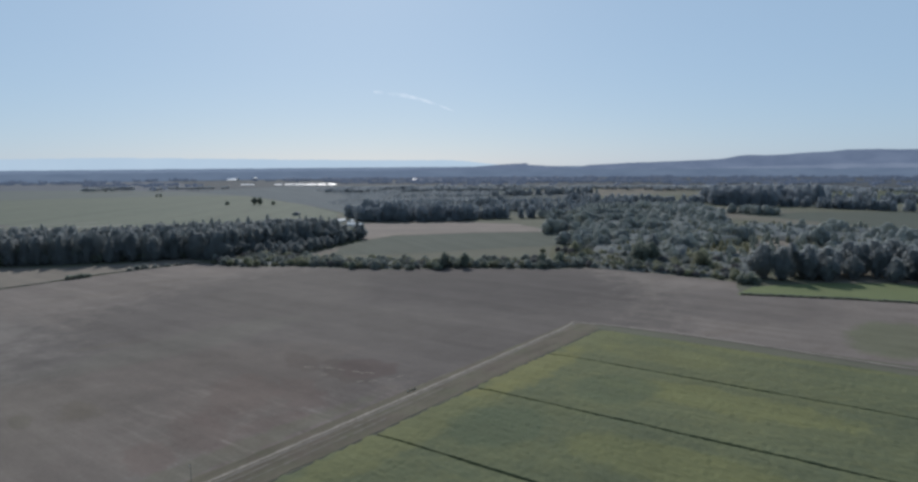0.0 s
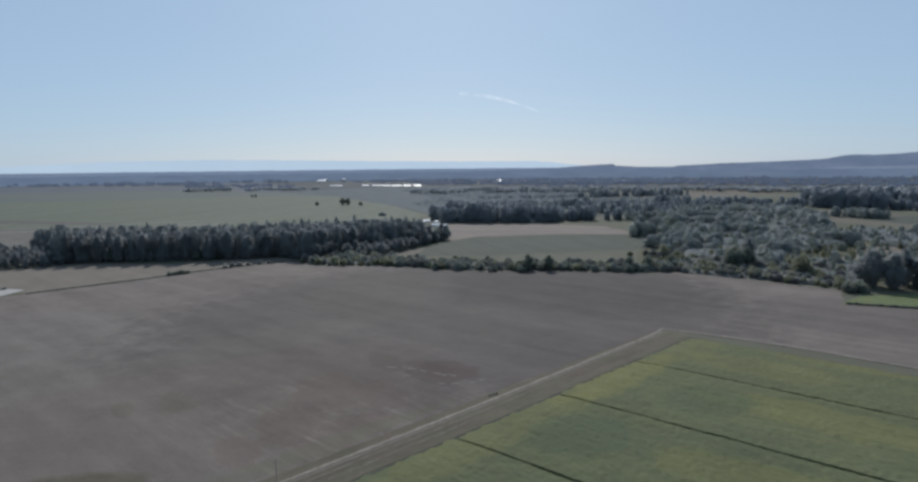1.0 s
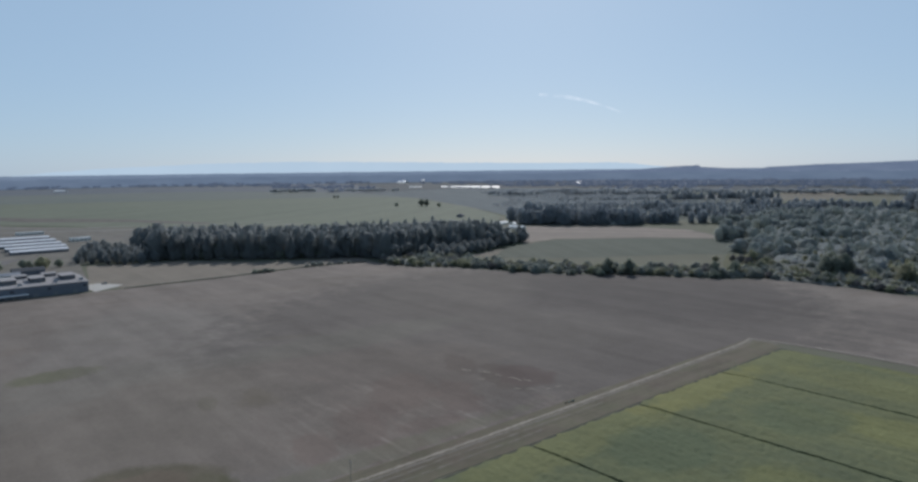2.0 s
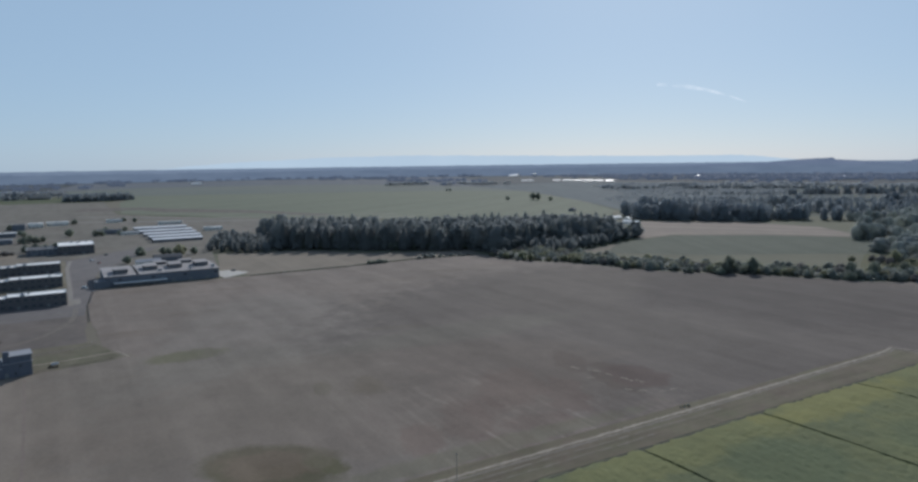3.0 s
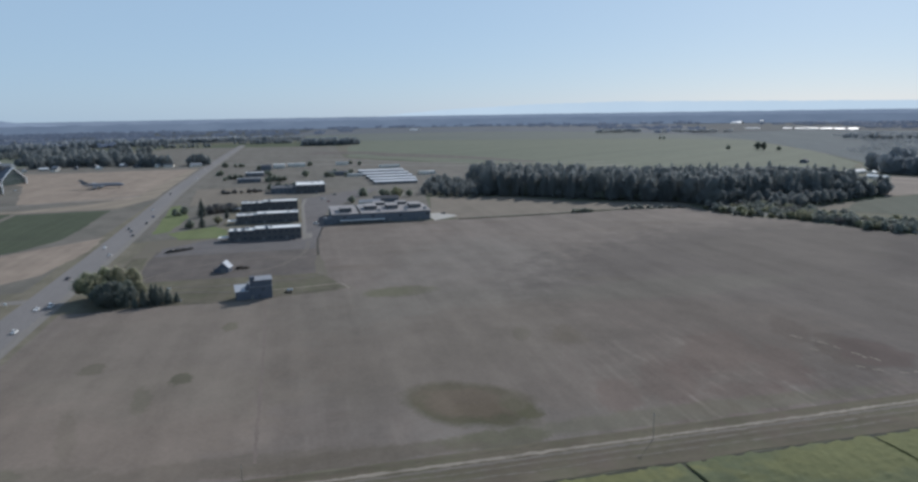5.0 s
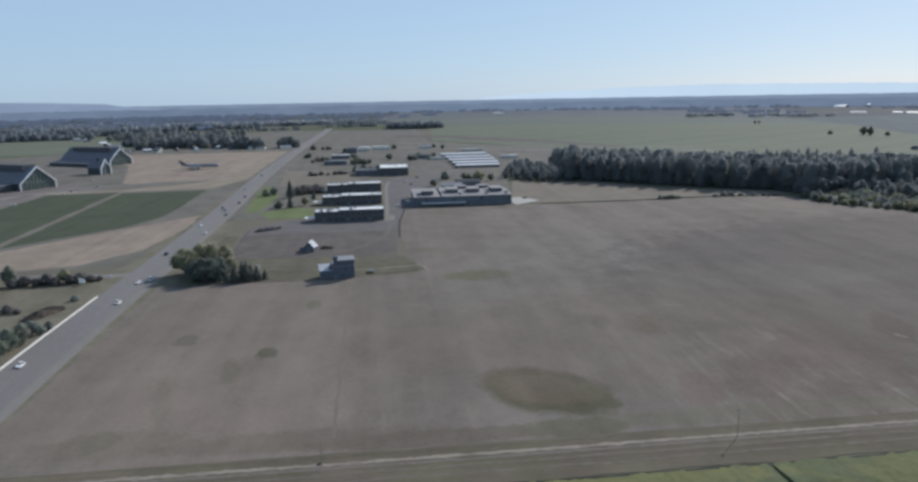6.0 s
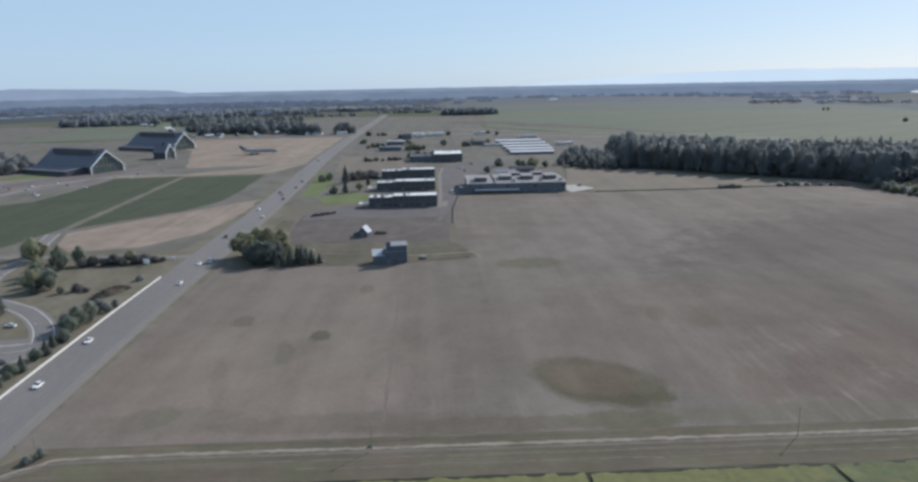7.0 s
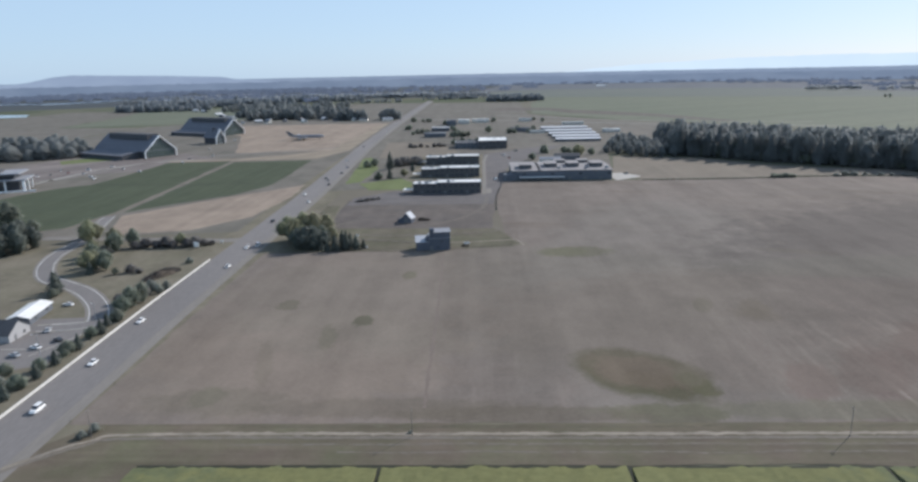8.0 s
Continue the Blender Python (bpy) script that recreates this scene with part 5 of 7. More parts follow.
def leaf_quads(rnd, blobs, per, size, sides=7, rings=4):
    """Leaf clumps: small tilted quads strewn round the dense hearts of a set of blobs (x, y, z, radius, flat)."""
    v, f = [], []
    for bx, by, bz, r, flat in blobs if sides else ():
        hv, hf = lump(rnd, bx, by, bz, r * 0.8, flat, sides, rings)
        f += [tuple(i + len(v) for i in q) for q in hf]
        v += hv
    for bx, by, bz, r, flat in blobs:
        for _ in range(per):
            a, c = rnd.uniform(0, 2 * math.pi), rnd.uniform(-1, 1)
            k = r * rnd.uniform(0.70, 1.28)
            s = math.sqrt(1 - c * c)
            p = Vector((bx + k * s * math.cos(a), by + k * s * math.sin(a), bz + k * c * flat))
            n = Vector((s * math.cos(a) + rnd.uniform(-0.7, 0.7), s * math.sin(a) + rnd.uniform(-0.7, 0.7), c + rnd.uniform(-0.4, 0.9))).normalized()
            t = n.orthogonal().normalized()
            u = n.cross(t)
            q = rnd.uniform(0, math.pi)
            t, u = t * math.cos(q) + u * math.sin(q), u * math.cos(q) - t * math.sin(q)
            e, g = size * rnd.uniform(0.6, 1.3), size * rnd.uniform(0.4, 0.9)
            i = len(v)
            v += [p + t * e, p + u * g, p - t * e * rnd.uniform(0.6, 1), p - u * g]
            f.append((i, i + 1, i + 2, i + 3))
    return v, f


def crown_mesh(name, v, f, material):
    me = bpy.data.meshes.new(name)
    me.from_pydata([tuple(p) for p in v], [], f)
    me.shade_smooth()
    me.materials.append(material)
    return me


def skin(rnd, reach, z0, z1, sides, rings, leaves, size, rough=0.35, lumps=0.36, fray=0.26, heart=0.74):
    """A crown: a lumpy closed heart whose radius at the share q of its height is reach(q), under a coat of small leaf sprays."""
    v, f, seed = [], [], rnd.uniform(0, 90)

    def at(a, q, out=1.0):
        r, z = reach(q), z0 + (z1 - z0) * q
        way = Vector((math.cos(a), math.sin(a), 0))
        bump = 1 + lumps * noise.noise(Vector((way.x * 1.5 + seed, way.y * 1.5, q * 3.6))) * 2 + rough * noise.noise(Vector((way.x * 4, way.y * 4 + seed, q * 9)))
        return way * r * max(0.3, bump) * out + Vector((0, 0, z))

    for j in range(rings + 1):
        q = j / rings
        v += [at(2 * math.pi * (i + 0.5 * (j % 2)) / sides, q, heart) for i in range(sides)]
    for j in range(rings):
        for i in range(sides):
            a, b = j * sides + i, j * sides + (i + 1) % sides
            f.append((a, b, b + sides, a + sides))
    f += [tuple(range(sides))[::-1], tuple(rings * sides + i for i in range(sides))]
    total = [max(0.15, reach(k / 12)) for k in range(13)]
    for _ in range(leaves):
        q = rnd.choices(range(13), total)[0] / 12 + rnd.uniform(-0.04, 0.04)
        q, a = min(1.0, max(0.0, q)), rnd.uniform(0, 2 * math.pi)
        p = at(a, q, 1 - fray + 2.1 * fray * rnd.random() ** 1.3) + Vector((0, 0, rnd.uniform(-0.6, 1.3) * size))
        slope = (reach(max(0, q - 0.05)) - reach(min(1, q + 0.05))) / (0.1 * (z1 - z0))
        n = (Vector((math.cos(a), math.sin(a), max(-0.6, min(1.6, slope)))).normalized() + Vector((rnd.uniform(-0.45, 0.45), rnd.uniform(-0.45, 0.45), rnd.uniform(-0.3, 0.5)))).normalized()
        t = n.orthogonal().normalized()
        u, k = n.cross(t), rnd.uniform(0, math.pi)
        t, u = t * math.cos(k) + u * math.sin(k), u * math.cos(k) - t * math.sin(k)
        e, g, i = size * rnd.uniform(0.5, 1.1), size * rnd.uniform(0.35, 0.8), len(v)
        v += [p + t * e, p + u * g, p - t * e * rnd.uniform(0.6, 1), p - u * g]
        f.append((i, i + 1, i + 2, i + 3))
    return v, f


def broad_crown(seed, h, spread, per, size, blobs=16, low=0.25):
    """A rounded crown, widest a little below its middle, uneven from tree to tree."""
    rnd = random.Random(seed)
    wide, tip = rnd.uniform(0.34, 0.5), rnd.uniform(0.16, 0.34)

    def reach(q):
        return spread * (0.45 + 0.55 * math.sin(math.pi / 2 * min(1, q / wide)) if q < wide else max(tip * 0.4, math.sqrt(max(0, 1 - ((q - wide) / (1.03 - wide)) ** 2)))) * 0.95

    v, f = skin(rnd, lambda q: 0.78 * reach(q), h * low, h, 11, 8, int(per * blobs * 0.6), size * 0.85)
    for k in range(4):          # side boughs that break the outline
        a, top, half = k * 1.9 + rnd.uniform(-0.5, 0.5), h * rnd.uniform(0.55, 0.93), spread * rnd.uniform(0.38, 0.56)
        bv, bf = skin(rnd, lambda q: half * math.sqrt(max(0.06, 1 - (2 * q - 0.9) ** 2 * 0.85)), top - half * rnd.uniform(1.6, 2.3), top, 8, 5, int(per * blobs * 0.15), size * 0.85)
        off = Vector((math.cos(a), math.sin(a), 0)) * spread * rnd.uniform(0.45, 0.68)
        f += [tuple(i + len(v) for i in q) for q in bf]
        v += [p + off for p in bv]
    return v, f


def conifer_crown(seed, h, spread, tiers, per, size):
    """A pointed crown in drooping tiers."""
    rnd = random.Random(seed)

    def reach(q):
        return spread * (max(0.0, 1 - q) ** 0.85 * (0.86 + 0.14 * math.cos(q * tiers * 0.5 * 2 * math.pi)) + 0.02) * min(1, 0.6 + q * 5)

    return skin(rnd, reach, h * 0.05, h, 11, 12, int(tiers * per * 0.7), size * 0.75, 0.35, 0.2, 0.26, 0.7)


def tree(name, crown, trunk_h, trunk_r, material, label, category, group, limbs=5, seed=1):
    """A tree: tapered trunk with limbs, and a crown of leaf clumps."""
    th = thing(name, (0, 0, 0), 0, label, category, group)
    rnd = random.Random(seed)
    bm = tube(trunk_r, trunk_r * 0.3, -0.4, trunk_h, 7, 0, 0, (rnd.uniform(-0.4, 0.4), rnd.uniform(-0.4, 0.4)))
    for k in range(limbs):
        a, z = rnd.uniform(0, 6.28), trunk_h * rnd.uniform(0.4, 0.8)
        lb = tube(trunk_r * 0.35, trunk_r * 0.1, 0, trunk_h * 0.35, 5, 0, 0, (0, 0))
        bmesh.ops.transform(lb, matrix=Matrix.Translation((0, 0, z)) @ Matrix.Rotation(a, 4, "Z") @ Matrix.Rotation(0.85, 4, "Y"), verts=lb.verts[:])
        me = bpy.data.meshes.new("limb")
        lb.to_mesh(me)
        lb.free()
        bm.from_mesh(me)
        bpy.data.meshes.remove(me)
    part("trunk", bm, M_BARK, th)
    c = new("crown", crown_mesh("crown", *crown, material))
    c.parent = th
    return th


USED = []


def plant(protos, places, lo, hi, seed):
    """Copies of the given trees at plan places, turned and scaled at random. The first use of a prototype is the prototype itself."""
    rnd = random.Random(seed)
    for x, y in places:
        p = rnd.choice(protos)
        s = rnd.uniform(lo, hi)
        m = pose(x, y, 0, 0, 0, rnd.uniform(0, 360)) @ Matrix.Diagonal((s * rnd.uniform(0.9, 1.1), s * rnd.uniform(0.9, 1.1), s, 1))
        if p in USED:
            c = copy_thing(p, Matrix())
            c.matrix_basis = m
        else:
            USED.append(p)
            p.matrix_basis = m


CON_L, BRO_L, SHR_L = "tall dark green conifer in the wood", "dense dark green broadleaf tree", "rounded grey-green shrub on the field edge"
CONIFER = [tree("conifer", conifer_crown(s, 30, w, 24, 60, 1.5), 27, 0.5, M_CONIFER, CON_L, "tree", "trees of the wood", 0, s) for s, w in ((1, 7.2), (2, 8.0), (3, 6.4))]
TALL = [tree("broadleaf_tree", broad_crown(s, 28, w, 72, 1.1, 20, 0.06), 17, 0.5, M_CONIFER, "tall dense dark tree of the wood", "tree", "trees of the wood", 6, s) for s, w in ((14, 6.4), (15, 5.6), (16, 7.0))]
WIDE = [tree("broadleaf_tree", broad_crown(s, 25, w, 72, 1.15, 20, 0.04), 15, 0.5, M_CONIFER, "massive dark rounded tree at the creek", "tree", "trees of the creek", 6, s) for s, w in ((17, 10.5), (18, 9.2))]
BROAD = [tree("broadleaf_tree", broad_crown(s, 18, w, 65, 0.95, 16, 0.1), 11, 0.45, M_BROAD, BRO_L, "tree", "broadleaf trees", 6, s) for s, w in ((11, 7.0), (12, 8.0), (13, 6.2))]
OLIVE = [tree("willow", broad_crown(s, 15, w, 65, 0.8, 16, 0.2), 9, 0.4, M_OLIVE, "olive-green spreading tree with thinning leaves", "tree", "olive trees", 6, s) for s, w in ((21, 7.0), (22, 6.0))]
SHRUB = [tree("shrub", broad_crown(s, 6, w, 40, 0.6, 12, 0.08), 2.5, 0.15, M_SHRUB, SHR_L, "shrub", "field-edge shrubs", 3, s) for s, w in ((31, 3.6), (32, 4.4), (33, 3.0))]
SCRUB = [tree("scrub_bush", broad_crown(s, 5.5, w, 40, 0.55, 12, 0.06), 2.2, 0.14, m, l, "shrub", "creek scrub", 3, s) for s, w, m, l in ((34, 4.4, M_OLIVE, "spreading olive-green scrub bush"), (35, 3.8, M_OLIVE, "spreading olive-green scrub bush"), (36, 3.6, M_TWIG, "half-bare brownish scrub bush"))]
DARKB = [tree("small_tree", broad_crown(s, 8, w, 50, 0.7, 14, 0.08), 4.5, 0.22, M_BROAD, "small dark green tree", "tree", "small trees", 4, s) for s, w in ((41, 5.2), (42, 4.4))]

WOOD = [(228, 880), (224, 775), (233, 758), (280, 716), (330, 676), (392, 634), (400, 600), (470, 612), (560, 598), (588, 608), (596, 650), (556, 700), (470, 730), (400, 760), (330, 830), (250, 890)]
plant(WIDE * 2 + TALL[:1], scatter([(150, 805), (184, 758), (216, 760), (222, 872), (204, 876), (200, 910), (176, 890)], 58, 8.0, 13), 0.4, 0.56, 14)
edge = [(150, 796), (160, 782), (172, 766), (185, 752), (200, 751), (215, 752), (232, 751), (247, 740), (262, 726), (279, 711), (295, 697), (312, 684), (329, 671), (345, 659), (362, 648), (378, 638), (392, 628),
        (404, 612), (424, 606), (446, 606), (470, 610), (494, 606), (520, 600), (545, 597), (568, 596), (590, 602), (610, 609), (622, 614)]
plant(WIDE, edge[:6], 0.36, 0.46, 2)
plant(CONIFER, [(224, 764), (230, 770), (238, 762), (247, 768), (262, 752)], 1.05, 1.18, 83)
plant(WIDE + TALL * 2 + CONIFER, edge[6:22], 0.9, 1.08, 1)
plant(WIDE * 2 + TALL, edge[22:] + [(x + 4, y + 13) for x, y in edge[23:]] + [(x - 2, y + 27) for x, y in edge[23:]] + [(x - 6, y + 41) for x, y in edge[23:]], 0.58, 0.74, 88)
for k, (low, high) in enumerate(((0.34, 0.55), (0.5, 0.85))):          # lower trees close the wood's front
    plant(WIDE + TALL + BROAD + CONIFER[2:], [(xa + (xb - xa) * q + 2 * k, ya + (yb - ya) * q + 3 + 5 * k) for (xa, ya), (xb, yb) in zip(edge[6:], edge[7:]) for q in (0.12, 0.37, 0.62, 0.87)], low, high, 81 + k)
FRINGE = [(380, 592), (384, 538), (418, 500), (451, 412), (500, 356), (538, 288), (562, 270), (590, 284), (556, 340), (510, 405), (474, 470), (462, 540), (440, 585)]
plant(SHRUB * 3 + SCRUB * 2, scatter(FRINGE, 290, 4.3, 5), 0.6, 1.3, 6)
# larger bushes and trees standing in clumps along the field edge
for k, (x, y, r, n) in enumerate(((442, 446, 8, 4), (462, 398, 7, 4), (484, 380, 12, 9), (497, 366, 9, 6), (516, 348, 10, 7), (528, 330, 10, 7), (540, 306, 11, 10), (552, 290, 9, 7), (575, 292, 9, 5), (412, 540, 12, 6), (436, 500, 10, 5))):
    plant(SHRUB + DARKB * 3 + BROAD[:1], scatter([(x - r, y - r * 0.6), (x + r, y - r), (x + r, y + r), (x - r * 0.4, y + r)], n, 4.5, 40 + k), 0.55, 0.85, 60 + k)
plant(WIDE, scatter([(440, 560), (470, 560), (560, 590), (500, 596), (440, 596)], 34, 8.5, 15), 0.34, 0.56, 16)
plant(SCRUB * 3 + SHRUB, scatter([(560, 266), (565, 214), (563, 164), (558, 142), (572, 138), (604, 150), (606, 270), (590, 300)], 105, 5, 17), 0.6, 1.1, 18)
plant(SCRUB * 4 + SHRUB * 3 + OLIVE[:1], scatter([(606, 150), (700, 160), (700, 300), (620, 360), (600, 280)], 80, 8, 7), 0.8, 1.3, 8)
plant(BROAD + TALL[:1], [(604, 240), (612, 236), (620, 243), (626, 234), (632, 246), (640, 238)], 0.8, 1.05, 19)
plant(DARKB, [(568, 232), (566, 222), (575, 228), (571, 205), (580, 212)], 0.7, 1.1, 20)
DARKROW = [(560, 117), (580, 101), (604, 64), (616, 20), (642, -60), (720, -60), (690, 40), (650, 92), (605, 128), (574, 136)]
plant(WIDE * 2 + TALL[:1], scatter(DARKROW, 62, 9.5, 9), 0.75, 1.1, 10)
plant(DARKB + BROAD[:1], [(548, 132), (552, 128), (555, 123), (560, 128), (558, 134)], 0.7, 1.0, 21)

# far woods: crowns of many trees joined, too many to count
def joined(name, clouds, protos, picks, material):
    """One mesh from many placed copies of a few crowns: the placed points, the crowns and which crown each copy is."""
    faces, base = [], 0
    for w, k in zip(clouds, picks):
        faces += [tuple(i + base for i in q) for q in protos[k][1]]
        base += len(w)
    me = bpy.data.meshes.new(name)
    me.from_pydata(np.concatenate(clouds).tolist(), [], faces)
    me.shade_smooth()
    me.materials.append(material)
    return me


def woods(name, patches, seed, label, material, per=70, lo=0.7, hi=1.2, tall=16.0, outline=None, number=0, gap=9.0, wild=0.28, broad=1.0, spires=0):
    """Each patch: (x, y, rx, ry, turn, number). An outline is filled with number trees, at least gap apart. The first spires of the six crowns are pointed."""
    rnd = np.random.RandomState(seed)
    protos = []
    for k in range(6):
        r = random.Random(seed * 7 + k)
        wide, peak = broad * tall * r.uniform(0.24, 0.36), r.uniform(0.3, 0.5)

        def reach(q):
            if k < spires:
                return wide * (0.04 + max(0.0, 1 - q) ** 0.75 * (0.9 + 0.1 * math.cos(q * 44)))
            return wide * max(0.12, math.sqrt(max(0, 1 - ((q - peak) / (1.06 - peak if q > peak else peak + 0.45)) ** 2)))

        v, f = skin(r, reach, tall * 0.04, tall * (1.08 if k < spires else 1.0), 8, 7 if k < spires else 5, int(per * 1.3), tall * 0.5 / math.sqrt(per), 0.5, 0.3 if k < spires else 0.62, 0.24, 0.7)
        protos.append((np.array([tuple(p) for p in v]), f))
    places = list(scatter(outline, number, gap, seed)) if outline else []
    for x, y, rx, ry, turn, n in patches:
        ct, stn = math.cos(radians(turn)), math.sin(radians(turn))
        for _ in range(n):
            a, q = rnd.uniform(0, 2 * math.pi), math.sqrt(rnd.uniform(0, 1))
            lx, ly = rx * q * math.cos(a), ry * q * math.sin(a)
            places.append((x + lx * ct - ly * stn, y + lx * stn + ly * ct))
    vs, picks = [], []
    for x, y in places:
        picks.append(rnd.randint(6))
        v, s, th = protos[picks[-1]][0], rnd.uniform(lo, hi), rnd.uniform(0, 6.28)
        c, d = math.cos(th), math.sin(th)
        vs.append(np.stack([(v[:, 0] * c - v[:, 1] * d) * s + x, (v[:, 0] * d + v[:, 1] * c) * s + y, v[:, 2] * s * rnd.uniform(1 - wild, 1 + wild * 0.5)], 1))
    return tagged(new(name, joined(name, vs, protos, picks, material)), label, "woods", kind="stuff")


def understory(name, outline, tall, label, material, seed, cell=6.5):
    """A closed, billowing layer of bushes over a plan outline, coated with leaf sprays."""
    xs, ys = [p[0] for p in outline], [p[1] for p in outline]
    r, ids, v, f = random.Random(seed), {}, [], []
    nx, ny = int((max(xs) - min(xs)) / cell) + 2, int((max(ys) - min(ys)) / cell) + 2
    for i in range(nx):
        for j in range(ny):
            x, y = min(xs) + (i - 0.5) * cell, min(ys) + (j - 0.5) * cell
            ok = inside(x, y, outline)
            n = noise.noise(Vector((x * 0.045, y * 0.045, seed))) + 0.7 * noise.noise(Vector((x * 0.13, y * 0.13, seed + 3)))
            ids[i, j] = (len(v), ok, n)
            v.append(Vector((x + r.uniform(-2, 2), y + r.uniform(-2, 2), max(0.2, tall * (0.62 + 0.55 * n)) if ok else -0.3)))
    for i in range(nx - 1):
        for j in range(ny - 1):
            four = [ids[i, j], ids[i + 1, j], ids[i + 1, j + 1], ids[i, j + 1]]
            if sum(k[1] for k in four) >= 2:
                f.append(tuple(k[0] for k in four))
                mid = sum((v[k[0]] for k in four), Vector()) / 4
                for _ in range(5):
                    p = mid + Vector((r.uniform(-3.5, 3.5), r.uniform(-3.5, 3.5), r.uniform(-0.2, 1.0)))
                    n = Vector((r.uniform(-0.8, 0.8), r.uniform(-0.8, 0.8), 1)).normalized()
                    t = n.orthogonal().normalized() * r.uniform(0.8, 1.7)
                    u, c = n.cross(t) * r.uniform(0.5, 0.9), len(v)
                    v += [p + t, p + u, p - t, p - u]
                    f.append((c, c + 1, c + 2, c + 3))
    return tagged(new(name, crown_mesh(name, v, f, material)), label, "bushes", kind="stuff")


sheet("ground_creek_meadow", [(640, 170), (700, 150), (760, 120), (830, 100), (880, 160), (870, 205), (800, 180), (720, 190), (660, 200)], 0.09, M_STUBBLE, "pale dry clearing in the creek scrub", "field")
sheet("ground_creek_meadow", [(900, 300), (960, 260), (1010, 250), (990, 300), (940, 330)], 0.09, M_STUBBLE, "pale dry clearing in the creek scrub", "field")
sheet("ground_creek_bottom", [(566, 300), (566, 150), (620, 110), (760, 60), (1000, 60), (1060, 240), (980, 420), (800, 440), (700, 380), (600, 330)], 0.07, M_BED, "rough dark olive grass in the creek bottom", "field")
sheet("ground_wet_meadows", [(1010, 700), (1250, 560), (1480, 420), (1620, 500), (1700, 760), (1767, 1180), (1300, 980), (1000, 960), (930, 950), (910, 860)], 0.11, M_DKFIELD, "dark meadows towards the town", "field")
woods("creek_woods", [(735, 345, 42, 14, -55, 26), (770, 362, 20, 14, 0, 10), (725, 240, 18, 12, 0, 10), (895, 357, 40, 20, -55, 28), (860, 217, 16, 16, 0, 9), (850, 130, 18, 12, 0, 9), (800, 30, 60, 40, 0, 50), (930, 60, 60, 30, 0, 26), (1167, 380, 18, 44, 0, 28), (1010, 400, 60, 16, -50, 26), (1060, 300, 14, 30, 0, 14),
                      (1080, 520, 90, 18, -50, 36), (960, 480, 50, 14, -50, 18), (820, 430, 40, 12, -50, 18), (1000, 130, 40, 14, 0, 14), (690, 330, 30, 22, 0, 12), (1250, 500, 130, 20, -50, 40), (1300, 300, 16, 50, 0, 22)], 3, "mixed dark trees along the creek", M_THICKET, per=220, tall=16, broad=1.5)
woods("creek_scrub", [(740, 200, 110, 80, 0, 70), (850, 90, 120, 90, 0, 60), (880, 260, 130, 100, 20, 80), (1010, 160, 130, 100, 0, 50), (690, 120, 50, 50, 0, 30), (790, 330, 80, 60, 20, 50), (1120, 430, 160, 100, 20, 60), (970, 470, 90, 50, 20, 40)],
      4, "grey-green scrub along the creek", M_SHRUB, per=110, tall=9)
woods("creek_willows", [(760, 220, 100, 60, 0, 40), (850, 290, 110, 80, 20, 50), (700, 260, 50, 60, 0, 24), (960, 240, 110, 90, 0, 40), (860, 120, 90, 40, 0, 30), (1060, 470, 120, 60, 20, 36)], 14, "pale olive willow scrub along the creek", M_OLIVE, per=110, tall=8)
woods("far_woods", [(880, 738, 100, 26, -52, 150), (865, 858, 26, 16, 0, 24)], 5, "solid dark wood behind the tan field", M_FARHAZE, per=120, tall=25, broad=1.3)
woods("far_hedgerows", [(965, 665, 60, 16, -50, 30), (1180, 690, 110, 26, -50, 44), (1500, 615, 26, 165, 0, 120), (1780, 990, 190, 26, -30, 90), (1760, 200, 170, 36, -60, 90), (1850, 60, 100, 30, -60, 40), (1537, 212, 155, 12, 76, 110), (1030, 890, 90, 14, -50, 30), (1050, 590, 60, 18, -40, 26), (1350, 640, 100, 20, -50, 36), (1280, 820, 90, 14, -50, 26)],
      15, "dark hedgerows and small woods in the distance", M_FARHAZE, per=60, tall=19)
woods("meadow_scrub", [(1330, 960, 220, 90, -50, 240), (1180, 780, 140, 60, -50, 130), (1500, 800, 160, 70, -60, 130), (1350, 560, 150, 60, -50, 110), (1600, 1150, 220, 60, -45, 120)], 18, "continuous low dark scrub towards the town", M_FARHAZE, per=50, tall=8)
woods("ridge_wood", [(1640, 430, 50, 60, 0, 90), (1660, 320, 40, 80, 0, 80), (1560, 380, 30, 70, 0, 50)], 16, "tall dark wood beyond the creek fields", M_FARHAZE, per=110, tall=34, broad=1.3)
woods("copse", [(110, 2200, 95, 55, 0, 260)], 6, "low dark copse on the airfield's far side", M_FARHAZE, per=60, tall=18)
sheet("ground_north_field", [(-832, 1360), (-880, 1703), (-960, 1974), (-690, 2081), (-600, 1857), (-520, 1640), (-520, 1420)], 0.10, M_PASTURE, "pale dull green field beyond the exhibition halls", "field")
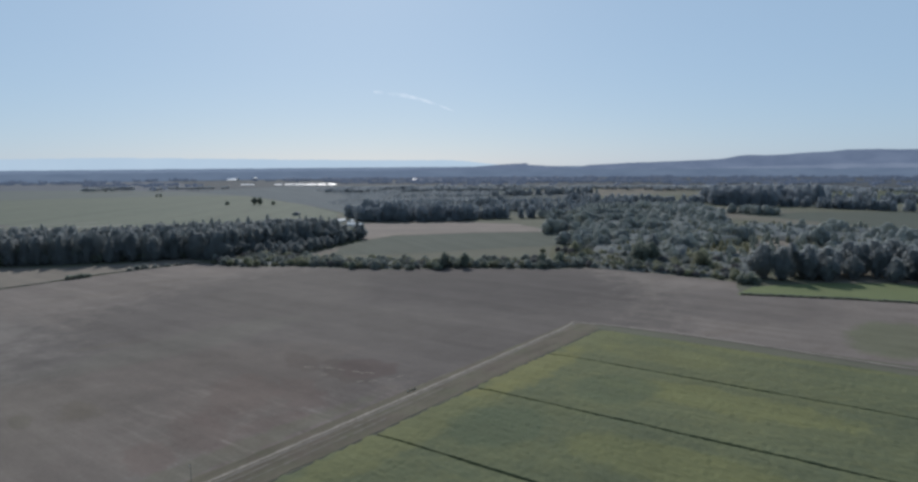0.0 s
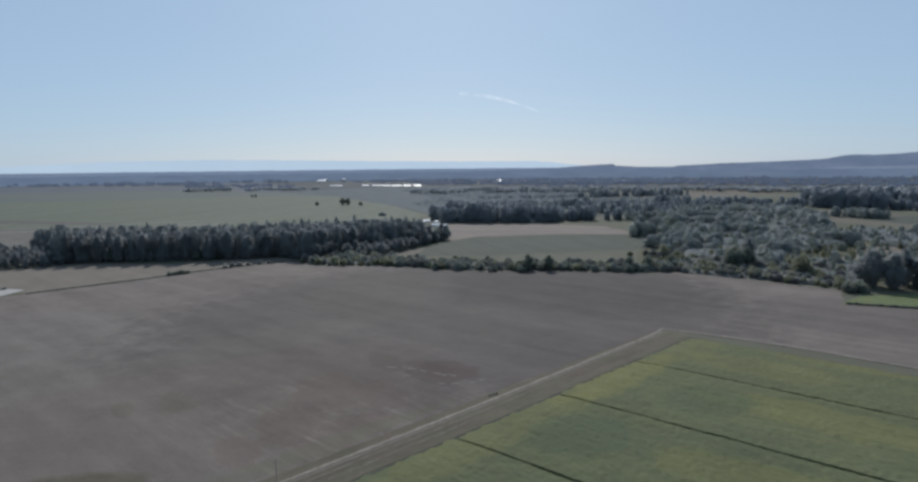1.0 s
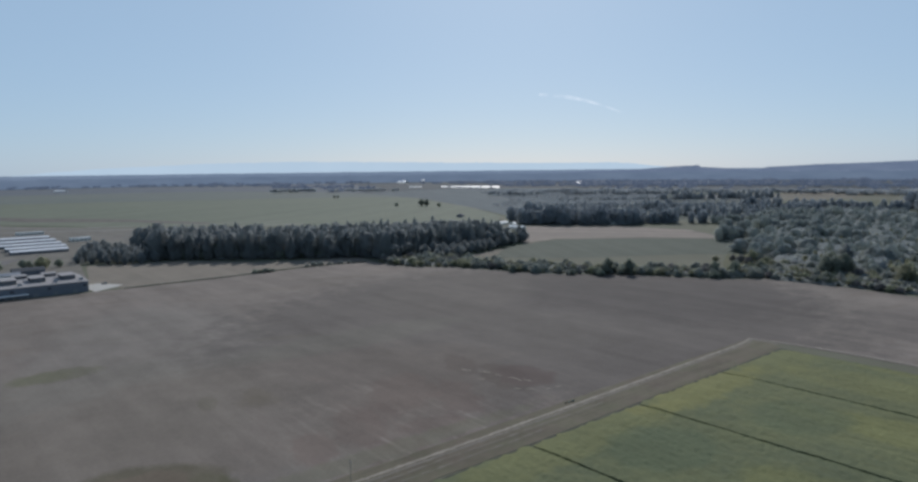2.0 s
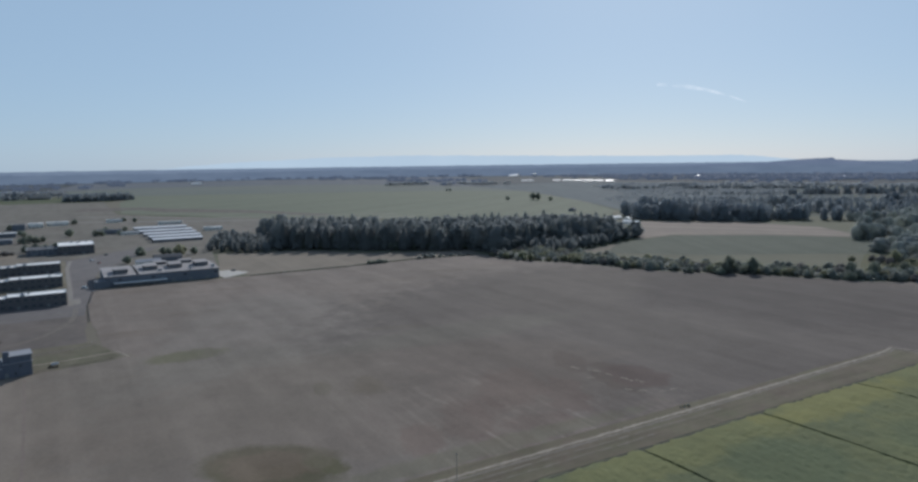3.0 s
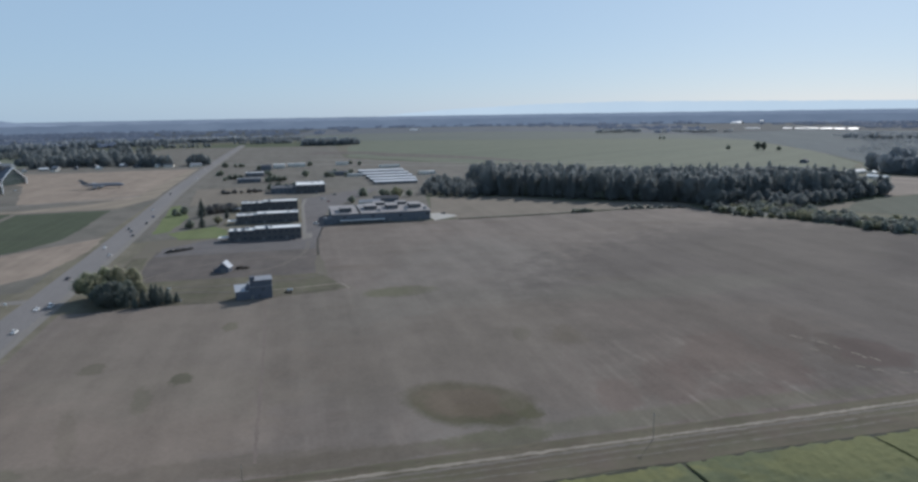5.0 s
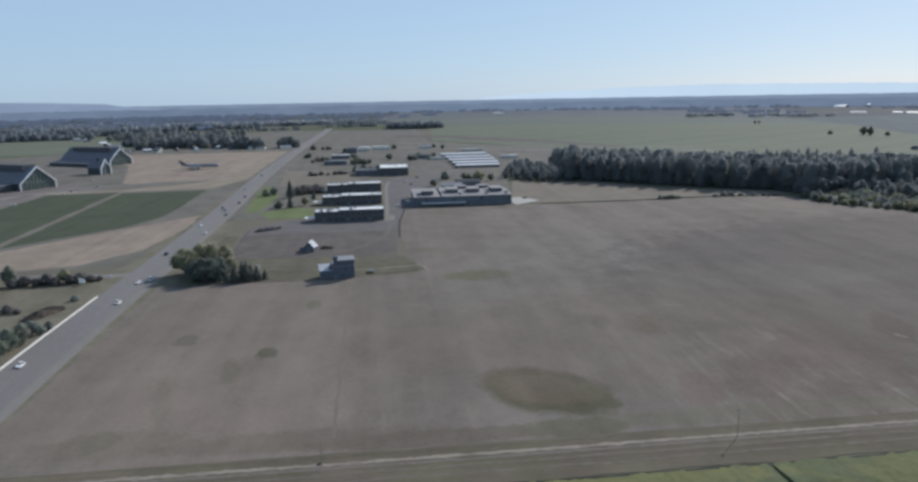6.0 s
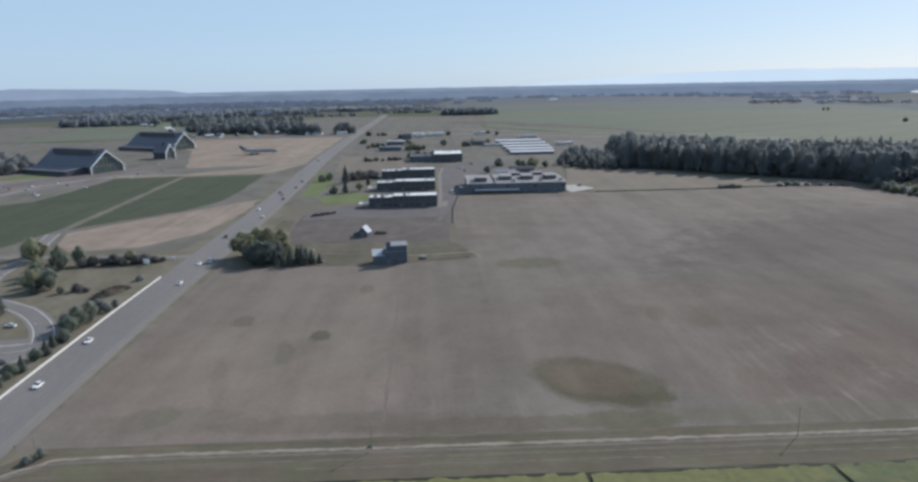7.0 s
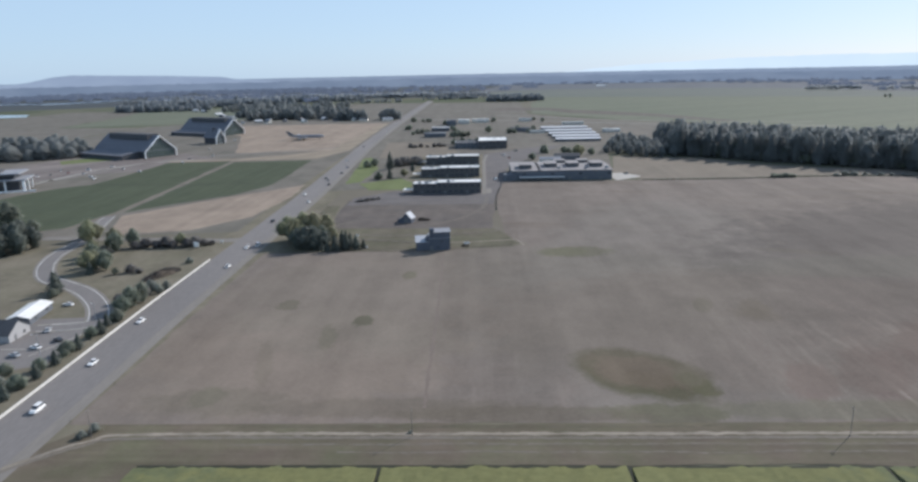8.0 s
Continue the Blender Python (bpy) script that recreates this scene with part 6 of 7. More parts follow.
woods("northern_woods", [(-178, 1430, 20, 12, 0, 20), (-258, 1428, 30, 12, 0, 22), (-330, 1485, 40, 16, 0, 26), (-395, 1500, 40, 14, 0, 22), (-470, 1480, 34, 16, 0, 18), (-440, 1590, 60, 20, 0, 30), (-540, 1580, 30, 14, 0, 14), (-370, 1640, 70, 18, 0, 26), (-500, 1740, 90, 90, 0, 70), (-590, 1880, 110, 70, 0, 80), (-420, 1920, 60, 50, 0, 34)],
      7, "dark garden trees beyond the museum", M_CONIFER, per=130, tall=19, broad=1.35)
woods("low_copse", [(-90, 2420, 110, 26, 0, 70), (-330, 2250, 90, 16, 0, 30)], 27, "low dark strip of trees beyond the airfield", M_FARHAZE, per=60, tall=12)
woods("river_woods", [(-760, 2200, 180, 40, 15, 150), (-1000, 2110, 90, 30, 15, 60), (-560, 2420, 160, 30, 0, 90), (-900, 1960, 130, 50, 10, 110)], 17, "long dark wood beyond the far field", M_FARHAZE, per=90, tall=18, broad=1.6)
THICKET = [(640, 300), (640, 215), (760, 230), (860, 205), (1052, 275), (1200, 330), (1334, 360), (1500, 470), (1440, 600), (1300, 640), (1100, 560), (960, 470), (820, 400), (720, 330)]
COPSE = [(690, 215), (650, 150), (720, 90), (860, 20), (1040, 40), (1060, 250), (960, 235), (885, 180), (830, 96), (760, 116), (700, 150)]
woods("creek_thicket", [], 24, "dense dark broadleaf trees filling the creek bottom", M_THICKET, per=150, lo=0.5, hi=1.25, tall=11.5, outline=THICKET, number=360, gap=14, broad=1.75)
woods("creek_copse", [], 25, "dark trees and bushes round the creek clearing", M_THICKET, per=150, lo=0.5, hi=1.2, tall=10.0, outline=COPSE, number=110, gap=16, broad=1.75)
# Bush layers added to cover dark gaps between crowns and catch sky light.
understory("creek_bushes", THICKET, 8.0, "grey-green bush layer added over shaded gaps between the creek trees", M_THICKET, 41)
understory("clearing_bushes", COPSE, 7.0, "grey-green bush layer added over shaded gaps round the creek clearing", M_THICKET, 42)
understory("edge_bushes", [(562, 262), (568, 150), (600, 138), (655, 150), (690, 215), (645, 215), (640, 300), (600, 300), (575, 285)], 3.6, "low olive bushes at the field edge", M_SHRUB, 43, 5.0)
understory("fringe_bushes", [(386, 588), (390, 542), (424, 502), (456, 416), (504, 360), (542, 292), (562, 276), (588, 286), (552, 342), (506, 407), (470, 472), (456, 540), (436, 580)], 3.2, "low grey-green bushes along the field edge", M_SHRUB, 44, 5.0)
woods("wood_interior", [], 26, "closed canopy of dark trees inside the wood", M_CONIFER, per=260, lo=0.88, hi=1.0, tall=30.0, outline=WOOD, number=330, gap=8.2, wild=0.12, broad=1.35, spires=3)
M_WATER = glass("calm_river_water", (0.10, 0.13, 0.15), 0.12)
sheet("water_river", [(-2150, 2690), (-1880, 2660), (-1624, 2630), (-1530, 2800), (-1545, 3060), (-1640, 3090), (-1650, 2860), (-1720, 2770), (-1880, 2790), (-2150, 2810)], 0.2, M_WATER, "bright reach of calm river water", "river")
sheet("water_river", [(-1300, 1740), (-1180, 1780), (-1240, 1890), (-1360, 1920)], 0.2, M_WATER, "bright reach of calm river water", "river")
sheet("ground_west_plain", [(-1500, 800), (-655, 900), (-655, 1330), (-835, 1356), (-885, 1700), (-965, 1980), (-1180, 1980), (-1180, 1700), (-1500, 1650)], 0.043, M_DRY, "dull dry fields beyond the museum", "field")


def groves(name, belts, seed, label, material, wide=26.0, tall=20.0, arcs=(), outline=None, number=0, gap=24.0):
    """Belts of distant woodland from clumps of a few crowns each: (x, y, rx, ry, turn, number), and arcs round the middle: (radius, azimuth from, to, clumps to the kilometre)."""
    r, rnd = random.Random(seed), np.random.RandomState(seed)
    bl = [(r.uniform(-1, 1) * wide, r.uniform(-1, 1) * wide * 0.6, tall * r.uniform(0.3, 0.6), tall * r.uniform(0.25, 0.42), 0.8) for _ in range(8)]
    v, f = leaf_quads(r, bl, 6, tall * 0.16, 4, 3)
    v, places = np.array([tuple(p) for p in v]), []
    for x, y, rx, ry, turn, n in belts:
        ct, sn = math.cos(radians(turn)), math.sin(radians(turn))
        for _ in range(n):
            a, q = rnd.uniform(0, 2 * math.pi), math.sqrt(rnd.uniform(0, 1))
            lx, ly = rx * q * math.cos(a), ry * q * math.sin(a)
            places.append((x + lx * ct - ly * sn, y + lx * sn + ly * ct))
    for radius, az0, az1, thick in arcs:
        for _ in range(int(radius * radians(az1 - az0) / 1000 * thick)):
            az = rnd.uniform(az0, az1)
            away = radius + 70 * noise.noise(Vector((az * 0.35, radius, 0))) + rnd.uniform(-45, 45)
            if noise.noise(Vector((az * 0.5, radius * 0.01, 4))) > -0.38:
                places.append((away * math.sin(radians(az)), away * math.cos(radians(az))))
    if outline:
        places += scatter(outline, number, gap, seed)
    vs = []
    for x, y in places:
        s, t = rnd.uniform(0.7, 1.2), rnd.uniform(0, 6.28)
        c, d = math.cos(t) * s, math.sin(t) * s
        vs.append(np.stack([v[:, 0] * c - v[:, 1] * d + x, v[:, 0] * d + v[:, 1] * c + y, v[:, 2] * s], 1))
    return tagged(new(name, joined(name, vs, [(v, f)], [0] * len(vs), material)), label, "woods", kind="stuff")


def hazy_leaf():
    m = leaf("haze_glow_foliage", (0.012, 0.016, 0.018), (0.018, 0.022, 0.024), 0.1, 0.2, 0.0)
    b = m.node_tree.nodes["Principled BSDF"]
    # Blue emission puts air haze into the leaves; they are no light source.
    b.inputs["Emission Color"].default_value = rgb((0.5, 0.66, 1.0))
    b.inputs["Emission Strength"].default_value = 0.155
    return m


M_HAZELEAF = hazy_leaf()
FAR_BELTS = [(1650, 3050, 200, 50, -30, 30), (2850, 1800, 260, 70, -50, 50), (2900, 1700, 700, 90, -60, 120), (3100, 800, 600, 100, -75, 110), (-600, 3600, 700, 60, 10, 80), (-1900, 3500, 800, 90, 20, 110),
             (1600, 3750, 300, 60, -25, 40), (3000, 2700, 800, 90, -45, 120), (-1500, 4000, 900, 80, 20, 100), (-1900, 3200, 500, 60, 10, 60), (-700, 2900, 600, 60, 0, 80),
             (2700, 2000, 600, 70, -50, 90), (3500, 1700, 700, 100, -65, 100), (3700, 500, 700, 100, -80, 90), (-2600, 2900, 600, 90, 40, 80)]
MID_BELTS = [(1400, 2500, 300, 24, -35, 22), (2050, 1500, 300, 30, -45, 30), (1750, 1500, 300, 24, -45, 24), (2100, 1150, 400, 40, -50, 46), (2350, 600, 400, 70, -65, 80), (2400, 100, 400, 70, -80, 70), (2100, 350, 200, 40, -65, 30),
             (-200, 2650, 250, 24, 0, 30), (-850, 2500, 400, 60, 10, 90), (-500, 2760, 400, 60, 0, 80), (-1150, 2900, 260, 60, 10, 40)]
FAR_ARCS = [(2450, -60, -40, 26), (2450, -26, -13, 26), (2700, -60, -41, 26), (2700, -26, -12, 26), (3000, -60, -41, 26), (3000, -26, -12, 26), (3400, -60, -10, 26), (3800, -60, -5, 26), (4250, -60, 5, 26), (3350, -9, 5, 14), (3700, -8, 6, 18),
            (3550, 24, 33, 12), (3200, 26, 33.5, 14), (2850, 28, 33, 12), (4450, 2, 33, 26), (4620, 4, 33, 20), (3720, 40, 62, 24), (4100, 39, 64, 26), (3500, 50, 62, 24), (3200, 50, 63, 24), (2900, 51, 62, 24),
            (2800, 66, 76, 10), (3850, 62, 76, 20), (4200, 62, 100, 24), (2950, 76, 100, 22), (3450, 76, 100, 22)]
groves("dark_orchards", [], 23, "dark level orchards on the plain towards the town", M_FARHAZE, 19.0, 5.5,
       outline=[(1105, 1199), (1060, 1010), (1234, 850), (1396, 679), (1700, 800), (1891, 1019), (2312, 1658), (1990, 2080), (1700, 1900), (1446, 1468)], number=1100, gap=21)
groves("middle_woods", MID_BELTS, 8, "dark belts of woodland between far fields", M_FARHAZE)
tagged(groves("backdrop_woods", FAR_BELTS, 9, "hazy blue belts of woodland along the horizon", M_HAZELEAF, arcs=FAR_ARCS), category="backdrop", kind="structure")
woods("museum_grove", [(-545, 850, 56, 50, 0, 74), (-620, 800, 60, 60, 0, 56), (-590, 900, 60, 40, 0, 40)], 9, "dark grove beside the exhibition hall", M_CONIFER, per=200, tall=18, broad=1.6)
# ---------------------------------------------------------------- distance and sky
# Haze is put into these glow colours, paler where the air lies thicker.
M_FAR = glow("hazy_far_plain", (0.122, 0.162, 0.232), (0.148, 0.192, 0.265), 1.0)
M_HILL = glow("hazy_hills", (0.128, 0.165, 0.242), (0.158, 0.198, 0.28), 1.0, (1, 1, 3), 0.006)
M_FOOT = glow("haze_paled_foothills", (0.165, 0.205, 0.285), (0.195, 0.235, 0.315), 1.0, (1, 1, 3), 0.006)
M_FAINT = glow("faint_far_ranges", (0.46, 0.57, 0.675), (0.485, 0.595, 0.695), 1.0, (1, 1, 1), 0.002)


def skyline(name, radius, az0, az1, height, material, label, seed, rough=1.0, step=0.25):
    """A far band of land: an arc at the given radius, with heights from height(azimuth), azimuths clockwise from +y."""
    bm, rows, n = bmesh.new(), [], int((az1 - az0) / step)
    for i in range(n + 1):
        az = az0 + (az1 - az0) * i / n
        a = radians(az)
        top = height(az) + rough * (noise.noise(Vector((az * 0.6, seed, 0))) * 3 + noise.noise(Vector((az * 2.5, seed, 5))) * 1.6 + noise.noise(Vector((az * 7.0, seed, 9))) * 2.2)
        rows.append((bm.verts.new((radius * math.sin(a), radius * math.cos(a), -20)), bm.verts.new((radius * math.sin(a), radius * math.cos(a), top)),
                     bm.verts.new(((radius + 60) * math.sin(a), (radius + 60) * math.cos(a), top * 0.8 - 10))))
    for p, q in zip(rows, rows[1:]):
        bm.faces.new((p[0], q[0], q[1], p[1]))
        bm.faces.new((p[1], q[1], q[2], p[2]))
    ob = new(name, as_mesh(name, bm, material))
    return tagged(ob, label, "backdrop", kind="structure")


def steps(az, table):
    """Height between the rows of (azimuth, height)."""
    for (a, h), (b, g) in zip(table, table[1:]):
        if a <= az <= b:
            return h + (g - h) * (az - a) / (b - a)
    return table[0][1] if az < table[0][0] else table[-1][1]


M_FARPALE = glow("haze_paled_plain", (0.160, 0.208, 0.288), (0.182, 0.232, 0.315), 1.0)
M_FARHILL = glow("haze_paled_hill", (0.195, 0.250, 0.345), (0.220, 0.280, 0.375), 1.0)
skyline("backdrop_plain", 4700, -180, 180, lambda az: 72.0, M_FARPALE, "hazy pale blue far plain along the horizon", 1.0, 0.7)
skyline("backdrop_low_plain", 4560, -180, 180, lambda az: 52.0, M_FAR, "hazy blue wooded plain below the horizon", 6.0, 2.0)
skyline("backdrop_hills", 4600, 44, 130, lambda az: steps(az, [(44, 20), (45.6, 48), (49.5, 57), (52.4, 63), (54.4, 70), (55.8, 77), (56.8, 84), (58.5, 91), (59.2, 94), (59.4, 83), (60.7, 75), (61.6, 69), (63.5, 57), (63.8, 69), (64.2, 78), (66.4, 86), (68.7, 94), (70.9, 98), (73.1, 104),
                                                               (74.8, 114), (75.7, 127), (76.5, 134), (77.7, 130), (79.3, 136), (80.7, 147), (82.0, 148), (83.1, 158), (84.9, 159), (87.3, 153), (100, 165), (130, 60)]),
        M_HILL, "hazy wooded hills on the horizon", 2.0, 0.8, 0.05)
# Paler front band stands for haze at the foot of the hills.
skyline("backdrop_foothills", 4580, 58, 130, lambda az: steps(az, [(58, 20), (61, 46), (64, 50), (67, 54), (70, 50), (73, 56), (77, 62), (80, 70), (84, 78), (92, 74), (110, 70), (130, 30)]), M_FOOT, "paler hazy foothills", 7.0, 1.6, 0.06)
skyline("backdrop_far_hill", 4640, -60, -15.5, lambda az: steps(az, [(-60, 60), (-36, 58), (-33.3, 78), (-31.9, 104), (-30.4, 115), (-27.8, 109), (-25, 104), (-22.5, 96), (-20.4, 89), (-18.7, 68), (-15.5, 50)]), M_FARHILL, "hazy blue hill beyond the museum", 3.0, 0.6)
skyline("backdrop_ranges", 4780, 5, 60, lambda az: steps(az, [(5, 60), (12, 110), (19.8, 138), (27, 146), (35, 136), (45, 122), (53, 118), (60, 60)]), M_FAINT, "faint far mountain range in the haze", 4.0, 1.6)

# ---------------------------------------------------------------- contrail
def contrail():
    m, nt, b = shader("thin_ice_cloud")
    co = coords(nt)
    d = ramp(nt, noise_of(nt, co, 0.01, 5, 0.65), 0.35, 0.75)
    uv = nd(nt, "ShaderNodeVertexColor")
    b.inputs["Base Color"].default_value = rgb((0.9, 0.92, 0.95))
    # Emission stands in for sunlight on the ice cloud.
    em = nd(nt, "ShaderNodeEmission", {"Color": rgb((0.80, 0.87, 0.95)), "Strength": 0.95})
    tr = nd(nt, "ShaderNodeBsdfTransparent")
    mix = nd(nt, "ShaderNodeMixShader", {0: math_n(nt, "MULTIPLY", d, 0.95), 1: tr.outputs[0], 2: em.outputs[0]})
    nt.links.new(mix.outputs[0], nt.nodes["Material Output"].inputs[0])
    nt.nodes.remove(uv)
    bm, rows, n = bmesh.new(), [], 40
    for i in range(n + 1):
        q = i / n
        a, z = radians(46.6 + 6.6 * q), 556 - 20 * q - 105 * q * q
        w = (15 - 8 * q) * math.sin(math.pi * (0.12 + 0.85 * q)) * (0.8 + 0.4 * noise.noise(Vector((q * 9, 0, 0)))) + 1.5
        rows.append([bm.verts.new((4500 * math.sin(a), 4500 * math.cos(a), z + s * w)) for s in (-1, 1)] )
    for p, q in zip(rows, rows[1:]):
        bm.faces.new((p[0], q[0], q[1], p[1]))
    ob = new("backdrop_contrail", as_mesh("contrail", bm, m))
    ob.visible_shadow = False
    tagged(ob, "thin white contrail drifting in the clear sky", "cloud", kind="structure")


contrail()

# ---------------------------------------------------------------- distant roofs
M_SHINE = surface("glinting_white_roof", (0.74, 0.75, 0.76), (0.64, 0.65, 0.67), 0.05, 0.42, 1.0, 0.0, spec=0.4)
TOWN = [(2605, 3680, 29, 44, 4), (2696, 3578, 8, 14, 14), (1990, 2702, 30, 9, 2.6), (2082, 2592, 16, 9, 2.6), (2104, 2540, 20, 9, 2.6), (2124, 2490, 22, 9, 2.6), (2146, 2438, 22, 9, 2.6), (2166, 2388, 18, 9, 2.6), (2186, 2340, 16, 9, 2.6),
        (2657, 2442, 13, 18, 4), (3004, 2526, 17, 18, 4), (2760, 2310, 7, 12, 3), (2420, 2500, 10, 12, 3), (3250, 1900, 20, 12, 5), (645, 3740, 26, 14, 4), (1500, 2900, 18, 10, 3)]
for x, y, w, d, h in TOWN:
    rise = d * 0.2
    th = thing("distant_warehouse", (x, y, 0), -51 if x > 1900 else -42, "distant white warehouse glinting in the sun", "building", "distant warehouses")
    part("wall", boxes((-w, w, -d, d, -0.5, h)), M_WALLW, th)
    part("roof", loft([[(sx, -d - 0.5, h), (sx, 0, h + rise), (sx, d + 0.5, h), (sx, d + 0.5, h + 0.4), (sx, 0, h + 0.5 + rise), (sx, -d - 0.5, h + 0.4)] for sx in (-w - 0.5, w + 0.5)]), M_SHINE, th)

# white farm sheds at the end of the wood
for x, y, turn, w, length in ((776, 822, -84, 9, 36), (783, 797, -60, 8, 15), (744, 748, 10, 8, 27), (880, 852, 0, 9, 14)):
    gable_house("farm_shed", x, y, turn, w, length, 3.2, 5.2, M_WALLW, M_ROOFW, "low white-roofed farm shed beside the tan field", "shed", "farm sheds")
# houses and sheds beyond the museum and at the creek
rnd = random.Random(77)
for x, y in ((-250, 1418), (-232, 1412), (-182, 1400), (-320, 1450), (-360, 1520), (-420, 1540), (-455, 1500), (-480, 1560), (-533, 1508), (-560, 1560), (-500, 1640), (-600, 1620), (-640, 1700), (-779, 1900), (-740, 1860), (-850, 1960), (-390, 1620), (-1100, 2100),
             (840, 800), (1010, 760), (905, 690), (1350, 330), (850, 1010), (1120, 420)):
    gable_house("farmhouse", x, y, rnd.uniform(0, 180), rnd.uniform(9, 13), rnd.uniform(12, 22), 3.6, 6.4, rnd.choice((M_WALLW, M_WALLG)), rnd.choice((M_ROOFW, M_ROOFG, M_ROOFD)), "small distant house among trees", "house", "distant houses")

for k, (x, y, tn) in enumerate(((-474, 1392, 20), (-448, 1412, 100), (-422, 1386, 60), (-396, 1420, 10), (-352, 1404, 30), (-290, 1425, 120), (-436, 1440, 70), (-370, 1450, 10))):
    gable_house("farmhouse", x, y, tn, 8 + k % 3, 10 + (k * 5) % 7, 3.2, 5.6, (M_WALLW, M_WALLG)[k % 2], (M_ROOFG, M_ROOFW, M_ROOFD)[k % 3], "small house at the edge of gardens", "house", "distant houses")
# ---------------------------------------------------------------- vehicles
M_TYRE = surface("black_rubber", (0.02, 0.02, 0.02), (0.03, 0.03, 0.03), 2, 0.9, 8, 0.1)
PAINT = {k: surface(k + "_car_paint", c, tuple(v * 0.92 for v in c), 1.0, 0.25, 8, 0.0, spec=0.6) for k, c in
         {"white": (0.80, 0.80, 0.79), "silver": (0.42, 0.44, 0.46), "black": (0.025, 0.025, 0.03), "red": (0.25, 0.03, 0.025), "blue": (0.04, 0.07, 0.16), "grey": (0.12, 0.125, 0.13)}.items()}


def car(colour, kind):
    """A parked or driving car along its own y: body, cabin with glass, bumpers, lamps, wheels."""
    th = thing(kind, (0, 0, -50), 0, f"{colour} {kind} on the asphalt", kind, "cars")
    tall = {"car": 1.0, "van": 1.35, "pickup_truck": 1.15}[kind]
    L, w = (4.6, 0.9) if kind == "car" else (5.3, 0.98)

    def sec(y, z0, z1, half):
        return [(-half, y, z0), (half, y, z0), (half * 1.03, y, (z0 + z1) / 2), (half * 0.92, y, z1), (-half * 0.92, y, z1), (-half * 1.03, y, (z0 + z1) / 2)]

    body = part("body", loft([sec(-L / 2, 0.4, 0.72 * tall, w * 0.85), sec(-L / 2 + 0.4, 0.28, 0.9 * tall, w), sec(-0.6, 0.26, 0.95 * tall, w), sec(0.8, 0.26, 0.95 * tall, w), sec(L / 2 - 0.4, 0.28, 0.82 * tall, w), sec(L / 2, 0.4, 0.62 * tall, w * 0.8)]), PAINT[colour], th)
    y0, y1 = (-L / 2 + 0.5, L * 0.2) if kind != "pickup_truck" else (-0.5, L * 0.22)
    if kind == "van":
        y0, y1 = -L / 2 + 0.15, L * 0.28
    zt = 1.45 * tall
    cab = part("cabin", loft([sec(y0, 0.85 * tall, 0.95 * tall, w * 0.9), sec(y0 + 0.55, 0.85 * tall, zt, w * 0.82), sec(y1 - 0.75, 0.85 * tall, zt, w * 0.82), sec(y1, 0.85 * tall, 0.93 * tall, w * 0.9)]), M_GLASS, th, "dark glazed cabin")
    part("cabin_roof", boxes((-w * 0.74, w * 0.74, y0 + 0.6, y1 - 0.8, zt - 0.02, zt + 0.04)), PAINT[colour], cab)
    for s in (-1, 1):
        part("headlight", boxes((s * w * 0.62 - 0.15, s * w * 0.62 + 0.15, L / 2 - 0.12, L / 2 + 0.01, 0.52, 0.66)), M_WHITE, body)
        for yy in (-L * 0.3, L * 0.3):
            bm = tube(0.33, 0.33, -0.11, 0.11, 14)
            bmesh.ops.rotate(bm, verts=bm.verts[:], matrix=Matrix.Rotation(math.pi / 2, 3, "Y"))
            bmesh.ops.translate(bm, verts=bm.verts[:], vec=(s * (w - 0.08), yy, 0.33))
            wh = part("wheel", bm, M_TYRE, th)
            bm = tube(0.2, 0.2, -0.02, 0.02, 10)
            bmesh.ops.rotate(bm, verts=bm.verts[:], matrix=Matrix.Rotation(math.pi / 2, 3, "Y"))
            bmesh.ops.translate(bm, verts=bm.verts[:], vec=(s * (w + 0.03), yy, 0.33))
            part("rim", bm, M_STEEL, wh)
    return th


FLEET = {}


def park(colour, kind, x, y, turn, z=0.17):
    key = (colour, kind)
    m = pose(x, y, z, 0, 0, turn)
    if key in FLEET:
        copy_thing(FLEET[key], m)
    else:
        FLEET[key] = car(colour, kind)
        FLEET[key].matrix_basis = m


for colour, kind, y, lane, turn in (("white", "van", 189, -4.6, 180), ("white", "car", 222, -5.4, 180), ("white", "car", 262, -7.0, 180), ("white", "car", 340, 1.6, 0), ("white", "car", 378, -1.0, 180), ("white", "van", 383, 4.0, 0),
                                    ("black", "pickup_truck", 447, -5.5, 180), ("white", "car", 548, -7.0, 180), ("white", "car", 516, 3.0, 0), ("grey", "car", 620, -1.5, 180), ("black", "car", 596, 3.6, 0), ("black", "car", 634, -6.0, 180), ("black", "car", 663, 4.0, 0),
                                    ("blue", "car", 705, 3.5, 0), ("silver", "car", 760, -5.0, 180), ("black", "car", 905, -5.0, 180), ("white", "car", 1120, 3.5, 0), ("white", "car", 1320, -5.0, 180)):
    park(colour, kind, road_at(y) + lane + 1.2, y, turn)
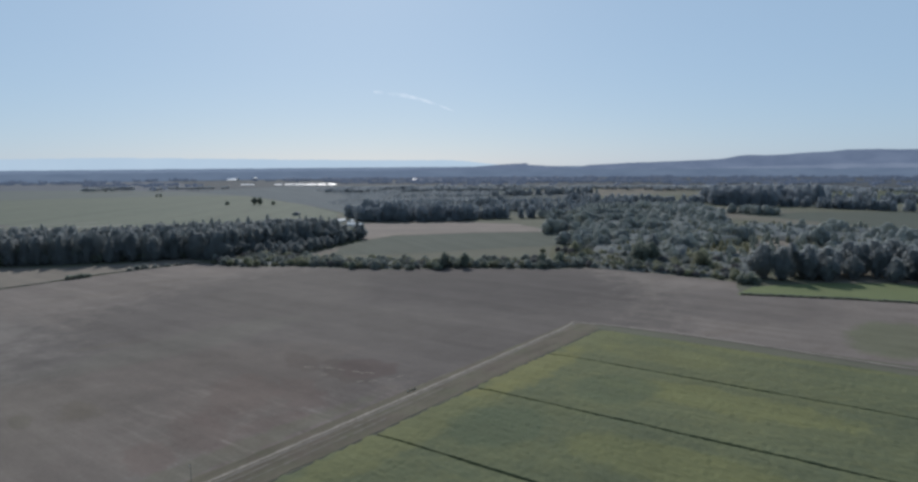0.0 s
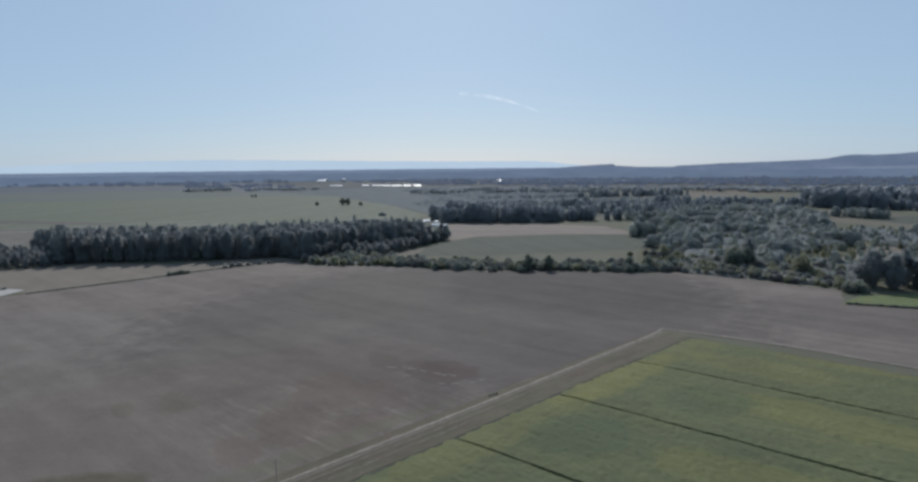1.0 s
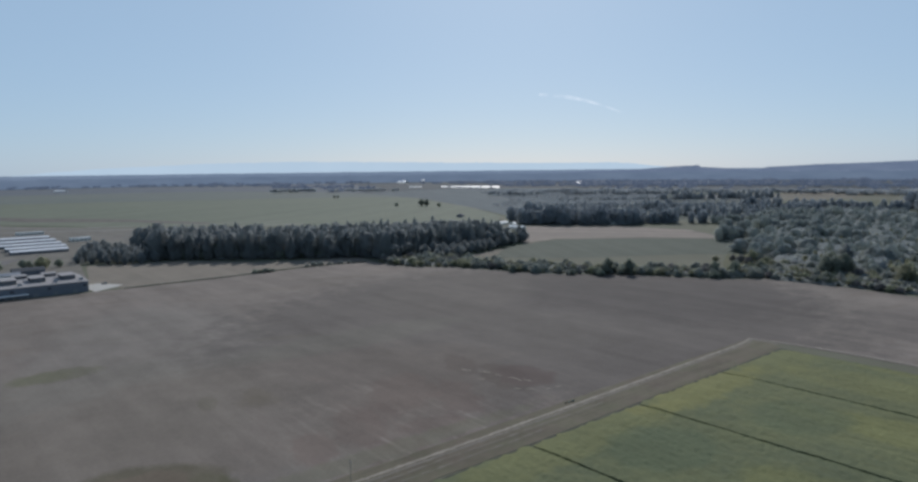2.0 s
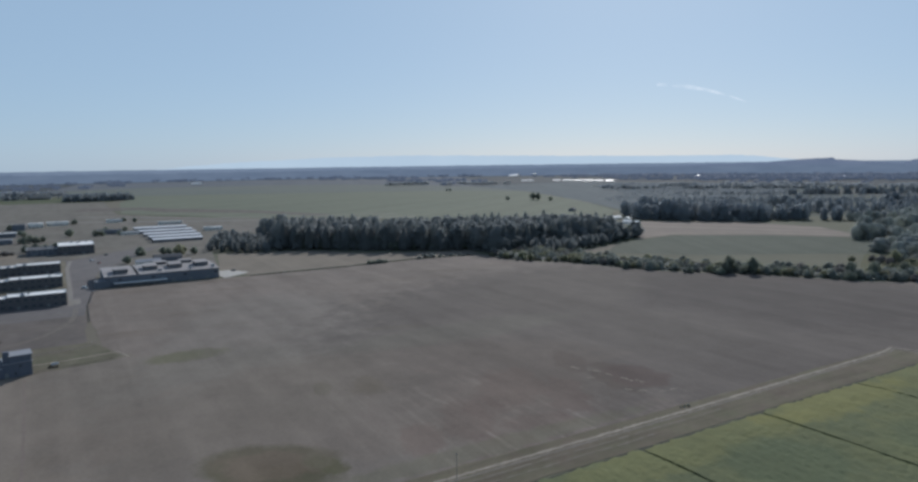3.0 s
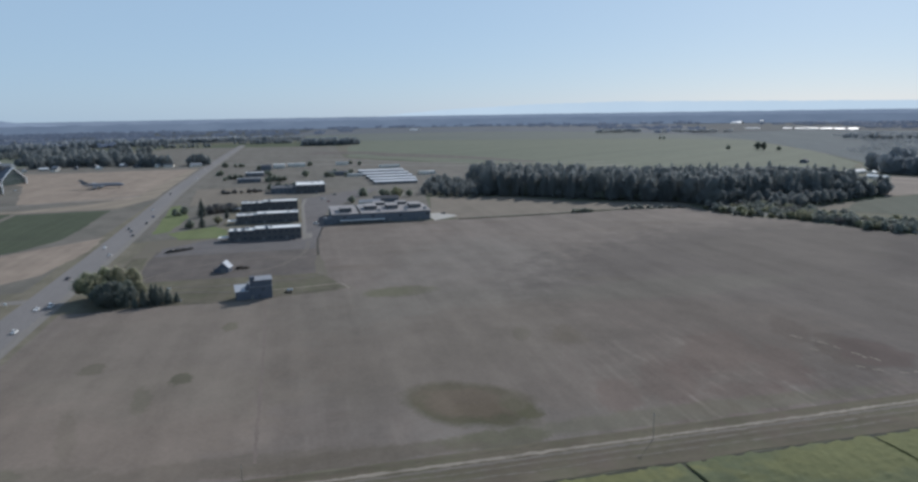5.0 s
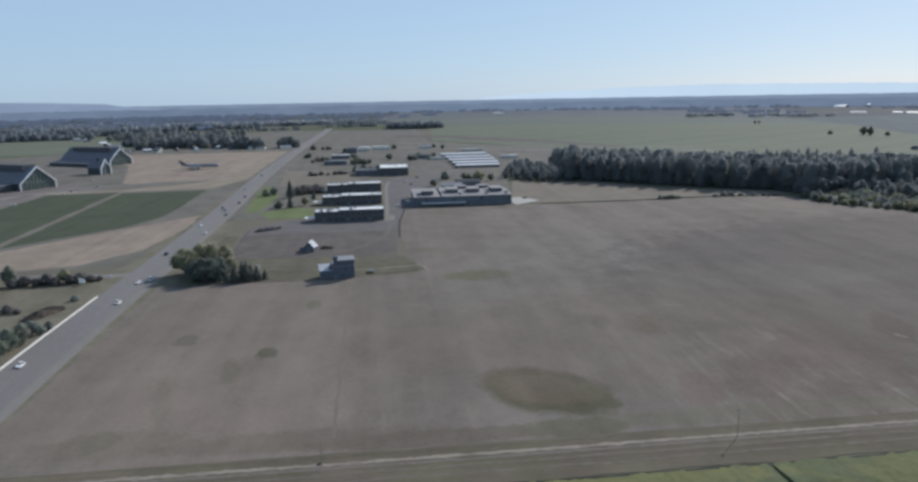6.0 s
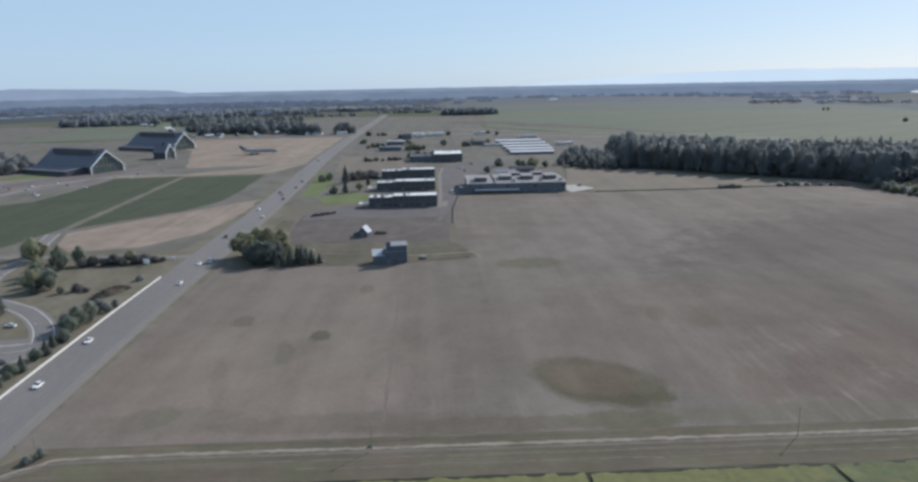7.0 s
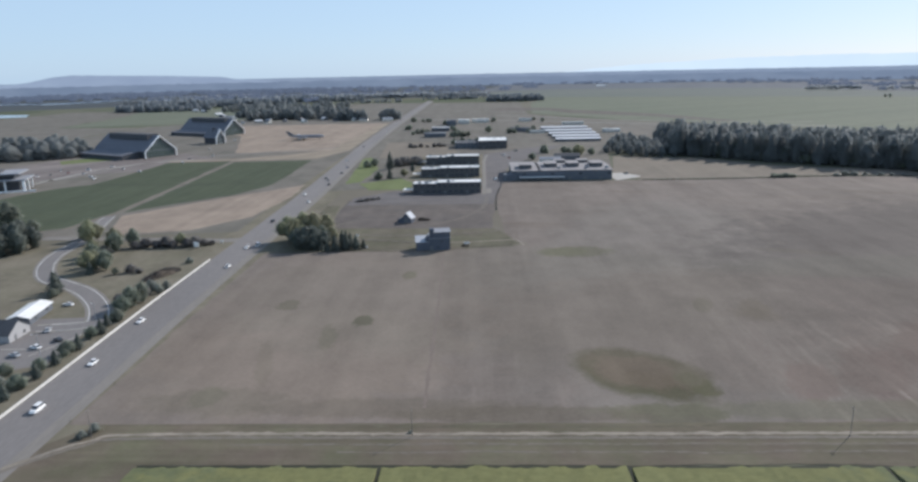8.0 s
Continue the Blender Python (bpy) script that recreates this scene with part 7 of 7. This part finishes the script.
for colour, kind, x, y, turn in (("silver", "pickup_truck", 33, 790, 60), ("red", "car", 38, 764, 20), ("black", "car", 48, 828, 80), ("white", "van", 20, 612, 30), ("black", "car", 139, 634, 70), ("white", "car", 55, 700, 90), ("grey", "car", 64, 702, 90),
                                 ("white", "car", -154, 236, 70), ("silver", "car", -157, 229, 70), ("white", "car", -169, 226, 70), ("black", "car", -150, 243, 60), ("white", "van", -172, 222, 75), ("white", "car", -170, 283, 80), ("silver", "car", -160, 253, 20),
                                 ("white", "van", -455, 660, 20), ("silver", "car", -446, 668, 20), ("white", "car", -437, 676, 20), ("grey", "car", -428, 683, 20), ("white", "pickup_truck", -470, 690, 30), ("black", "car", -480, 700, 30), ("white", "van", -410, 720, 70), ("white", "car", -396, 742, 70), ("silver", "van", -372, 720, 15), ("white", "car", -330, 770, 50), ("white", "van", -318, 830, 20), ("white", "car", -378, 668, 60), ("white", "pickup_truck", -367, 655, 10), ("silver", "car", -398, 690, 40), ("white", "car", -345, 700, 70), ("red", "car", -420, 700, 30), ("white", "car", -440, 720, 30), ("grey", "car", -335, 800, 20), ("white", "car", -352, 905, 20), ("white", "van", -362, 1030, 40)):
    park(colour, kind, x, y, turn, 0.13)

# ---------------------------------------------------------------- poles, lamps, signs
M_POST = surface("silvered_wood", (0.24, 0.215, 0.185), (0.19, 0.17, 0.148), 0.8, 0.9, 5.0, 0.3)


def utility_pole(x, y, h=10.0):
    th = thing("utility_pole", (x, y, 0), 0, "weathered wooden utility pole beside the farm track", "utility pole", "utility poles")
    part("post", tube(0.12, 0.07, -0.5, h, 8), M_POST, th)
    part("crossarm", boxes((-0.05, 0.05, -0.8, 0.8, h - 0.9, h - 0.78)), M_POST, th)
    for yy in (-0.7, -0.25, 0.25, 0.7):
        part("insulator", tube(0.05, 0.03, h - 0.75, h - 0.55, 6, 0, yy), M_STEEL, th)
    return th


for x in (-98.5, -11.3, 103.2):
    utility_pole(x, 174.3, 8.5)


def street_lamp(x, y, turn, h=9.0):
    th = thing("street_lamp", (x, y, 0), turn, "tall pale steel parking-lot lamp", "street lamp", "street lamps")
    part("post", tube(0.12, 0.07, -0.1, h, 8), M_STEEL, th)
    part("arm", boxes((-0.05, 1.6, -0.05, 0.05, h - 0.12, h)), M_STEEL, th)
    part("lamp_head", boxes((1.2, 1.9, -0.16, 0.16, h - 0.22, h - 0.08)), M_WHITE, th)


street_lamp(-147, 228, 200)
street_lamp(-160, 214, 20)
street_lamp(-146, 262, 150, 8.0)


def road_sign(x, y, w, h, label):
    th = thing("road_sign", (x, y, 0), -15, label, "sign", "road signs")
    for s in (-1, 1):
        part("post", boxes((s * w * 0.35 - 0.06, s * w * 0.35 + 0.06, -0.06, 0.06, -0.2, 1.2)), M_STEEL, th)
    part("panel", boxes((-w / 2, w / 2, -0.12, 0.12, 1.0, 1.0 + h)), M_WHITE, th)


road_sign(-154, 380, 3.4, 2.6, "white blank-looking sign panel at the lane entrance")
road_sign(-143, 390, 1.6, 1.0, "small pale sign at the side road")
road_sign(-66, 400, 2.2, 1.0, "low white sign board in rough grass")

# ---------------------------------------------------------------- nearer trees and shrubs
def plant_at(proto, x, y, s, turn=0.0, sx=1.0):
    m = pose(x, y, 0, 0, 0, turn) @ Matrix.Diagonal((s * sx, s * sx, s, 1))
    if proto in USED:
        copy_thing(proto, Matrix()).matrix_basis = m
    else:
        USED.append(proto)
        proto.matrix_basis = m


# roadside clump by the barn
for x, y, s, p in ((-105, 394, 0.96, OLIVE[0]), (-97, 399, 1.04, OLIVE[1]), (-90, 393, 1.09, OLIVE[0]), (-99, 386, 1.00, OLIVE[1]), (-84, 399, 0.96, OLIVE[1]), (-93, 381, 0.78, OLIVE[0]), (-88, 379, 0.5, BROAD[0]), (-83, 384, 0.62, BROAD[1]), (-78, 386, 0.66, OLIVE[1])):
    plant_at(p, x, y, s, x * 37 % 360)
DUSKY = [tree("broadleaf_tree", broad_crown(s, 12.5, w, 60, 0.8, 16, 0.02), 7, 0.35, M_YEW, "dense blackish-green roadside tree", "tree", "roadside trees", 5, s) for s, w in ((71, 5.0), (72, 4.4))]
YEW = [tree("conifer", conifer_crown(s, 11, w, 18, 46, 0.8), 9, 0.3, M_YEW, "small dark roadside conifer", "tree", "small conifers", 0, s) for s, w in ((51, 3.6), (52, 4.2))]
plant_at(YEW[0], -67, 372, 1.0, 0, 0.9)
for x, y, s, k in ((-73, 371, 0.8, 1), (-77, 369, 0.62, 0), (-62, 374, 0.72, 1), (-70, 377, 0.9, 0), (-58, 375, 0.5, 0), (-66, 378, 0.75, 1), (-81, 372, 0.6, 1)):
    plant_at(YEW[k], x, y, s, x * 53 % 360)
for x, y, s, k in ((-85, 375, 0.43, 1), (-90, 374, 0.46, 0), (-95, 377, 0.40, 2), (-80, 377, 0.34, 0), (-88, 379, 0.44, 2)):
    plant_at(DUSKY[k % 2], x, y, s * 2.2, x * 53 % 360, 1.1)
# trees by the long blocks
for x, y, s, k in ((-84, 690, 1.6, 0), (-76, 626, 1.0, 1), (-60, 674, 0.85, 0)):
    plant_at(YEW[k], x, y, s, 30, 0.85)
plant_at(OLIVE[1], -64, 635, 0.52, 70, 1.3)
for x, y, s in ((-79, 711, 1.5), (-73, 716, 1.7), (-67, 719, 1.4), (-61, 723, 1.6), (-57, 727, 1.2), (-83, 887, 1.0), (-77, 884, 0.7), (-70, 890, 0.9), (-62, 888, 0.6), (-53, 893, 0.9), (-46, 890, 1.0), (-40, 895, 0.7)):
    plant_at(SCRUB[2], x, y, s, (x * 41 + y) % 360, 1.25)
for x, y, s, p in ((-86, 626, 0.85, DARKB[0]), (-103, 714, 1.0, DARKB[1]), (-110, 707, 0.9, DARKB[0]), (62, 744, 0.95, DARKB[1]), (80, 806, 1.15, DARKB[0]), (102, 800, 1.0, DARKB[1]), (108, 803, 0.8, DARKB[0]), (114, 772, 0.85, OLIVE[0]), (119, 778, 0.7, OLIVE[1]), (131, 783, 0.95, DARKB[1]),
                   (-123, 1345, 1.2, DARKB[0]), (-104, 1338, 0.8, DARKB[1]), (-96, 1344, 0.9, DARKB[0]), (-90, 1340, 0.7, DARKB[1]), (-112, 1160, 1.1, DARKB[1]), (-117, 1166, 0.8, DARKB[0]), (-92, 1088, 0.9, DARKB[0]), (-84, 1086, 1.0, DARKB[1]), (-98, 1070, 0.7, DARKB[0]), (-78, 1092, 0.8, DARKB[0]),
                   (19, 1085, 1.3, DARKB[1]), (-32, 1022, 1.1, DARKB[0]), (-26, 1028, 1.2, DARKB[1]), (-19, 1024, 1.0, DARKB[0]), (-12, 1030, 0.9, DARKB[1]), (-37, 1030, 0.8, DARKB[1]), (-28, 918, 1.0, DARKB[0]), (-18, 922, 1.1, DARKB[1]), (-8, 920, 0.9, DARKB[0]), (2, 924, 1.0, DARKB[1]),
                   (50, 1064, 1.1, DARKB[1]), (58, 1070, 0.9, DARKB[0]), (66, 1120, 1.0, DARKB[0]), (80, 1066, 0.8, DARKB[1]), (90, 1112, 1.0, DARKB[1]), (-58, 1268, 1.0, DARKB[0]), (-40, 1150, 0.9, DARKB[0]), (-36, 1120, 1.0, DARKB[1]), (30, 1320, 1.0, DARKB[0]), (120, 1290, 1.0, DARKB[1]), (106, 1330, 0.9, DARKB[0])):
    plant_at(p, x, y, s, (x * 41 + y) % 360)
# lone trees on the pale pasture
for x, y, s, p in ((1119, 1943, 0.6, BROAD[0]), (983, 1417, 1.1, DARKB[0]), (1016, 1356, 1.0, BROAD[1]), (1024, 1346, 1.0, BROAD[0]), (1039, 1316, 1.2, DARKB[1]), (1110, 1950, 0.55, BROAD[2])):
    plant_at(p, x, y, s, x % 360)
# hedge between the ploughed field and the stubble
hedge = thing("hedge", (0, 0, 0), 0, "thin dark hedge and ditch across the field", "hedge")
bm = bmesh.new()
hr = random.Random(5)
for k in range(260):
    q = k / 259
    x = 146 + 235 * q
    y = 598 + (6 if 0.4 < q < 0.85 else 0) * math.sin(math.pi * min(1, max(0, (q - 0.4) / 0.45)))
    v, f = leaf_quads(hr, [(x, y + hr.uniform(-0.4, 0.4), 0.45, hr.uniform(0.5, 0.9), 0.8)], 9, 0.35)
    vs = [bm.verts.new(p) for p in v]
    for q4 in f:
        bm.faces.new([vs[i] for i in q4])
part("leafage", bm, M_BROAD, hedge)
part("bank", loft([[(146, 597.2, -0.1), (146, 599.0, -0.1), (146, 598.6, 0.5), (146, 597.6, 0.5)], [(240, 597.5, -0.1), (240, 599.5, -0.1), (240, 599.0, 0.5), (240, 598.0, 0.5)], [(310, 603, -0.1), (310, 605, -0.1), (310, 604.5, 0.5), (310, 603.5, 0.5)], [(381, 597, -0.1), (381, 599, -0.1), (381, 598.6, 0.5), (381, 597.6, 0.5)]]), M_BED, hedge)
for x, y, s in ((312, 603, 0.6), (320, 605, 0.9), (328, 606, 0.8), (336, 603, 0.6), (348, 601, 0.6), (356, 599, 0.6), (366, 598, 0.5)):
    plant_at(SHRUB[int(x) % 3], x, y, s * 0.8, x * 31 % 360, 1.5)
# row of shrubs between barrier and court, and the lane's trees
for x, y, s, p in ((-138.5, 264, 0.62, DARKB[0]), (-139.5, 258, 0.5, YEW[0]), (-137.5, 250, 0.55, YEW[1]), (-139, 246, 0.55, DARKB[1]), (-137.5, 235, 0.55, YEW[0]), (-139.5, 231, 0.6, DARKB[0]), (-138, 222, 0.5, YEW[1]), (-140, 217, 0.55, DARKB[1]), (-137.5, 211, 0.55, YEW[0]), (-139, 204, 0.6, DARKB[0]), (-138, 196, 0.5, YEW[1]),
                   (-143, 303, 0.8, SHRUB[1]), (-138, 299, 0.7, SHRUB[2]), (-137.5, 306, 0.6, SHRUB[0]), (-145, 349, 0.5, SHRUB[1]),
                   (-149, 213, 0.55, DARKB[1]), (-152, 206, 0.6, DARKB[0]), (-146, 205, 0.6, SHRUB[0]), (-155, 198, 0.6, DARKB[1]), (-146, 195, 0.7, SHRUB[1]), (-160, 191, 0.7, DARKB[0]),
                   (-140.5, 279, 0.52, BROAD[0]), (-139, 286, 0.50, BROAD[2]), (-141, 273, 0.40, BROAD[1]), (-146, 291, 0.9, SCRUB[2]), (-143, 295, 0.8, SCRUB[2]), (-148, 285, 0.8, SCRUB[2]),
                   (-230, 405, 0.8, OLIVE[0]), (-222, 400, 0.7, OLIVE[1]), (-208, 389, 0.9, SCRUB[0]), (-203, 384, 0.75, OLIVE[1]), (-192, 384, 0.6, BROAD[0]), (-189, 380, 0.8, SCRUB[2]), (-184, 383, 1.0, SCRUB[2]), (-178, 382, 0.8, SCRUB[2]), (-173, 384, 1.1, SCRUB[2]), (-168, 382, 0.8, SCRUB[2]), (-165, 386, 0.5, OLIVE[0]), (-161, 384, 0.9, SCRUB[2]), (-157, 386, 1.0, SCRUB[2]), (-152, 386, 0.7, SCRUB[2]), (-148, 388, 0.5, SCRUB[2]),
                   (-222, 391, 0.8, OLIVE[1]), (-197, 374, 0.62, BROAD[0]), (-205, 365, 0.62, OLIVE[0]), (-200, 356, 0.5, BROAD[1]), (-190, 334, 0.72, OLIVE[0]), (-187, 330, 0.6, YEW[1]), (-183, 337, 0.56, BROAD[1]), (-193, 345, 0.55, OLIVE[1]), (-186, 343, 0.5, BROAD[0]), (-174, 329, 0.45, DARKB[1]), (-168, 333, 0.75, SCRUB[2]), (-163, 331, 0.5, SCRUB[2]),
                   (-186, 300, 0.95, YEW[1]), (-188, 305, 0.75, YEW[0]), (-184, 295, 0.5, DARKB[0]),
                   (-252, 372, 1.1, DUSKY[0]), (-258, 380, 1.25, DUSKY[1]), (-264, 370, 1.15, DUSKY[0]), (-251, 385, 1.0, DUSKY[1]), (-262, 391, 1.2, DUSKY[0]), (-272, 380, 1.3, DUSKY[1]), (-267, 386, 1.1, DUSKY[0]), (-258, 366, 1.0, DUSKY[1]), (-268, 360, 0.8, OLIVE[1]),
                   (-281, 430, 0.9, DARKB[0]), (-292, 424, 1.1, BROAD[0]), (-300, 416, 1.0, BROAD[1]), (-284, 418, 0.9, DARKB[1]), (-310, 425, 1.1, BROAD[2]), (-320, 415, 1.1, BROAD[0]), (-296, 404, 0.9, DARKB[0]), (-306, 404, 1.0, BROAD[1]), (-275, 405, 0.7, DARKB[1])):
    plant_at(p, x, y, s, (x * 29 + y * 7) % 360, 1.1 if p in SCRUB or -142 < x < -138 and 270 < y < 290 else 1.0)


def branch_pile(line, height, label, seed):
    """Cut branches thrown on a long heap: a low mound under many crossing tapered sticks."""
    th = thing("branch_pile", (*line[0], 0), 0, label, "pile")
    r, bm, mound = random.Random(seed), bmesh.new(), []
    (xa, ya), (xb, yb) = line
    d = Vector((xb - xa, yb - ya, 0))
    side = Vector((-d.y, d.x, 0)).normalized()
    for k in range(9):
        q = k / 8
        half, top = 3.4 * (0.4 + math.sin(math.pi * q)) * r.uniform(0.8, 1.2), height * 0.55 * (0.25 + math.sin(math.pi * q)) * r.uniform(0.8, 1.2)
        mound.append([tuple(d * q + side * half * c + Vector((0, 0, z))) for c, z in ((-1, -0.2), (-0.6, top * 0.7), (0, top), (0.55, top * 0.75), (1, -0.2))])
    part("mound", loft(mound), M_BARK, th)
    for _ in range(420):
        q, c = r.uniform(0.02, 0.98), r.uniform(-1, 1)
        p = d * q + side * c * 3.2 + Vector((0, 0, height * (0.2 + 0.6 * math.sin(math.pi * q)) * (1 - 0.7 * abs(c))))
        way = (d.normalized() * r.uniform(-0.6, 1) + side * r.uniform(-0.8, 0.8) + Vector((0, 0, r.uniform(-0.15, 0.55)))).normalized() * r.uniform(1.2, 3.2)
        u = way.orthogonal().normalized() * r.uniform(0.05, 0.16)
        w = way.cross(u).normalized() * u.length
        a = [bm.verts.new(p - way * 0.5 + o) for o in (u, w, -u - w)]
        b = [bm.verts.new(p + way * 0.5 + o * 0.4) for o in (u, w, -u - w)]
        for i in range(3):
            bm.faces.new((a[i], a[(i + 1) % 3], b[(i + 1) % 3], b[i]))
    part("brushwood", bm, M_BRANCH, th, "tangled dark brown branches")


M_BRANCH = surface("dead_branches", (0.070, 0.064, 0.062), (0.105, 0.095, 0.090), 0.4, 0.95, 4.0, 0.3)
branch_pile([(-153.5, 317), (-145.5, 337)], 4.0, "long heap of cut brown branches on the roadside grass", 31)
# single weeds and bushes along the farm track
for x, y, s, k in ((206, 179.3, 0.14, 2), (208, 179.2, 0.14, 0), (210, 179.0, 0.15, 1), (-99, 177, 0.45, 0), (-101, 174, 0.35, 1), (-12, 176, 0.15, 1)):
    plant_at(SHRUB[k], x, y, s, x * 17 % 360)


def post(x, y, h=1.1):
    th = thing("marker_post", (x, y, 0), 0, "short weathered marker post at a ditch end", "post", "marker posts")
    part("shaft", tube(0.07, 0.06, -0.3, h, 6), M_BARK, th)


for x in (-112,):
    for y in (182, 206):
        post(x + 3, y)

for proto in CONIFER + TALL + WIDE + BROAD + OLIVE + SHRUB + SCRUB + DARKB + YEW + DUSKY:
    if proto not in USED:
        for ob in (*proto.children, proto):
            bpy.data.objects.remove(ob)


def hedge_line(points, tall, label, seed, gap=0.5, material=None):
    """A continuous low hedge of leaf clumps along a plan line."""
    th = thing("hedge", (points[0][0], points[0][1], 0), 0, label, "hedge")
    r, v, f = random.Random(seed), [], []
    for (xa, ya), (xb, yb) in zip(points, points[1:]):
        n = int(math.hypot(xb - xa, yb - ya) / gap)
        for k in range(n):
            q = k / n
            h = tall * r.uniform(0.7, 1.2)
            vv, ff = leaf_quads(r, [(xa + (xb - xa) * q - points[0][0] + r.uniform(-0.6, 0.6), ya + (yb - ya) * q - points[0][1] + r.uniform(-0.6, 0.6), h * 0.5, h * 0.55, 0.9)], 10, 0.4 * tall)
            f += [tuple(i + len(v) for i in t) for t in ff]
            v += vv
    c = new("leafage", crown_mesh("leafage", v, f, material or M_BROAD))
    c.parent = th


hedge_line([(503, 121), (514, 90), (526, 56), (536, 17), (548, -160)], 1.6, "dark ragged hedge along the field ditch", 3, 0.8)
hedge_line([(256, 600), (276, 599.5)], 3.2, "elongated dark bush on the field boundary", 6, 0.7)
hedge_line([(17.5, 476), (18.5, 530), (25, 592)], 0.7, "thin dark weedy fence line beside the field", 9, 1.1, M_TWIG)
hedge_line([(-86, 513), (-70, 524)], 2.2, "short dull brown hedge on the gravel lot", 4, 0.7, M_TWIG)


def brush_pile(x, y, w, h):
    th = thing("brush_pile", (x, y, 0), 0, "low brown pile of brush and soil", "pile")
    r = random.Random(8)
    v, f = leaf_quads(r, [(r.uniform(-w, w) * 0.6, r.uniform(-1, 1) * w * 0.3, h * 0.2, h * r.uniform(0.6, 1.0), 0.7) for _ in range(7)], 60, 0.5)
    c = new("brush", crown_mesh("brush", v, f, M_BARK))
    c.parent = th


brush_pile(-31, 447, 5.0, 2.0)
brush_pile(-2, 377, 3.0, 0.8)

# pale straw left in broken lines on the ploughed soil
for k, pts in enumerate(([(205, 243), (207, 238)], [(209, 236), (211, 231), (212, 229)], [(212, 227), (212, 223)], [(213, 219), (214, 217), (214, 212)], [(204, 207), (206, 204)], [(207, 202.5), (210, 200)], [(214, 197), (217, 196)], [(219, 196.5), (222, 195.5)], [(216, 213), (217, 208)], [(201, 227), (203, 224)])):
    line = smooth_line(pts, 6)
    line = [(x + 0.5 * noise.noise(Vector((x, y, 3))), y) for x, y in line]
    tagged(new("ground_straw_line", as_mesh("straw", ragged(line, -0.35, 0.35, 0.12, 0.6, 0.5, k), M_RUT)), "broken pale line of straw on bare soil", "straw", kind="structure")
